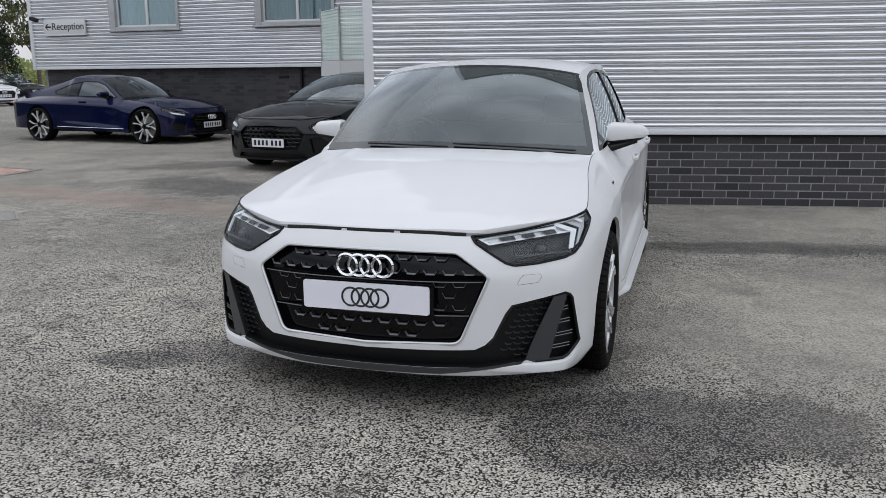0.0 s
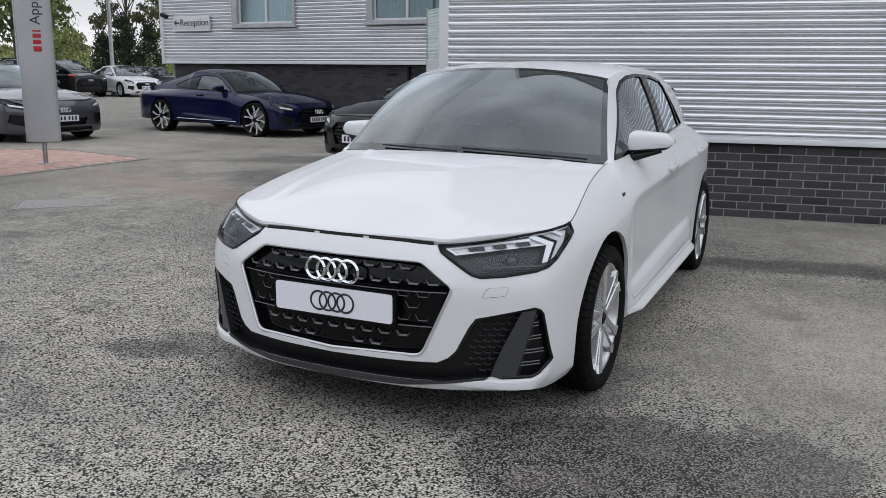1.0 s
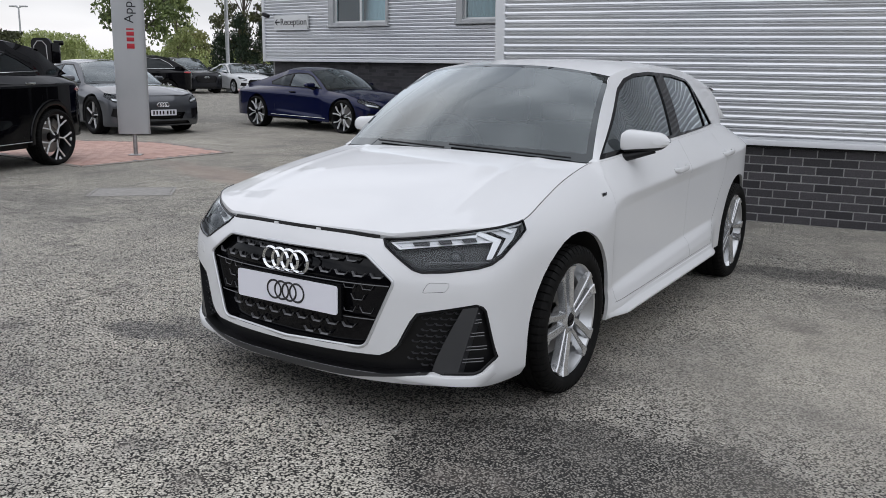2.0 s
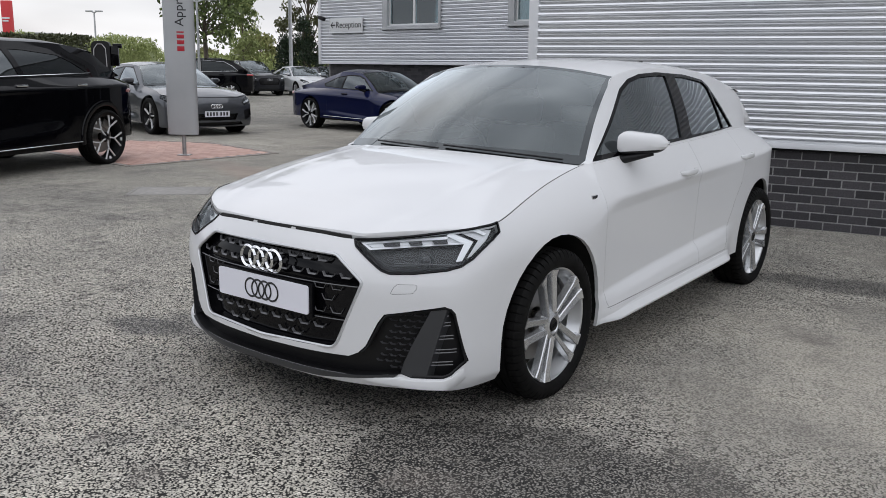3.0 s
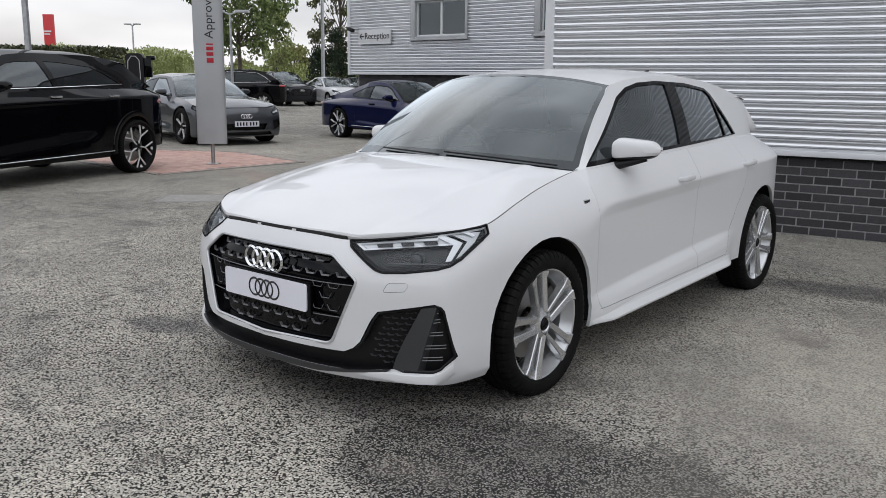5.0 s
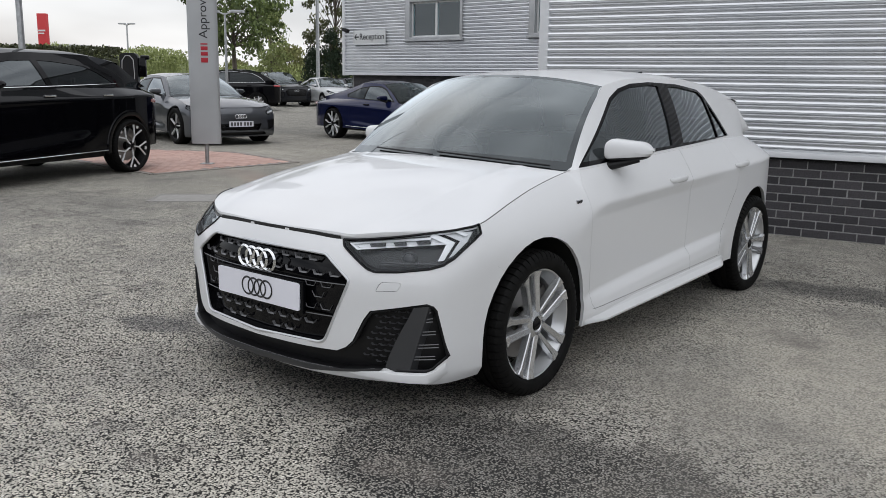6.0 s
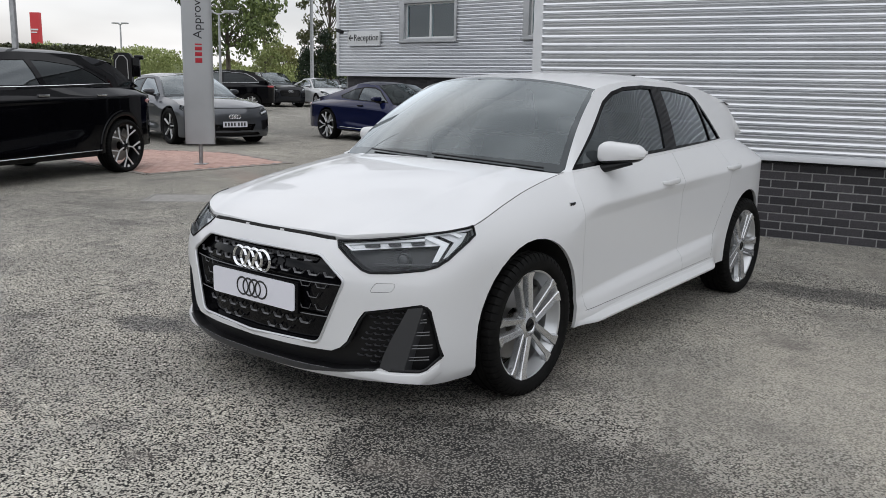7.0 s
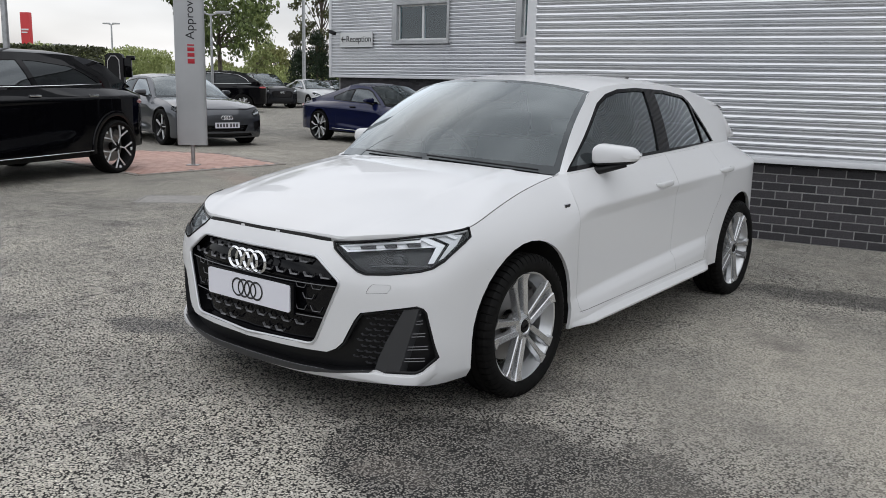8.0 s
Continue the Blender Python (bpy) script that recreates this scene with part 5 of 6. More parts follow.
    box(bm, (-w * 0.90, f0 + s["arch"] + 0.03, s["clear"] + 0.06), (w * 0.90, f1 - s["arch"] - 0.03, s["clear"] + 0.2), 0.02)
    box(bm, (-w * 0.5, 0.22, s["clear"] + 0.03), (w * 0.5, L - 0.25, s["nose"] - 0.09), 0.02)
    box(bm, (-w * 0.72, 0.30, s["nose"] - 0.14), (w * 0.72, s["cowl"] + 0.02, s["nose"] - 0.05), 0.02)
    box(bm, (-w * 0.84, s["cowl"], s["clear"] + 0.1), (w * 0.84, s["cowl"] + 0.06, s["cowl_z"] - 0.04), 0.02)
    part("underbody", bm, INNER, root)
    cy, cz = s["cowl"], s["cowl_z"]
    bm = bmesh.new()
    box(bm, (-w * 0.80, cy + 0.03, cz - 0.16), (w * 0.80, cy + 0.50, cz - 0.03), 0.05)
    box(bm, (-w * 0.82, cy + 0.25, 0.3), (-w * 0.78, f1, cz - 0.02), 0.01)
    box(bm, (w * 0.78, cy + 0.25, 0.3), (w * 0.82, f1, cz - 0.02), 0.01)
    box(bm, (-w * 0.8, f1 + 0.02, 0.4), (w * 0.8, f1 + 0.08, cz - 0.01), 0.02)
    part("dashboard", bm, CABIN_GREY, root)
    top = max(z for _, z in s["roof"])
    for x in (-0.36, 0.36):
        bm = bmesh.new()
        lean = pose(x * w / 0.866, cy + 1.02, 0.36, -12, 0, 0)
        box(bm, (-0.24, -0.45, 0.0), (0.24, 0.06, 0.16), 0.05, pose(x * w / 0.866, cy + 1.02, 0.36))
        box(bm, (-0.23, -0.02, 0.1), (0.23, 0.10, 0.66 * (top / 1.40)), 0.06, lean)
        box(bm, (-0.12, 0.0, 0.67 * (top / 1.40)), (0.12, 0.09, 0.84 * (top / 1.40)), 0.04, lean)
        part("seat", bm, CABIN, root)
    bm = bmesh.new()
    box(bm, (-w * 0.74, cy + 1.55, 0.34), (w * 0.74, cy + 2.0, 0.52), 0.05)
    box(bm, (-w * 0.74, cy + 1.92, 0.5), (w * 0.74, cy + 2.06, 0.98 * (top / 1.40)), 0.05)
    for x in (-0.42, 0.42):
        box(bm, (x - 0.12, cy + 1.97, 0.98 * (top / 1.40)), (x + 0.12, cy + 2.05, 1.10 * (top / 1.40)), 0.03)
    part("rear_seat", bm, CABIN, root)
    bm = bmesh.new()
    c0 = Vector((-0.36, cy + 0.56, cz - 0.03))
    rim_pts = [c0 + Vector((0.18 * math.cos(a), -0.08 * math.sin(a), 0.17 * math.sin(a))) for a in np.linspace(0, math.tau, 32, endpoint=False)]
    tube(bm, rim_pts, 0.015, 8, closed=True)
    tube(bm, [c0 + Vector((-0.17, 0, 0)), c0 + Vector((0, -0.03, -0.02)), c0 + Vector((0.17, 0, 0))], 0.025, 8)
    tube(bm, [c0 + Vector((0, -0.02, -0.01)), c0 + Vector((0, -0.18, -0.08))], 0.03, 8)
    part("steering_wheel", bm, CABIN_GREY, root)

    add_wheels(root, s, wheel_faces)
    return root, fy, fx, screen_point


def number_plate(root, at, turn, text_bars, back=PLATE_WHITE):
    """A plate with its characters as plain bars."""
    bm = bmesh.new()
    m = pose(*at, 0, 0, turn)
    prism(bm, rounded([(-0.26, -0.0555), (0.26, -0.0555), (0.26, 0.0555), (-0.26, 0.0555)], 0.012, 3), lambda u, v, w: m @ Vector((u, -w, v)), 0.006)
    plate = part("number_plate", bm, back, root, "number plate with plain dark bars")
    for k in range(7 if text_bars else 0):
        bm = bmesh.new()
        u = -0.205 + k * 0.064 + (0.022 if k > 3 else 0)
        box(bm, (u - 0.016, -0.0085, -0.034), (u + 0.016, -0.0055, 0.034), 0.002, m)
        part("bar", bm, PLATE_INK, plate)
    return plate


# -- the white hatchback
D_HALF = [(0.0, 0.272), (0.200, 0.276), (0.425, 0.280), (0.462, 0.298), (0.490, 0.326), (0.534, 0.420), (0.556, 0.452), (0.742, 0.490), (0.760, 0.480), (0.769, 0.462), (0.793, 0.280), (0.786, 0.266), (0.757, 0.226), (0.735, 0.215), (0.640, 0.215), (0.612, 0.228), (0.560, 0.222), (0.440, 0.206), (0.0, 0.204)]
G_HALF = [(0.0, 0.655), (0.345, 0.652), (0.366, 0.642), (0.468, 0.570), (0.474, 0.554), (0.376, 0.318), (0.355, 0.303), (0.0, 0.292)]
LAMP = [(0.384, 0.72), (0.412, 0.683), (0.532, 0.611), (0.562, 0.602), (0.640, 0.606), (0.735, 0.620), (0.766, 0.633), (0.782, 0.655), (0.792, 0.690), (0.797, 0.715), (0.795, 0.80), (0.6, 0.80)]
HATCH = dict(
    bulge=0.036,
    fine=True, lamp_y=0.475, half_w=0.866, length=4.0, axles=(0.826, 3.365), cowl=1.23, clear=0.15, nose=0.71, cowl_z=0.92, belt=0.99, cowl_bow=0.15,
    tyre=0.316, rim=0.240, tyre_w=0.200, track=0.762, rear_track=0.744, hub_z=0.303, style="twin", arch=0.368,
    grille=whole(G_HALF), cell=(0.068, 0.036, 0.0035), intakes=[whole(D_HALF)], lamps=both(LAMP),
    bars=[
        ([(0.395, 0.712), (0.418, 0.697), (0.688, 0.727), (0.700, 0.742), (0.600, 0.740)], LAMP_SMOKE, 0.014),
        ([(0.440, 0.690), (0.474, 0.678), (0.752, 0.706), (0.690, 0.722)], LAMP_MID, 0.016),
        ([(0.425, 0.694), (0.467, 0.673), (0.758, 0.703), (0.756, 0.709), (0.469, 0.679), (0.440, 0.692)], LIGHT_BAR, 0.006),
        ([(0.425, 0.694), (0.436, 0.691), (0.692, 0.718), (0.690, 0.726)], LIGHT_BAR, 0.006),
        ([(0.500, 0.6945), (0.512, 0.6845), (0.560, 0.6890), (0.552, 0.7000)], LAMP_INNER, 0.012),
        ([(0.580, 0.7030), (0.594, 0.6925), (0.628, 0.6960), (0.618, 0.7070)], LAMP_INNER, 0.012),
        ([(0.650, 0.7100), (0.664, 0.6995), (0.700, 0.7030), (0.690, 0.7130)], LAMP_INNER, 0.012),
        ([(0.684, 0.728), (0.746, 0.703), (0.748, 0.645), (0.762, 0.647), (0.764, 0.708), (0.688, 0.738)], LIGHT_BAR, 0.006),
        ([(0.706, 0.742), (0.772, 0.712), (0.770, 0.654), (0.777, 0.662), (0.787, 0.708), (0.782, 0.742)], LAMP_MID, 0.008),
        ([(0.742, 0.746), (0.776, 0.728), (0.779, 0.733), (0.752, 0.750)], LIGHT_BAR, 0.005),
    ],
    panels=[
        ("front_door", [(1.292, 0.922), (1.262, 0.86), (1.246, 0.74), (1.243, 0.55), (1.258, 0.31), (1.285, 0.276), (2.315, 0.298), (2.330, 0.40), (2.345, 0.70), (2.350, 0.964)]),
        ("rear_door", [(2.350, 0.964), (2.345, 0.70), (2.330, 0.40), (2.315, 0.298), (2.665, 0.306), (2.72, 0.33), (2.90, 0.60), (2.99, 0.70), (3.02, 0.80), (3.03, 0.984), (2.7, 0.975)]),
    ],
    caps=[rounded(p, 0.012, 2) for p in both([(0.572, 0.528), (0.652, 0.535), (0.660, 0.568), (0.590, 0.566)])],
    lips=[(whole([(0.0, 0.203), (0.400, 0.205), (0.560, 0.2215), (0.600, 0.2265), (0.590, 0.216), (0.440, 0.196), (0.30, 0.180), (0.0, 0.174)]), FIN_GREY)],
    screen=((0.712, 1.262, 0.916, 1.100, 0.940), (0.558, 1.790, 1.300, 1.700, 1.352)),
    rail=[(2.15, 0.570, 1.345), (2.6, 0.568, 1.348), (3.0, 0.552, 1.322), (3.45, 0.525, 1.262), (3.62, 0.535, 1.215), (3.80, 0.60, 1.02)],
    roof=[(2.1, 1.385), (2.5, 1.394), (3.0, 1.378), (3.60, 1.318)],
    dlo=[(1.300, 0.930), (1.55, 1.085), (1.80, 1.243), (1.91, 1.290), (2.04, 1.316), (2.25, 1.326), (2.60, 1.316), (2.90, 1.286), (2.965, 1.255), (3.19, 1.006), (2.60, 0.985), (1.9, 0.960)],
    windows=[
        ("front_window", SIDE_GLASS, [(1.345, 0.952), (1.56, 1.075), (1.81, 1.230), (1.92, 1.275), (2.05, 1.300), (2.25, 1.310), (2.345, 1.306), (2.282, 0.988), (1.9, 0.976)]),
        ("rear_window", SIDE_GLASS, [(2.468, 1.302), (2.60, 1.300), (2.89, 1.272), (2.945, 1.240), (2.982, 1.006), (2.43, 0.993)]),
        ("quarter_window", SIDE_GLASS, [(2.972, 1.215), (3.165, 1.008), (3.000, 1.006)]),
    ],
    mirror=(0.948, 1.575, 1.000), spoiler=True,
)
white_car, wfy, wfx, wscreen = build_car("hatchback_car", HATCH, Matrix.Identity(4), WHITE, "white five-door hatchback parked on worn tarmac beside a clad hall", (ALLOY, BARREL))


# ---- other parked cars ----
def car_spec(length, half_w, axles, cowl, nose, cowl_z, belt, tyre, rim, top, style, kind, clear=0.15, tail=0.0, slope=0.66):
    """Proportions for a car of the same build; top: the roof's height; kind: coupe, saloon or suv."""
    f0, f1 = axles
    sy = {"coupe": (0.98, 0.62, 0.40), "saloon": (0.98, 0.80, 0.45), "suv": (0.98, 0.95, 0.42)}[kind]
    tx = half_w * 0.62
    screen = ((half_w * 0.82, cowl + 0.03, cowl_z, cowl - 0.12, cowl_z + 0.03), (tx, cowl + 0.72, top - 0.09, cowl + 0.62, top - 0.04))
    y_mid = cowl + 1.25
    y_back = {"coupe": f1 - 0.62, "saloon": f1 - 0.25, "suv": f1 + 0.05}[kind] + tail
    y_tail = {"coupe": f1 + 0.62, "saloon": f1 + 0.60, "suv": f1 + 0.66}[kind] + tail
    drop = {"coupe": 0.04, "saloon": 0.09, "suv": 0.09}[kind]
    rail = [(y_mid, tx + 0.012, top - 0.055), ((y_mid + y_back) / 2, tx + 0.01, top - 0.06), (y_back, tx - 0.02, top - 0.055 - drop), (y_back + (y_tail - y_back) * 0.52, tx + 0.02, belt + (top - 0.055 - drop - belt) * slope), (y_tail, half_w * 0.72, belt + 0.03)]
    roof = [(y_mid - 0.1, top - 0.002), ((y_mid + y_back) / 2, top), (y_back, top - drop + 0.01)]
    ya, yb, yc = screen[0][1] + 0.10, screen[1][1] + 0.12, y_back + (y_tail - y_back) * (0.36 if kind != "suv" else 0.25)
    zt = top - 0.095
    dlo = [(ya, cowl_z + 0.015), (yb - 0.25, zt - 0.13), (yb + 0.02, zt - 0.01), (y_mid, zt + 0.002), (y_back - 0.25, zt - 0.02 - drop * 0.4), (yc - 0.1, zt - 0.12 - drop), (yc + 0.12, belt + 0.03), (y_mid, belt + 0.0)]
    inner = shrunk(dlo, 0.022)
    yp = y_mid + {"coupe": 0.28, "saloon": 0.02, "suv": -0.12}[kind]
    fw = [p for p in inner if p[0] < yp - 0.03]
    fw = inner[:3] + [(yp - 0.03, zt - 0.02), (yp - 0.04, belt + 0.018)]
    rw = [(yp + 0.05, zt - 0.022)] + inner[4:7] + [(yp + 0.04, belt + 0.02)]
    d1, d2 = 0.02, nose - 0.71
    g = whole([(0.0, nose - 0.075), (half_w * 0.44, nose - 0.085), (half_w * 0.56, nose - 0.17), (half_w * 0.47, nose - 0.39), (0.0, nose - 0.40)])
    lamp = [(half_w * 0.62, nose - 0.085), (half_w * 0.66, nose - 0.135), (half_w * 0.86, nose - 0.10), (half_w * 0.935, nose - 0.01), (half_w * 0.91, nose + 0.06), (half_w * 0.7, nose - 0.03)]
    bar = [(half_w * 0.67, nose - 0.085), (half_w * 0.68, nose - 0.11), (half_w * 0.87, nose - 0.075), (half_w * 0.88, nose - 0.04)]
    duct = [(half_w * 0.64, nose - 0.24), (half_w * 0.88, nose - 0.22), (half_w * 0.91, nose - 0.36), (half_w * 0.68, nose - 0.43)]
    low = whole([(0.0, clear + 0.11), (half_w * 0.55, clear + 0.11), (half_w * 0.62, clear + 0.05), (0.0, clear + 0.04)])
    doors = [("door", [(cowl + 0.05, cowl_z - 0.01), (cowl + 0.02, 0.6), (cowl + 0.05, clear + 0.14), (yp, clear + 0.16), (yp + 0.03, 0.6), (yp + 0.04, belt - 0.02)])]
    if kind != "coupe":
        doors.append(("door", [(yp + 0.04, belt - 0.02), (yp + 0.03, 0.6), (yp, clear + 0.16), (f1 - 0.62, clear + 0.17), (f1 - 0.42, 0.72), (f1 - 0.22, 0.85), (f1 - 0.2, belt - 0.02)]))
    return dict(
        length=length, half_w=half_w, axles=axles, cowl=cowl, clear=clear, nose=nose, cowl_z=cowl_z, belt=belt, cowl_bow=0.16,
        tyre=tyre, rim=rim, tyre_w=0.25, track=half_w - 0.125, style=style, arch=tyre + 0.052,
        grille=g, cell=(0.09, 0.05, 0.009), intakes=both(duct) + [low], lamps=both(lamp), bars=[(bar, LIGHT_BAR, 0.005)], panels=doors,
        screen=screen, rail=rail, roof=roof, dlo=dlo, windows=[("front_window", SIDE_GLASS, fw), ("rear_window", DARK_GLASS, rw)],
        mirror=(half_w + 0.085, cowl + (0.22 if kind == "suv" else 0.40), cowl_z + 0.10), edge=GLOSS_BLACK, spoiler=(kind == "suv"), rear_glass=DARK_GLASS,
    )


def finish_car(root, spec, fy, fx, plate=True, logo=CHROME, tail=True, rear_plate=False):
    """Plate, badge, tail lamps and handles."""
    nose = spec["nose"]
    zp = nose - 0.30
    if plate:
        number_plate(root, (0, fy(0, zp) - 0.006, zp), 0, True)
    if logo:
        bm = bmesh.new()
        zl = nose - 0.155
        y0 = fy(0, zl) - 0.006
        rings_logo(bm, 0.038, 0.006, 0.052, lambda u, v, w: Vector((u, y0 - w, zl + v)))
        part("badge", bm, logo, root, "linked chrome rings")
    if tail:
        for side in (1, -1):
            bm = bmesh.new()
            y1 = spec["length"]
            zt, back = spec["belt"] - spec.get("lamp_drop", 0.12), 0.08 if "lamp_drop" in spec else 0.0
            tube(bm, [(side * (fx(y1 - d - back, zt) - 0.028), y1 - d - back, zt) for d in (0.10, 0.16, 0.24, 0.34)], [0.035, 0.042, 0.042, 0.030], 10)
            part("tail_lamp", bm, RED_LENS, root, "red tail lamp")
    if spec.get("sill"):
        f0, f1 = spec["axles"]
        for side in (1, -1):
            bm = bmesh.new()
            tube(bm, [(side * (fx(y, spec["clear"] + 0.13) + 0.002), y, spec["clear"] + 0.13 + 0.02 * t) for t, y in ((t, f0 + 0.5 + (f1 - f0 - 1.0) * t) for t in np.linspace(0, 1, 12))], 0.006, 6)
            part("sill_trim", bm, CHROME, root, "bright chrome sill strip")
            for yc in (f0, f1) if spec["sill"] is True else ():
                bm = bmesh.new()
                r, zc = spec["arch"], spec["tyre"] - 0.004
                rows = []
                for a in np.linspace(-0.15, math.pi + 0.15, 30):
                    c, q = math.cos(a), math.sin(a)
                    x = fx(yc + (r + 0.03) * c, zc + (r + 0.03) * max(q, 0))
                    rows.append([(side * (x + o), yc + (r + d) * c, zc + (r + d) * q) for d, o in ((-0.004, -0.03), (-0.002, 0.012), (0.012, 0.020), (0.065, 0.016), (0.075, -0.006))])
                grid(bm, rows)
                part("wheel_arch_trim", bm, GLOSS_BLACK, root)
    f0, f1 = spec["axles"]
    ys = list(spec["handles"]) if "handles" in spec else [spec["cowl"] + 0.98] + ([f1 - 0.32] if len(spec["panels"]) > 1 else [])
    for y in ys:
        z = spec["belt"] - 0.10
        x = fx(y, z)
        for side in (1, -1):
            bm = bmesh.new()
            box(bm, (side * (x - 0.01), y - 0.09, z - 0.012), (side * (x + 0.03), y + 0.09, z + 0.014), 0.01)
            part("door_handle", bm, spec.get("handle", GLOSS_BLACK), root)


COUPE = car_spec(4.70, 0.925, (0.89, 3.655), 1.50, 0.70, 0.895, 0.95, 0.335, 0.262, 1.325, "slim", "coupe")
GT = car_spec(4.99, 0.98, (0.95, 3.85), 1.52, 0.72, 0.92, 0.975, 0.355, 0.265, 1.40, "blade", "saloon")
COUPE_BLUE = car_spec(4.70, 0.925, (0.89, 3.63), 1.46, 0.645, 0.835, 0.885, 0.335, 0.285, 1.305, "slim", "coupe", slope=0.50)
COUPE_BLUE["dlo"] = [(1.60, 0.862), (1.80, 0.985), (2.02, 1.120), (2.22, 1.178), (2.50, 1.190), (2.96, 1.130), (3.36, 0.990), (3.28, 0.925), (2.65, 0.892)]
COUPE_BLUE["windows"] = [
    ("front_window", SIDE_GLASS, [(1.66, 0.882), (1.82, 0.975), (2.03, 1.103), (2.23, 1.160), (2.50, 1.172), (2.60, 1.166), (2.62, 0.908)]),
    ("rear_window", DARK_GLASS, [(2.64, 1.162), (2.95, 1.114), (3.32, 0.985), (3.26, 0.942), (2.66, 0.910)]),
]
COUPE_BLUE["sill"] = "slim"
SUV = car_spec(4.88, 0.995, (0.95, 3.84), 1.27, 0.93, 1.10, 1.16, 0.368, 0.302, 1.64, "edge", "suv", 0.19, tail=0.10, slope=0.48)
SUV["dlo"] = [(1.42, 1.150), (1.62, 1.305), (1.80, 1.420), (1.95, 1.474), (2.10, 1.497), (2.45, 1.508), (2.75, 1.500), (3.30, 1.448), (3.54, 1.360), (3.82, 1.208), (2.50, 1.172)]
SUV["windows"] = [
    ("front_window", SIDE_GLASS, [(1.50, 1.176), (1.64, 1.290), (1.82, 1.402), (1.97, 1.455), (2.11, 1.477), (2.42, 1.488), (2.52, 1.190)]),
    ("rear_window", DARK_GLASS, [(2.52, 1.488), (2.75, 1.482), (3.28, 1.432), (3.50, 1.350), (3.76, 1.218), (2.61, 1.192)]),
]
SUV["rail"][-2] = (*SUV["rail"][-2][:1], 0.605, SUV["rail"][-2][2])
SUV["rail"][-1] = (SUV["rail"][-1][0], 0.60, 1.168)
SUV["mirror"] = (1.08, 1.62, 1.20)
SUV["handles"] = (2.45, 3.44)
SUV["lamp_drop"] = 0.19
SUV["handle"] = CHROME
SUV["taper"] = 0.10
SUV["trim"] = "belt"
SUV["sill"] = True
SUV_B = car_spec(4.70, 0.95, (0.90, 3.72), 1.48, 0.90, 1.06, 1.12, 0.365, 0.255, 1.65, "wye", "suv", 0.2)
SUV_B["trim"] = "loop"
GT["grille"] = whole([(0.0, 0.42), (0.47, 0.42), (0.40, 0.30), (0.0, 0.295)])
SALOON = car_spec(4.46, 0.90, (0.87, 3.50), 1.42, 0.74, 0.92, 0.98, 0.325, 0.235, 1.41, "twin", "saloon")

for cname, spec, at, mat, text, faces, opts in (
    ("coupe_car", COUPE_BLUE, pose(-7.99, 11.88, 0, 0, 0, 83.2), BLUE, "deep blue two-door coupe parked beside the reception block", (ALLOY_CUT, ALLOY_DARK), {}),
    ("coupe_car", COUPE, pose(-4.35, 7.35, 0, 0, 0, -8.6), GREY_PAINT, "dark grey coupe parked nose out before the brick wall", (ALLOY_DARK, ALLOY_DARK), dict(logo=GLOSS_BLACK)),
    ("saloon_car", GT, pose(-11.15, 8.45, 0, 0, 0, 79), SILVER_PAINT, "grey low saloon parked behind the brick island", (ALLOY_CUT, ALLOY_DARK), {}),
    ("suv_car", SUV, pose(-7.79, 0.35, 0, 0, 0, 19.3), BLACK_PAINT, "gloss black sport utility car parked by the brick island", (ALLOY_CUT, ALLOY_DARK), {}),
    ("suv_car", SUV_B, pose(-28.28, 17.71, 0, 0, 0, -39.3), BLACK_PAINT, "black sport utility car in the far row", (ALLOY_CUT, ALLOY_DARK), {}),
    ("suv_car", SUV_B, pose(-28.75, 25.15, 0, 0, 0, 72.5), GREY_PAINT, "dark sport utility car in the far row", (ALLOY_DARK, ALLOY_DARK), dict(plate=False)),
    ("saloon_car", SALOON, pose(-27.3, 27.0, 0, 0, 0, 72.5), FAR_WHITE, "white saloon in the far row", (ALLOY, ALLOY), {}),
    ("saloon_car", SALOON, pose(-28.45, 30.0, 0, 0, 0, 72.5), GREY_PAINT, "dark saloon in the far row", (ALLOY, ALLOY), {}),
):
    root, cfy, cfx, _ = build_car(cname, spec, at, mat, text, faces)
    finish_car(root, spec, cfy, cfx, **opts)


# ---- island, pylon sign and street furniture ----
ISLE = [(-7.69, 4.30), (-7.72, 6.93), (-9.9, 7.35), (-12.6, 5.9), (-11.9, 4.6)]
isle = empty("pavement_island", Matrix.Identity(4), "red block paving island edged with flush concrete kerbs", "paving", kind="structure")
bm = bmesh.new()
prism(bm, ISLE, lambda u, v, w: Vector((u, v, 0.001 + w)), 0.003)
part("paving_bed", bm, MORTAR, isle, smooth=0)
for (a, b), (c, d) in zip(ISLE, ISLE[1:] + ISLE[:1]):
    p, q = Vector((a, b, 0)), Vector((c, d, 0))
    run = q - p
    ang = math.degrees(math.atan2(run.y, run.x))
    k = max(1, round(run.length / 0.9))
    for i in range(k):
        bm = bmesh.new()
        box(bm, (0.004, -0.03, 0.0), (run.length / k - 0.004, 0.06, 0.011), 0.004)
        ob = part("kerb", bm, KERB, isle)
        ob.matrix_basis = pose(*(p + run * i / k), 0, 0, ang)
pav = brick_mesh(0.2, 0.1, 0.05)
pav.materials.append(PAVER)
far, count = bmesh.new(), 0
inner_isle = shrunk(ISLE, 0.10)
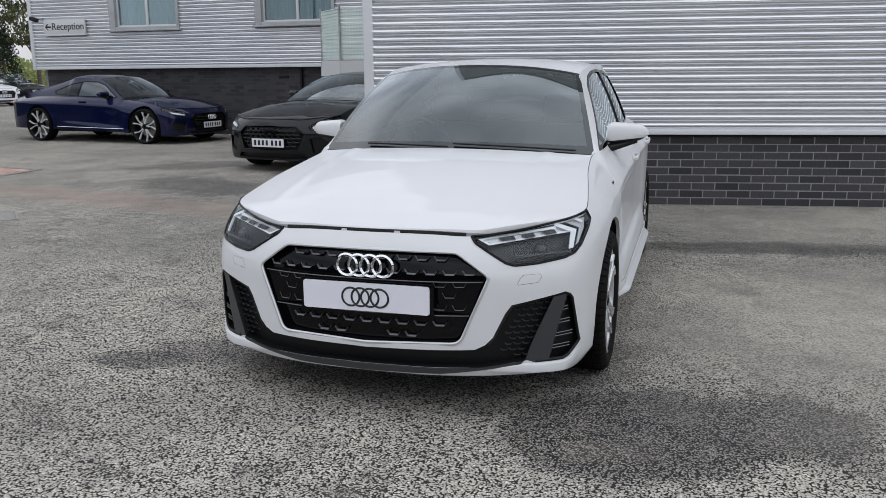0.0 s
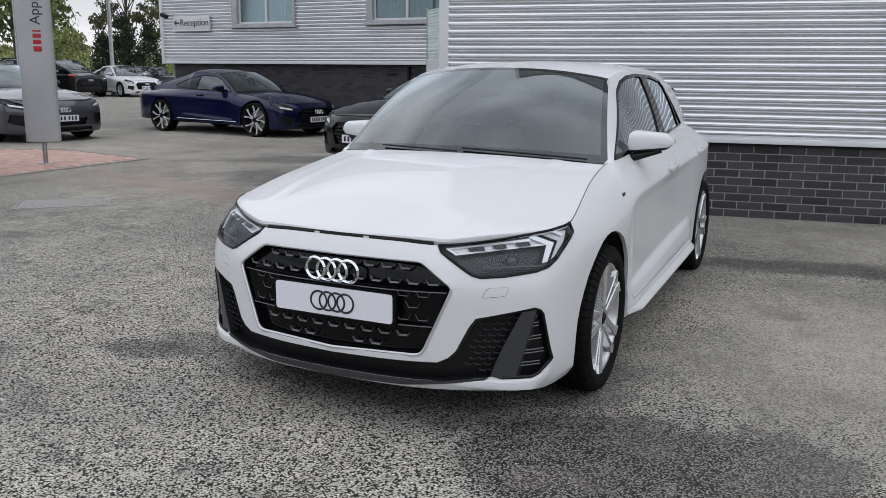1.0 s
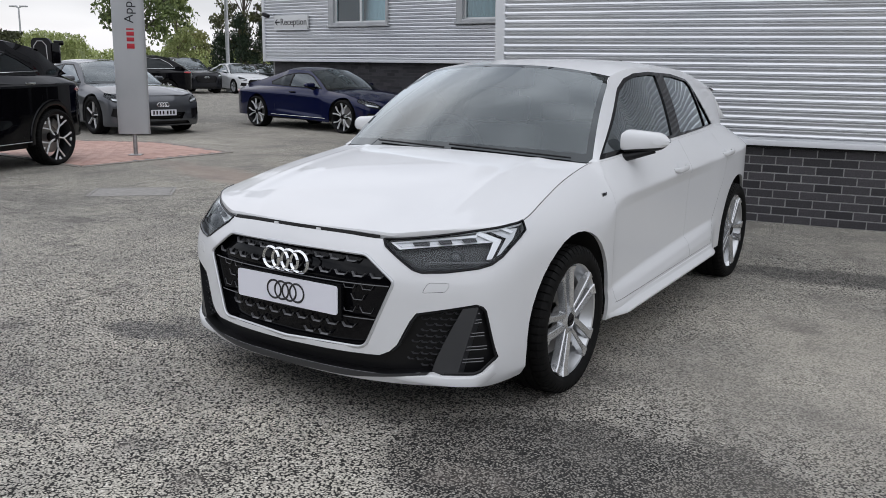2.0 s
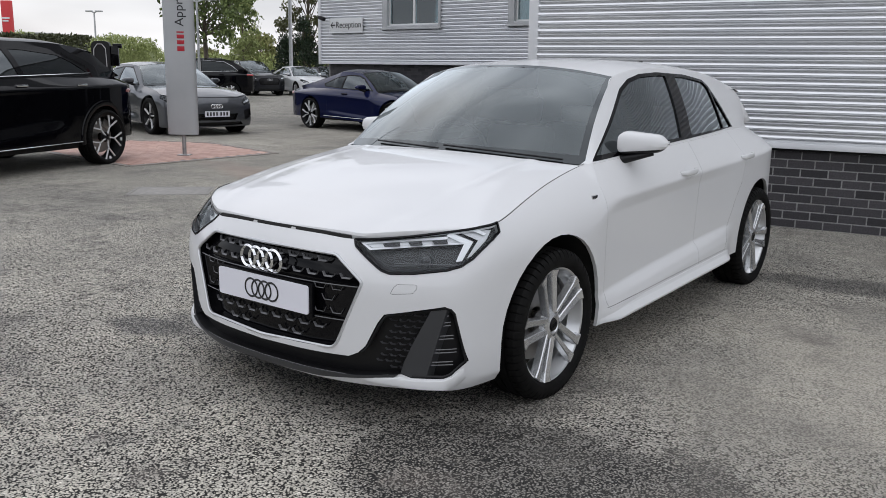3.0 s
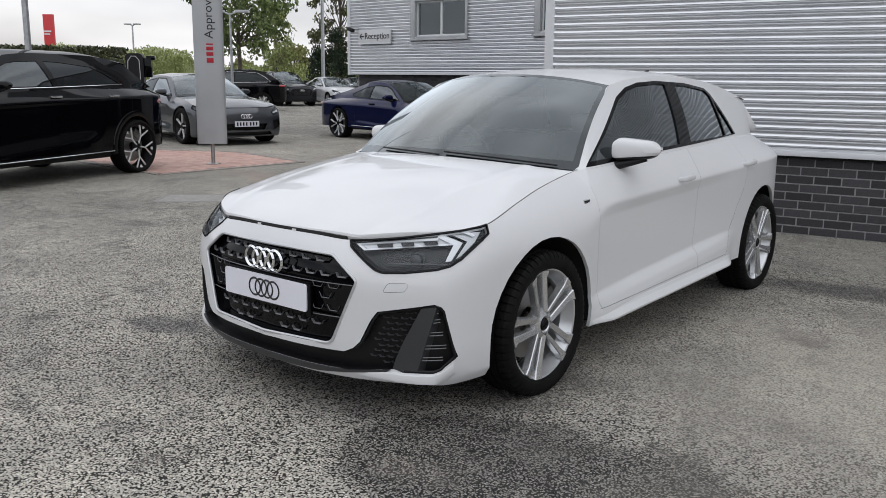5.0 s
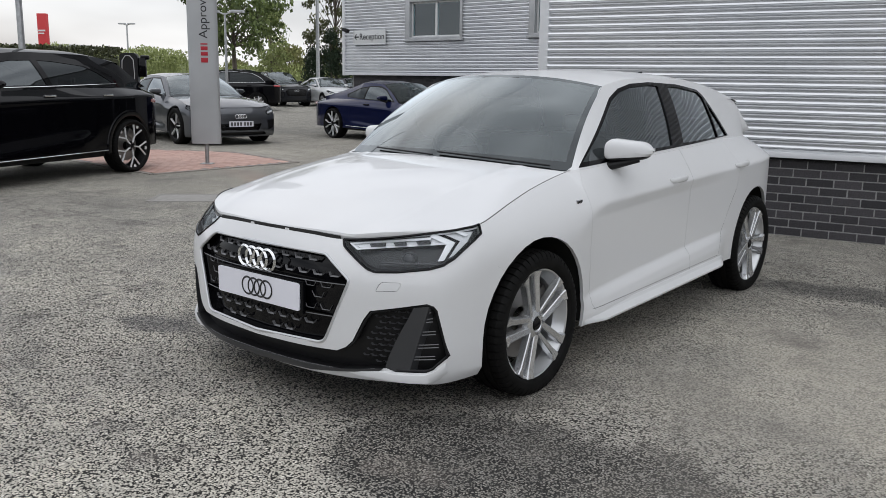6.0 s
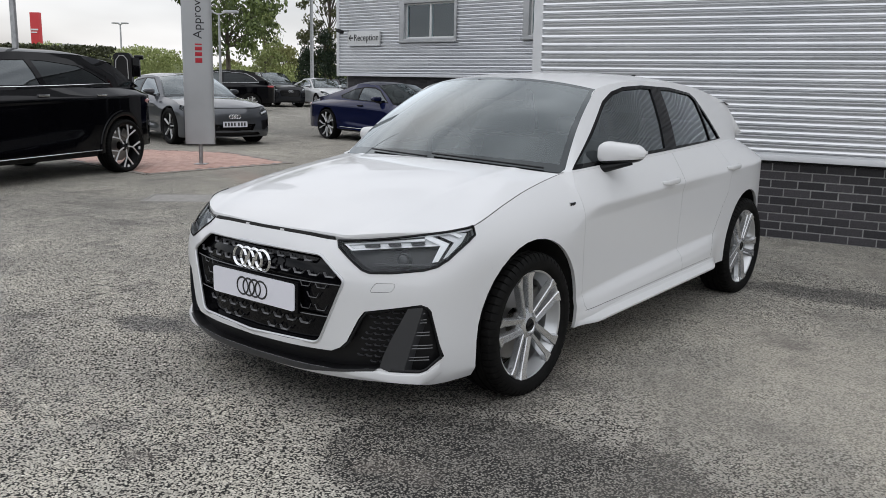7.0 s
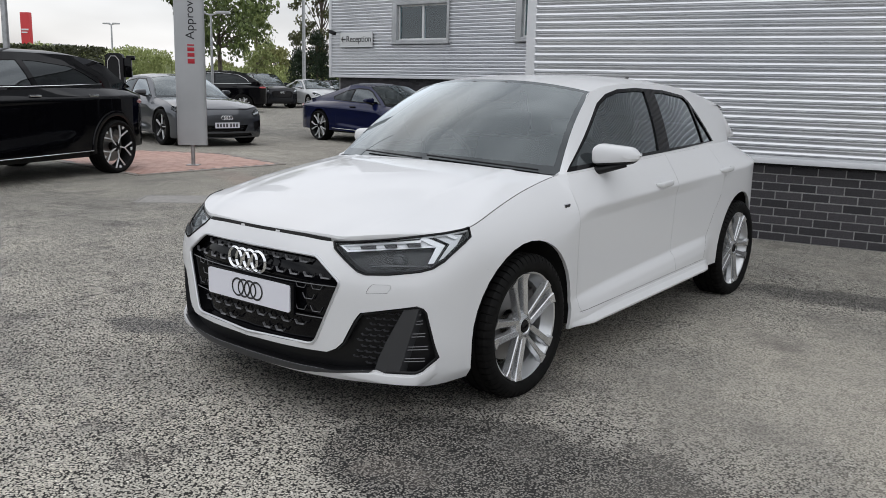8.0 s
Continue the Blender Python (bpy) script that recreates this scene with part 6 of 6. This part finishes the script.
for i in range(-10, 60):
    for j in range(-10, 110):
        u, v = -12.8 + i * 0.2 + (0.1 if j % 2 else 0), 2.1 + j * 0.1
        if inside(inner_isle, u + 0.1, v + 0.05):
            if u > -8.75 and v > 3.9 and count < 300:
                ob = bpy.data.objects.new("paver", pav)
                scene.collection.objects.link(ob)
                ob.parent = isle
                ob.matrix_basis = pose(u, v, 0.0100, -90, 0, 0) @ Matrix.Diagonal((0.98, 1, 0.97, 1))
                count += 1
            else:
                box(far, (u + 0.003, v + 0.003, 0.0), (u + 0.197, v + 0.097, 0.0090))
tagged(part("pavers", far, PAVER, isle, smooth=0), "joined red pavers", kind="stuff")

pylon = empty("pylon_sign", pose(-8.38, 5.68, 0.010, 0, 0, 38), "tall grey curved pylon sign on a steel pole", "sign")
bm = bmesh.new()
rows = []
for t in np.linspace(0, math.tau, 40, endpoint=False):
    c, s = math.cos(t), math.sin(t)
    rows.append((0.225 * math.copysign(abs(c) ** 0.55, c), 0.075 * math.copysign(abs(s) ** 0.75, s)))
grid(bm, [[Vector((x, y, z)) for x, y in rows] for z in (0.31, 0.32, 2.0, 5.0)], wrap=True)
bm.faces.new(bm.verts[:40])
bm.faces.new(bm.verts[-40:])
part("sign_panel", bm, SIGN_GREY, pylon)
bm = bmesh.new()
tube(bm, [(0, 0, 0.0), (0, 0, 0.36)], 0.03, 14)
part("pole", bm, STEEL, pylon)
bm = bmesh.new()
box(bm, (-0.09, -0.09, 0.0), (0.09, 0.09, 0.012), 0.003)
part("base_plate", bm, STEEL, pylon)
bm = bmesh.new()
for z0, w0 in ((1.52, 0.07), (1.62, 0.055), (1.70, 0.055), (1.78, 0.02)):
    box(bm, (-0.015, -0.078, z0), (0.09, -0.072, z0 + w0), 0.002)
part("brand_bars", bm, SIGN_RED, pylon, "red bars in place of a name")
ob = words("lettering", "Approved", 0.182, INK, pylon, Matrix.Identity(4))
ob.matrix_basis = pose(0.035, -0.074, 1.87) @ pose(0, 0, 0, 0, -90, 0) @ pose(0, 0, 0, 90, 0, 0)

charger = empty("charging_post", pose(-12.2, 6.73, 0.0, 0, 0, 47), "black electric charging post with a hanging cable", "charger")
bm = bmesh.new()
prism(bm, rounded([(-0.16, 0.0), (0.16, 0.0), (0.16, 1.74), (-0.16, 1.74)], 0.10, 6), lambda u, v, w: Vector((u, -0.09 + w, v)), 0.18)
part("post_body", bm, TRIM_BLACK, charger)
bm = bmesh.new()
box(bm, (0.14, -0.05, 1.30), (0.30, 0.05, 1.66), 0.02)
box(bm, (0.20, -0.04, 1.62), (0.36, 0.04, 1.70), 0.015)
part("holster", bm, GLOSS_BLACK, charger)
bm = bmesh.new()
loop = [(-0.115, 0.95), (-0.125, 1.35), (-0.11, 1.60), (-0.05, 1.685), (0.03, 1.685), (0.09, 1.61), (0.10, 1.35), (0.085, 0.80)]
tube(bm, [(u, -0.105, v) for u, v in loop], 0.008, 8)
part("cable", bm, SIGN_GREY, charger)


def mast(name, at, h, r, label, heads=0, arm=0.5):
    root = empty(name, at, label, "pole" if not heads else "street lamp")
    bm = bmesh.new()
    tube(bm, [(0, 0, 0), (0, 0, h * 0.5), (0, 0, h)], [r, r * 0.85, r * 0.65], 12)
    tube(bm, [(0, 0, 0), (0, 0, 0.35)], r * 1.4, 12)
    part("shaft", bm, STEEL, root)
    for k in range(heads):
        s = 1 if k else -1
        bm = bmesh.new()
        tube(bm, [(0, 0, h - 0.05), (s * arm * 0.5, 0, h + 0.02), (s * arm, 0, h + 0.03)], r * 0.5, 8)
        box(bm, (s * arm - 0.22, -0.12, h), (s * arm + 0.22, 0.12, h + 0.09), 0.03)
        part("lamp_head", bm, FRAME_GREY, root)
    return root


mast("flag_pole", pose(-11.72, 4.53, 0), 9.0, 0.055, "plain pale steel flag pole")
mast("street_lamp", pose(-30.3, 27.9, 0, 0, 0, 40), 9.5, 0.10, "grey steel street lamp beside the trees", 1)
mast("street_lamp", pose(-48.8, 28.4, 0, 0, 0, 30), 4.55, 0.07, "grey twin-headed street lamp beyond the hedge", 2, 0.32)
mast("street_lamp", pose(-21.3, 15.65, 0, 0, 0, 35), 3.4, 0.05, "slender twin-armed lamp behind the pylon", 2, 0.42)

totem = empty("red_totem", pose(-64.65, 30.7, 0, 0, 0, 30), "tall red dealership totem in the distance", "sign")
bm = bmesh.new()
box(bm, (-0.38, -0.18, 0.0), (0.38, 0.18, 5.95), 0.03)
part("totem_body", bm, TOTEM_RED, totem)
bm = bmesh.new()
box(bm, (-0.3, -0.215, 4.6), (0.3, -0.205, 4.72), 0.004)
box(bm, (-0.3, -0.215, 4.40), (0.2, -0.205, 4.5), 0.004)
part("totem_bars", bm, FAR_WHITE, totem)
shed = empty("distant_building", pose(-74.0, 36.5, 0, 0, 0, 25), "low white building in the distance", "building")
bm = bmesh.new()
box(bm, (-1.7, 0, 0), (1.7, 2, 3.9), 0.03)
part("wall", bm, FAR_WHITE, shed)
bm = bmesh.new()
box(bm, (-1.8, -0.1, 3.9), (1.8, 2.1, 4.0), 0.02)
part("roof", bm, FRAME_GREY, shed)
for x in (-0.1,):
    bm = bmesh.new()
    box(bm, (x, -0.05, 2.6), (x + 0.9, 0.02, 3.9), 0.02)
    part("window", bm, DARK_GLASS, shed)

cover = empty("manhole_cover", pose(-5.35, 3.33, 0.0, 0, 0, 45), "iron access cover set flush in the tarmac", "cover")
bm = bmesh.new()
for lo, hi in (((-0.42, -0.30, -0.03), (0.42, -0.27, 0.006)), ((-0.42, 0.27, -0.03), (0.42, 0.30, 0.006)), ((-0.42, -0.27, -0.03), (-0.39, 0.27, 0.006)), ((0.39, -0.27, -0.03), (0.42, 0.27, 0.006))):
    box(bm, lo, hi, 0.002)
part("cover_frame", bm, IRON, cover)
bm = bmesh.new()
box(bm, (-0.385, -0.265, -0.03), (0.385, 0.265, 0.005), 0.002)
part("cover_plate", bm, IRON, cover)


# ---- planting ----
def leaves(bm, rng, centre, spread, count, size, squash=1.0):
    for _ in range(count):
        while True:
            p = Vector((rng.uniform(-1, 1), rng.uniform(-1, 1), rng.uniform(-1, 1)))
            if p.length <= 1:
                break
        p = Vector(centre) + Vector((p.x * spread, p.y * spread, p.z * spread * squash))
        a = Euler((rng.uniform(0, 6.3), rng.uniform(0, 6.3), rng.uniform(0, 6.3))).to_matrix()
        s = size * rng.uniform(0.6, 1.3)
        pts = [p + a @ Vector(q) * s for q in ((-1, 0, 0), (-0.2, 0.55, 0.12), (1, 0, 0), (-0.2, -0.55, 0.12))]
        bm.faces.new([bm.verts.new(q) for q in pts])


def tree(name, at, h, crown_r, crown_z, leaf_mat, label, seed, clumps=60, per=70, size=0.085, trunk=0.14, category="tree"):
    """A tapered trunk that forks into limbs, each ending in ragged clumps of leaves."""
    rng = random.Random(seed)
    root = empty(name, at, label, category)
    bm, lf = bmesh.new(), bmesh.new()
    fork = Vector((rng.uniform(-0.1, 0.1), rng.uniform(-0.1, 0.1), crown_z))
    tube(bm, [(0, 0, 0), (0.02, 0.01, crown_z * 0.5), fork], [trunk, trunk * 0.8, trunk * 0.66], 10)
    top = Vector((fork.x, fork.y, h - crown_r * 0.3))
    tube(bm, [fork, (fork + top) / 2 + Vector((0.1, -0.05, 0)), top], [trunk * 0.6, trunk * 0.35, trunk * 0.1], 8)
    for k in range(clumps):
        a = rng.uniform(0, math.tau)
        t = rng.uniform(0.0, 1.0)
        prof = math.sin(math.pi * min(1, 0.18 + 0.80 * t)) ** 0.7
        r = crown_r * prof * math.sqrt(rng.uniform(0.12, 1.0))
        z = crown_z + (h - crown_z) * t + rng.uniform(-0.2, 0.2)
        tip = Vector((r * math.cos(a), r * math.sin(a), z))
        start = fork.lerp(top, max(0, t - 0.25))
        if k % 2 == 0:
            tube(bm, [start, start.lerp(tip, 0.5) + Vector((0, 0, 0.12)), tip], [trunk * 0.24, trunk * 0.14, trunk * 0.05], 5, caps=False)
        leaves(lf, rng, tip, crown_r * rng.uniform(0.16, 0.30), per, size, 0.75)
    part("trunk", bm, BARK, root)
    part("crown", lf, leaf_mat, root, smooth=0)
    return root


tree("broadleaf_tree", pose(-30.75, 23.1, 0), 8.2, 2.4, 2.7, LEAF_MAPLE, "broadleaf tree with an open dark green crown", 3, 110, 80, 0.11)
tree("broadleaf_tree", pose(-34.3, 28.3, 0), 4.9, 1.15, 1.9, LEAF_LIGHT, "slim young tree with light green leaves", 4, 55, 60, 0.085, 0.07)
tree("broadleaf_tree", pose(-34.4, 33.1, 0), 11.0, 1.8, 1.8, LEAF_BRONZE, "tall bronze-green tree beside the reception block", 7, 110, 70, 0.10)
tree("broadleaf_tree", pose(-31.6, 33.9, 0), 10.5, 1.9, 2.0, LEAF_BRONZE, "bronze-green tree close to the reception block", 8, 80, 70, 0.10)
tree("shrub", pose(-50.4, 43.2, 0), 3.7, 1.9, 0.5, LEAF_YELLOW, "round yellow-green shrub in the distance", 9, 70, 70, 0.12, 0.12, "shrub")
tree("shrub", pose(-54.0, 41.0, 0), 2.6, 1.7, 0.5, LEAF_YELLOW, "round yellow-green shrub in the distance", 10, 60, 60, 0.12, 0.12, "shrub")


def conifer(at, h, r, seed):
    rng = random.Random(seed)
    root = empty("conifer", at, "dense dark green conifer beside the reception block", "tree")
    bm, lf = bmesh.new(), bmesh.new()
    tube(bm, [(0, 0, 0), (0, 0, h * 0.95)], [0.1, 0.02], 8)
    for k in range(70):
        t = rng.uniform(0.05, 1)
        a = rng.uniform(0, math.tau)
        q = r * (1 - t) ** 0.8 * rng.uniform(0.5, 1.05) + 0.06
        leaves(lf, rng, (q * math.cos(a), q * math.sin(a), h * t), 0.32, 70, 0.06, 1.0)
    part("trunk", bm, BARK, root)
    part("crown", lf, LEAF_PINE, root, smooth=0)


conifer(pose(-33.6, 31.9, 0), 3.9, 1.15, 11)
conifer(pose(-32.6, 32.7, 0), 3.5, 1.05, 12)
conifer(pose(-34.4, 31.2, 0), 2.9, 0.9, 13)


def hedge(name, p, q, h, w, leaf_mat, label, seed, ragged=0.06, count=9000, size=0.07):
    rng = random.Random(seed)
    root = empty(name, Matrix.Identity(4), label, "hedge")
    bm, lf = bmesh.new(), bmesh.new()
    p, q = Vector((*p, 0)), Vector((*q, 0))
    d = (q - p).normalized()
    n = Vector((-d.y, d.x, 0))
    L = (q - p).length
    for k in range(int(L / 0.8)):
        c = p + d * (k * 0.8 + 0.4)
        tube(bm, [c, c + Vector((0, 0, h * 0.8))], [0.03, 0.012], 5)
    part("stems", bm, BARK, root)
    for _ in range(count):
        u, v, z = rng.uniform(0, L), rng.uniform(-1, 1), rng.uniform(0.05, 1)
        if rng.random() < 0.5:
            z = 1 - rng.random() ** 2 * 0.15
        else:
            v = math.copysign(1 - rng.random() ** 2 * 0.3, v)
        wob = noise.noise(Vector((u * 0.6, seed, 0))) * ragged * 3
        c = p + d * u + n * v * w + Vector((0, 0, h * z + wob * z + rng.uniform(-1, 1) * ragged))
        leaves(lf, rng, c, 0.03, 1, size)
    inner = bmesh.new()
    m4 = Matrix(((d.x, n.x, 0, p.x), (d.y, n.y, 0, p.y), (0, 0, 1, 0), (0, 0, 0, 1)))
    box(inner, (0.1, -w * 0.8, 0.05), (L - 0.1, w * 0.8, h * 0.86), 0.15, m4)
    part("leaf_mass", inner, LEAF_HEDGE if leaf_mat is LEAF_HEDGE else leaf_mat, root)
    part("leaves", lf, leaf_mat, root, smooth=0)


hedge("hedge", (-30.0, -6.0), (-23.2, 12.95), 2.16, 0.6, LEAF_HEDGE, "clipped dark green hedge behind the parked cars", 21, 0.04, 16000, 0.07)
hedge("shrub_row", (-50.0, 22.0), (-43.2, 28.8), 2.5, 1.2, LEAF_LIGHT, "loose light green shrubs in the distance", 22, 0.5, 22000, 0.075)
hedge("shrub_row", (-64.0, 30.0), (-34.0, 58.0), 1.9, 2.0, LEAF_LIGHT, "far line of trees and shrubs closing the yard", 23, 0.45, 26000, 0.12)
hedge("shrub_row", (-76.0, -20.0), (-64.0, 34.0), 2.2, 2.0, LEAF_MAPLE, "far line of shrubs beyond the hedge", 24, 0.25, 20000, 0.12)


# ---- trim of the white hatchback ----
number_plate(white_car, (0, 0.012, 0.470), 0, False)
for k in range(4):
    bm = bmesh.new()
    rings_logo(bm, 0.036, 0.0041, 0.0395, lambda u, v, w: Vector((u, 0.0045 - w * 0.3, 0.469 + v)), (k,))
    part("plate_ring", bm, PLATE_INK, white_car, "black ring printed on the plate")
    bm = bmesh.new()
    rings_logo(bm, 0.0415, 0.0064, 0.0485, lambda u, v, w: Vector((u, 0.006 + 0.2 * u * u - w, 0.594 + v)), (k,))
    part("badge_ring", bm, CHROME, white_car, "chrome badge ring")
bm = bmesh.new()
box(bm, (-0.275, 0.014, 0.404), (0.275, 0.03, 0.534), 0.004)
part("plate_holder", bm, GLOSS_BLACK, white_car)
for sgn in (1, -1):
    bm = bmesh.new()
    prism(bm, [(sgn * u, v) for u, v in ((0.604, 0.228), (0.646, 0.216), (0.684, 0.217), (0.746, 0.479), (0.701, 0.472), (0.644, 0.340), (0.620, 0.278))], lambda u, v, w: Vector((u, wfy(u, v) + 0.004 + w, v)), 0.050)
    part("intake_fin", bm, FIN_GREY, white_car, "dark grey intake fin", smooth=20)
    bm = bmesh.new()
    region = [(sgn * u, v) for u, v in ((0.505, 0.250), (0.606, 0.240), (0.700, 0.468), (0.580, 0.445))]
    for j in range(10):
        for k in range(26):
            u, v = sgn * (0.48 + (k + 0.5 * (j % 2)) * 0.031), 0.244 + j * 0.0225
            if inside(region, u, v):
                chip(bm, u, v, 0.028, 0.008, 0.0026, lambda a, b, w: Vector((a, wfy(a, b) + 0.024 + w, b)))
    tagged(part("intake_mesh", bm, FIN_GREY, white_car, "dark scaled intake mesh"), kind="stuff")
    for z in (0.262, 0.310, 0.362, 0.412, 0.448):
        a, b = 0.664 + (z - 0.208) * 0.27, 0.768 - max(0, 0.28 - z) * 0.9 - (z - 0.28) * 0.15
        for dz in (0.0, 0.012):
            bm = bmesh.new()
            tube(bm, [(sgn * u, wfy(sgn * u, z + dz) + 0.022, z + dz + 0.004 * t) for t, u in ((t, a + (b - a) * t) for t in np.linspace(0, 1, 6))], 0.0024, 5)
            part("intake_slat", bm, GRILLE_CHIP, white_car)
    bm = bmesh.new()
    edge_line = [(0.462, 0.298), (0.490, 0.326), (0.534, 0.420), (0.556, 0.452), (0.742, 0.490), (0.760, 0.480), (0.769, 0.462), (0.793, 0.280), (0.786, 0.266), (0.757, 0.226), (0.735, 0.215), (0.640, 0.215)]
    tube(bm, [(sgn * u, wfy(sgn * u, v) + 0.006, v) for u, v in shrunk(edge_line, 0.006)], 0.0055, 6)
    part("intake_frame", bm, TRIM_BLACK, white_car)
    # white corner lip under the intake
    bm = bmesh.new()
    rows = []
    for u, v, out, fall in ((0.445, 0.200, 0.002, 0.006), (0.520, 0.209, 0.010, 0.022), (0.600, 0.217, 0.014, 0.034), (0.640, 0.211, 0.015, 0.034), (0.690, 0.210, 0.015, 0.036), (0.738, 0.211, 0.014, 0.038), (0.762, 0.224, 0.011, 0.040), (0.786, 0.255, 0.005, 0.040)):
        y = wfy(sgn * u, v)
        rows.append([Vector((sgn * (u + f * 0.35), y - f + d, v + h)) for f, d, h in ((0.0, 0.006, 0.002), (out * 0.8, 0.0, 0.0), (out, 0.0, -0.004), (out * 0.9, 0.004, -fall), (0.0, 0.03, -fall - 0.004))])
    grid(bm, rows)
    part("corner_lip", bm, WHITE, white_car, "white lower bumper lip", smooth=50)
for y, z in ((2.17, 0.822), (3.055, 0.846)):
    for sgn in (1, -1):
        x = wfx(y, z)
        bm = bmesh.new()
        rows = []
        for t in np.linspace(-1, 1, 13):
            out = 0.030 * (1 - abs(t) ** 6) + 0.004
            k = 0.016 * (1 - abs(t) ** 4 * 0.5)
            rows.append([Vector((sgn * (x + out - 0.012 * (1 - math.cos(a)) * 0.5), y + t * 0.095, z + 0.004 * t + k * math.sin(a))) for a in np.linspace(0, math.tau, 12, endpoint=False)])
        grid(bm, rows, wrap=True)
        bm.faces.new(bm.verts[:12])
        bm.faces.new(bm.verts[-12:])
        part("door_handle", bm, WHITE, white_car)
        bm = bmesh.new()
        rows = []
        for r, d in ((0.040, 0.0012), (0.037, 0.0018), (0.030, 0.0005), (0.001, 0.0002)):
            rows.append([Vector((sgn * (wfx(y - 0.01 + r * math.cos(a), z - 0.002 + r * math.sin(a)) + d), y - 0.01 + r * math.cos(a), z - 0.002 + r * math.sin(a))) for a in np.linspace(0, math.tau, 24, endpoint=False)])
        grid(bm, rows, wrap=True)
        part("handle_dish", bm, WHITE, white_car)
bm = bmesh.new()
x = wfx(1.18, 0.792)
box(bm, (x - 0.004, 1.155, 0.778), (x + 0.004, 1.205, 0.800), 0.002)
part("wing_badge", bm, CHROME, white_car, "small chrome badge with dark bars")
bm = bmesh.new()
for y in (1.164, 1.178, 1.190):
    box(bm, (x + 0.003, y, 0.783), (x + 0.0055, y + 0.008, 0.795))
part("wing_badge_bars", bm, PLATE_INK, white_car, smooth=0)
# wipers and cowl
bm = bmesh.new()
rows = [[Vector((0.70 * i, 1.235 - 0.155 * (1 - i * i) + d, 0.905 + 0.022 * (1 - i * i) + h)) for i in np.linspace(-1, 1, 31)] for d, h in ((-0.02, -0.02), (0.0, 0.008), (0.05, 0.012))]
grid(bm, rows)
part("cowl", bm, TRIM_BLACK, white_car)
for i0, i1 in ((0.05, 0.88), (-0.62, 0.02)):
    bm = bmesh.new()
    pts = [wscreen(i0 + (i1 - i0) * k / 8, 0.045 - 0.030 * k / 8) + Vector((0, -0.010, 0.009)) for k in range(9)]
    tube(bm, pts, 0.0045, 6)
    part("wiper", bm, TRIM_BLACK, white_car)
bm = bmesh.new()
c = wscreen(0.0, 0.90)
box(bm, (-0.14, -0.02, -0.07), (0.14, 0.10, 0.05), 0.03, Matrix.Translation(c + Vector((0, 0.06, -0.02))))
part("mirror_housing", bm, TRIM_BLACK, white_car)
bm = bmesh.new()
tube(bm, [(0.0, 3.25, 1.352), (0.0, 3.29, 1.385), (0.0, 3.33, 1.395)], [0.02, 0.012, 0.004], 8)
part("aerial", bm, TRIM_BLACK, white_car)

for sgn in (1, -1):
    bm = bmesh.new()
    y0 = 0.084
    prism(bm, [(sgn * u, v) for u, v in ((0.092, 0.700), (0.128, 0.700), (0.120, 0.722), (0.100, 0.722))], lambda u, v, w: Vector((u, y0 - 0.006 + w, v)), 0.02)
    part("bumper_tab", bm, WHITE, white_car)
bm = bmesh.new()
box(bm, (0.06, 0.038, 0.300), (0.175, 0.06, 0.352), 0.004, pose(-0.118, 0, 0.012))
part("sensor_cover", bm, GLOSS_BLACK, white_car)

# side skirts and bumper seams
for sgn in (1, -1):
    bm = bmesh.new()
    rows = []
    for y in np.linspace(1.205, 2.86, 40):
        z0 = 0.222 + 0.030 * (y - 1.2)
        x0 = wfx(y, z0 + 0.075) - 0.004
        tip = 0.036 * ease(1.2, 1.36, y) * (1 - ease(2.70, 2.87, y)) + 0.004
        rows.append([Vector((sgn * (x0 + a * tip), y, z0 + b)) for a, b in ((0.0, 0.054), (0.22, 0.048), (0.34, 0.034), (0.40, 0.030), (0.92, 0.014), (1.0, 0.008), (0.95, -0.002), (-0.6, -0.008))])
    grid(bm, rows)
    part("side_skirt", bm, WHITE, white_car)
    bm = bmesh.new()
    tube(bm, [(sgn * (wfx(y, z) - 0.0006), y, z) for y, z in ((0.474, 0.662), (0.495, 0.632), (0.530, 0.600), (0.572, 0.574))], 0.0007, 5)
    part("bumper_seam", bm, TRIM_BLACK, white_car)
    # thin black tube drawn as the shadow line of the doors' lower shut gap
    bm = bmesh.new()
    tube(bm, [(sgn * (wfx(y, 0.222 + 0.030 * (y - 1.2) + 0.062) - 0.001), y, 0.222 + 0.030 * (y - 1.2) + 0.062) for y in np.linspace(1.262, 2.70, 110)], 0.0017, 5)
    part("door_shade_line", bm, TRIM_BLACK, white_car)


# ---- brick courses of the hall ----
brickwork(hall, 0.0, 26.0, 9, 1.7, 8.3, -0.004)
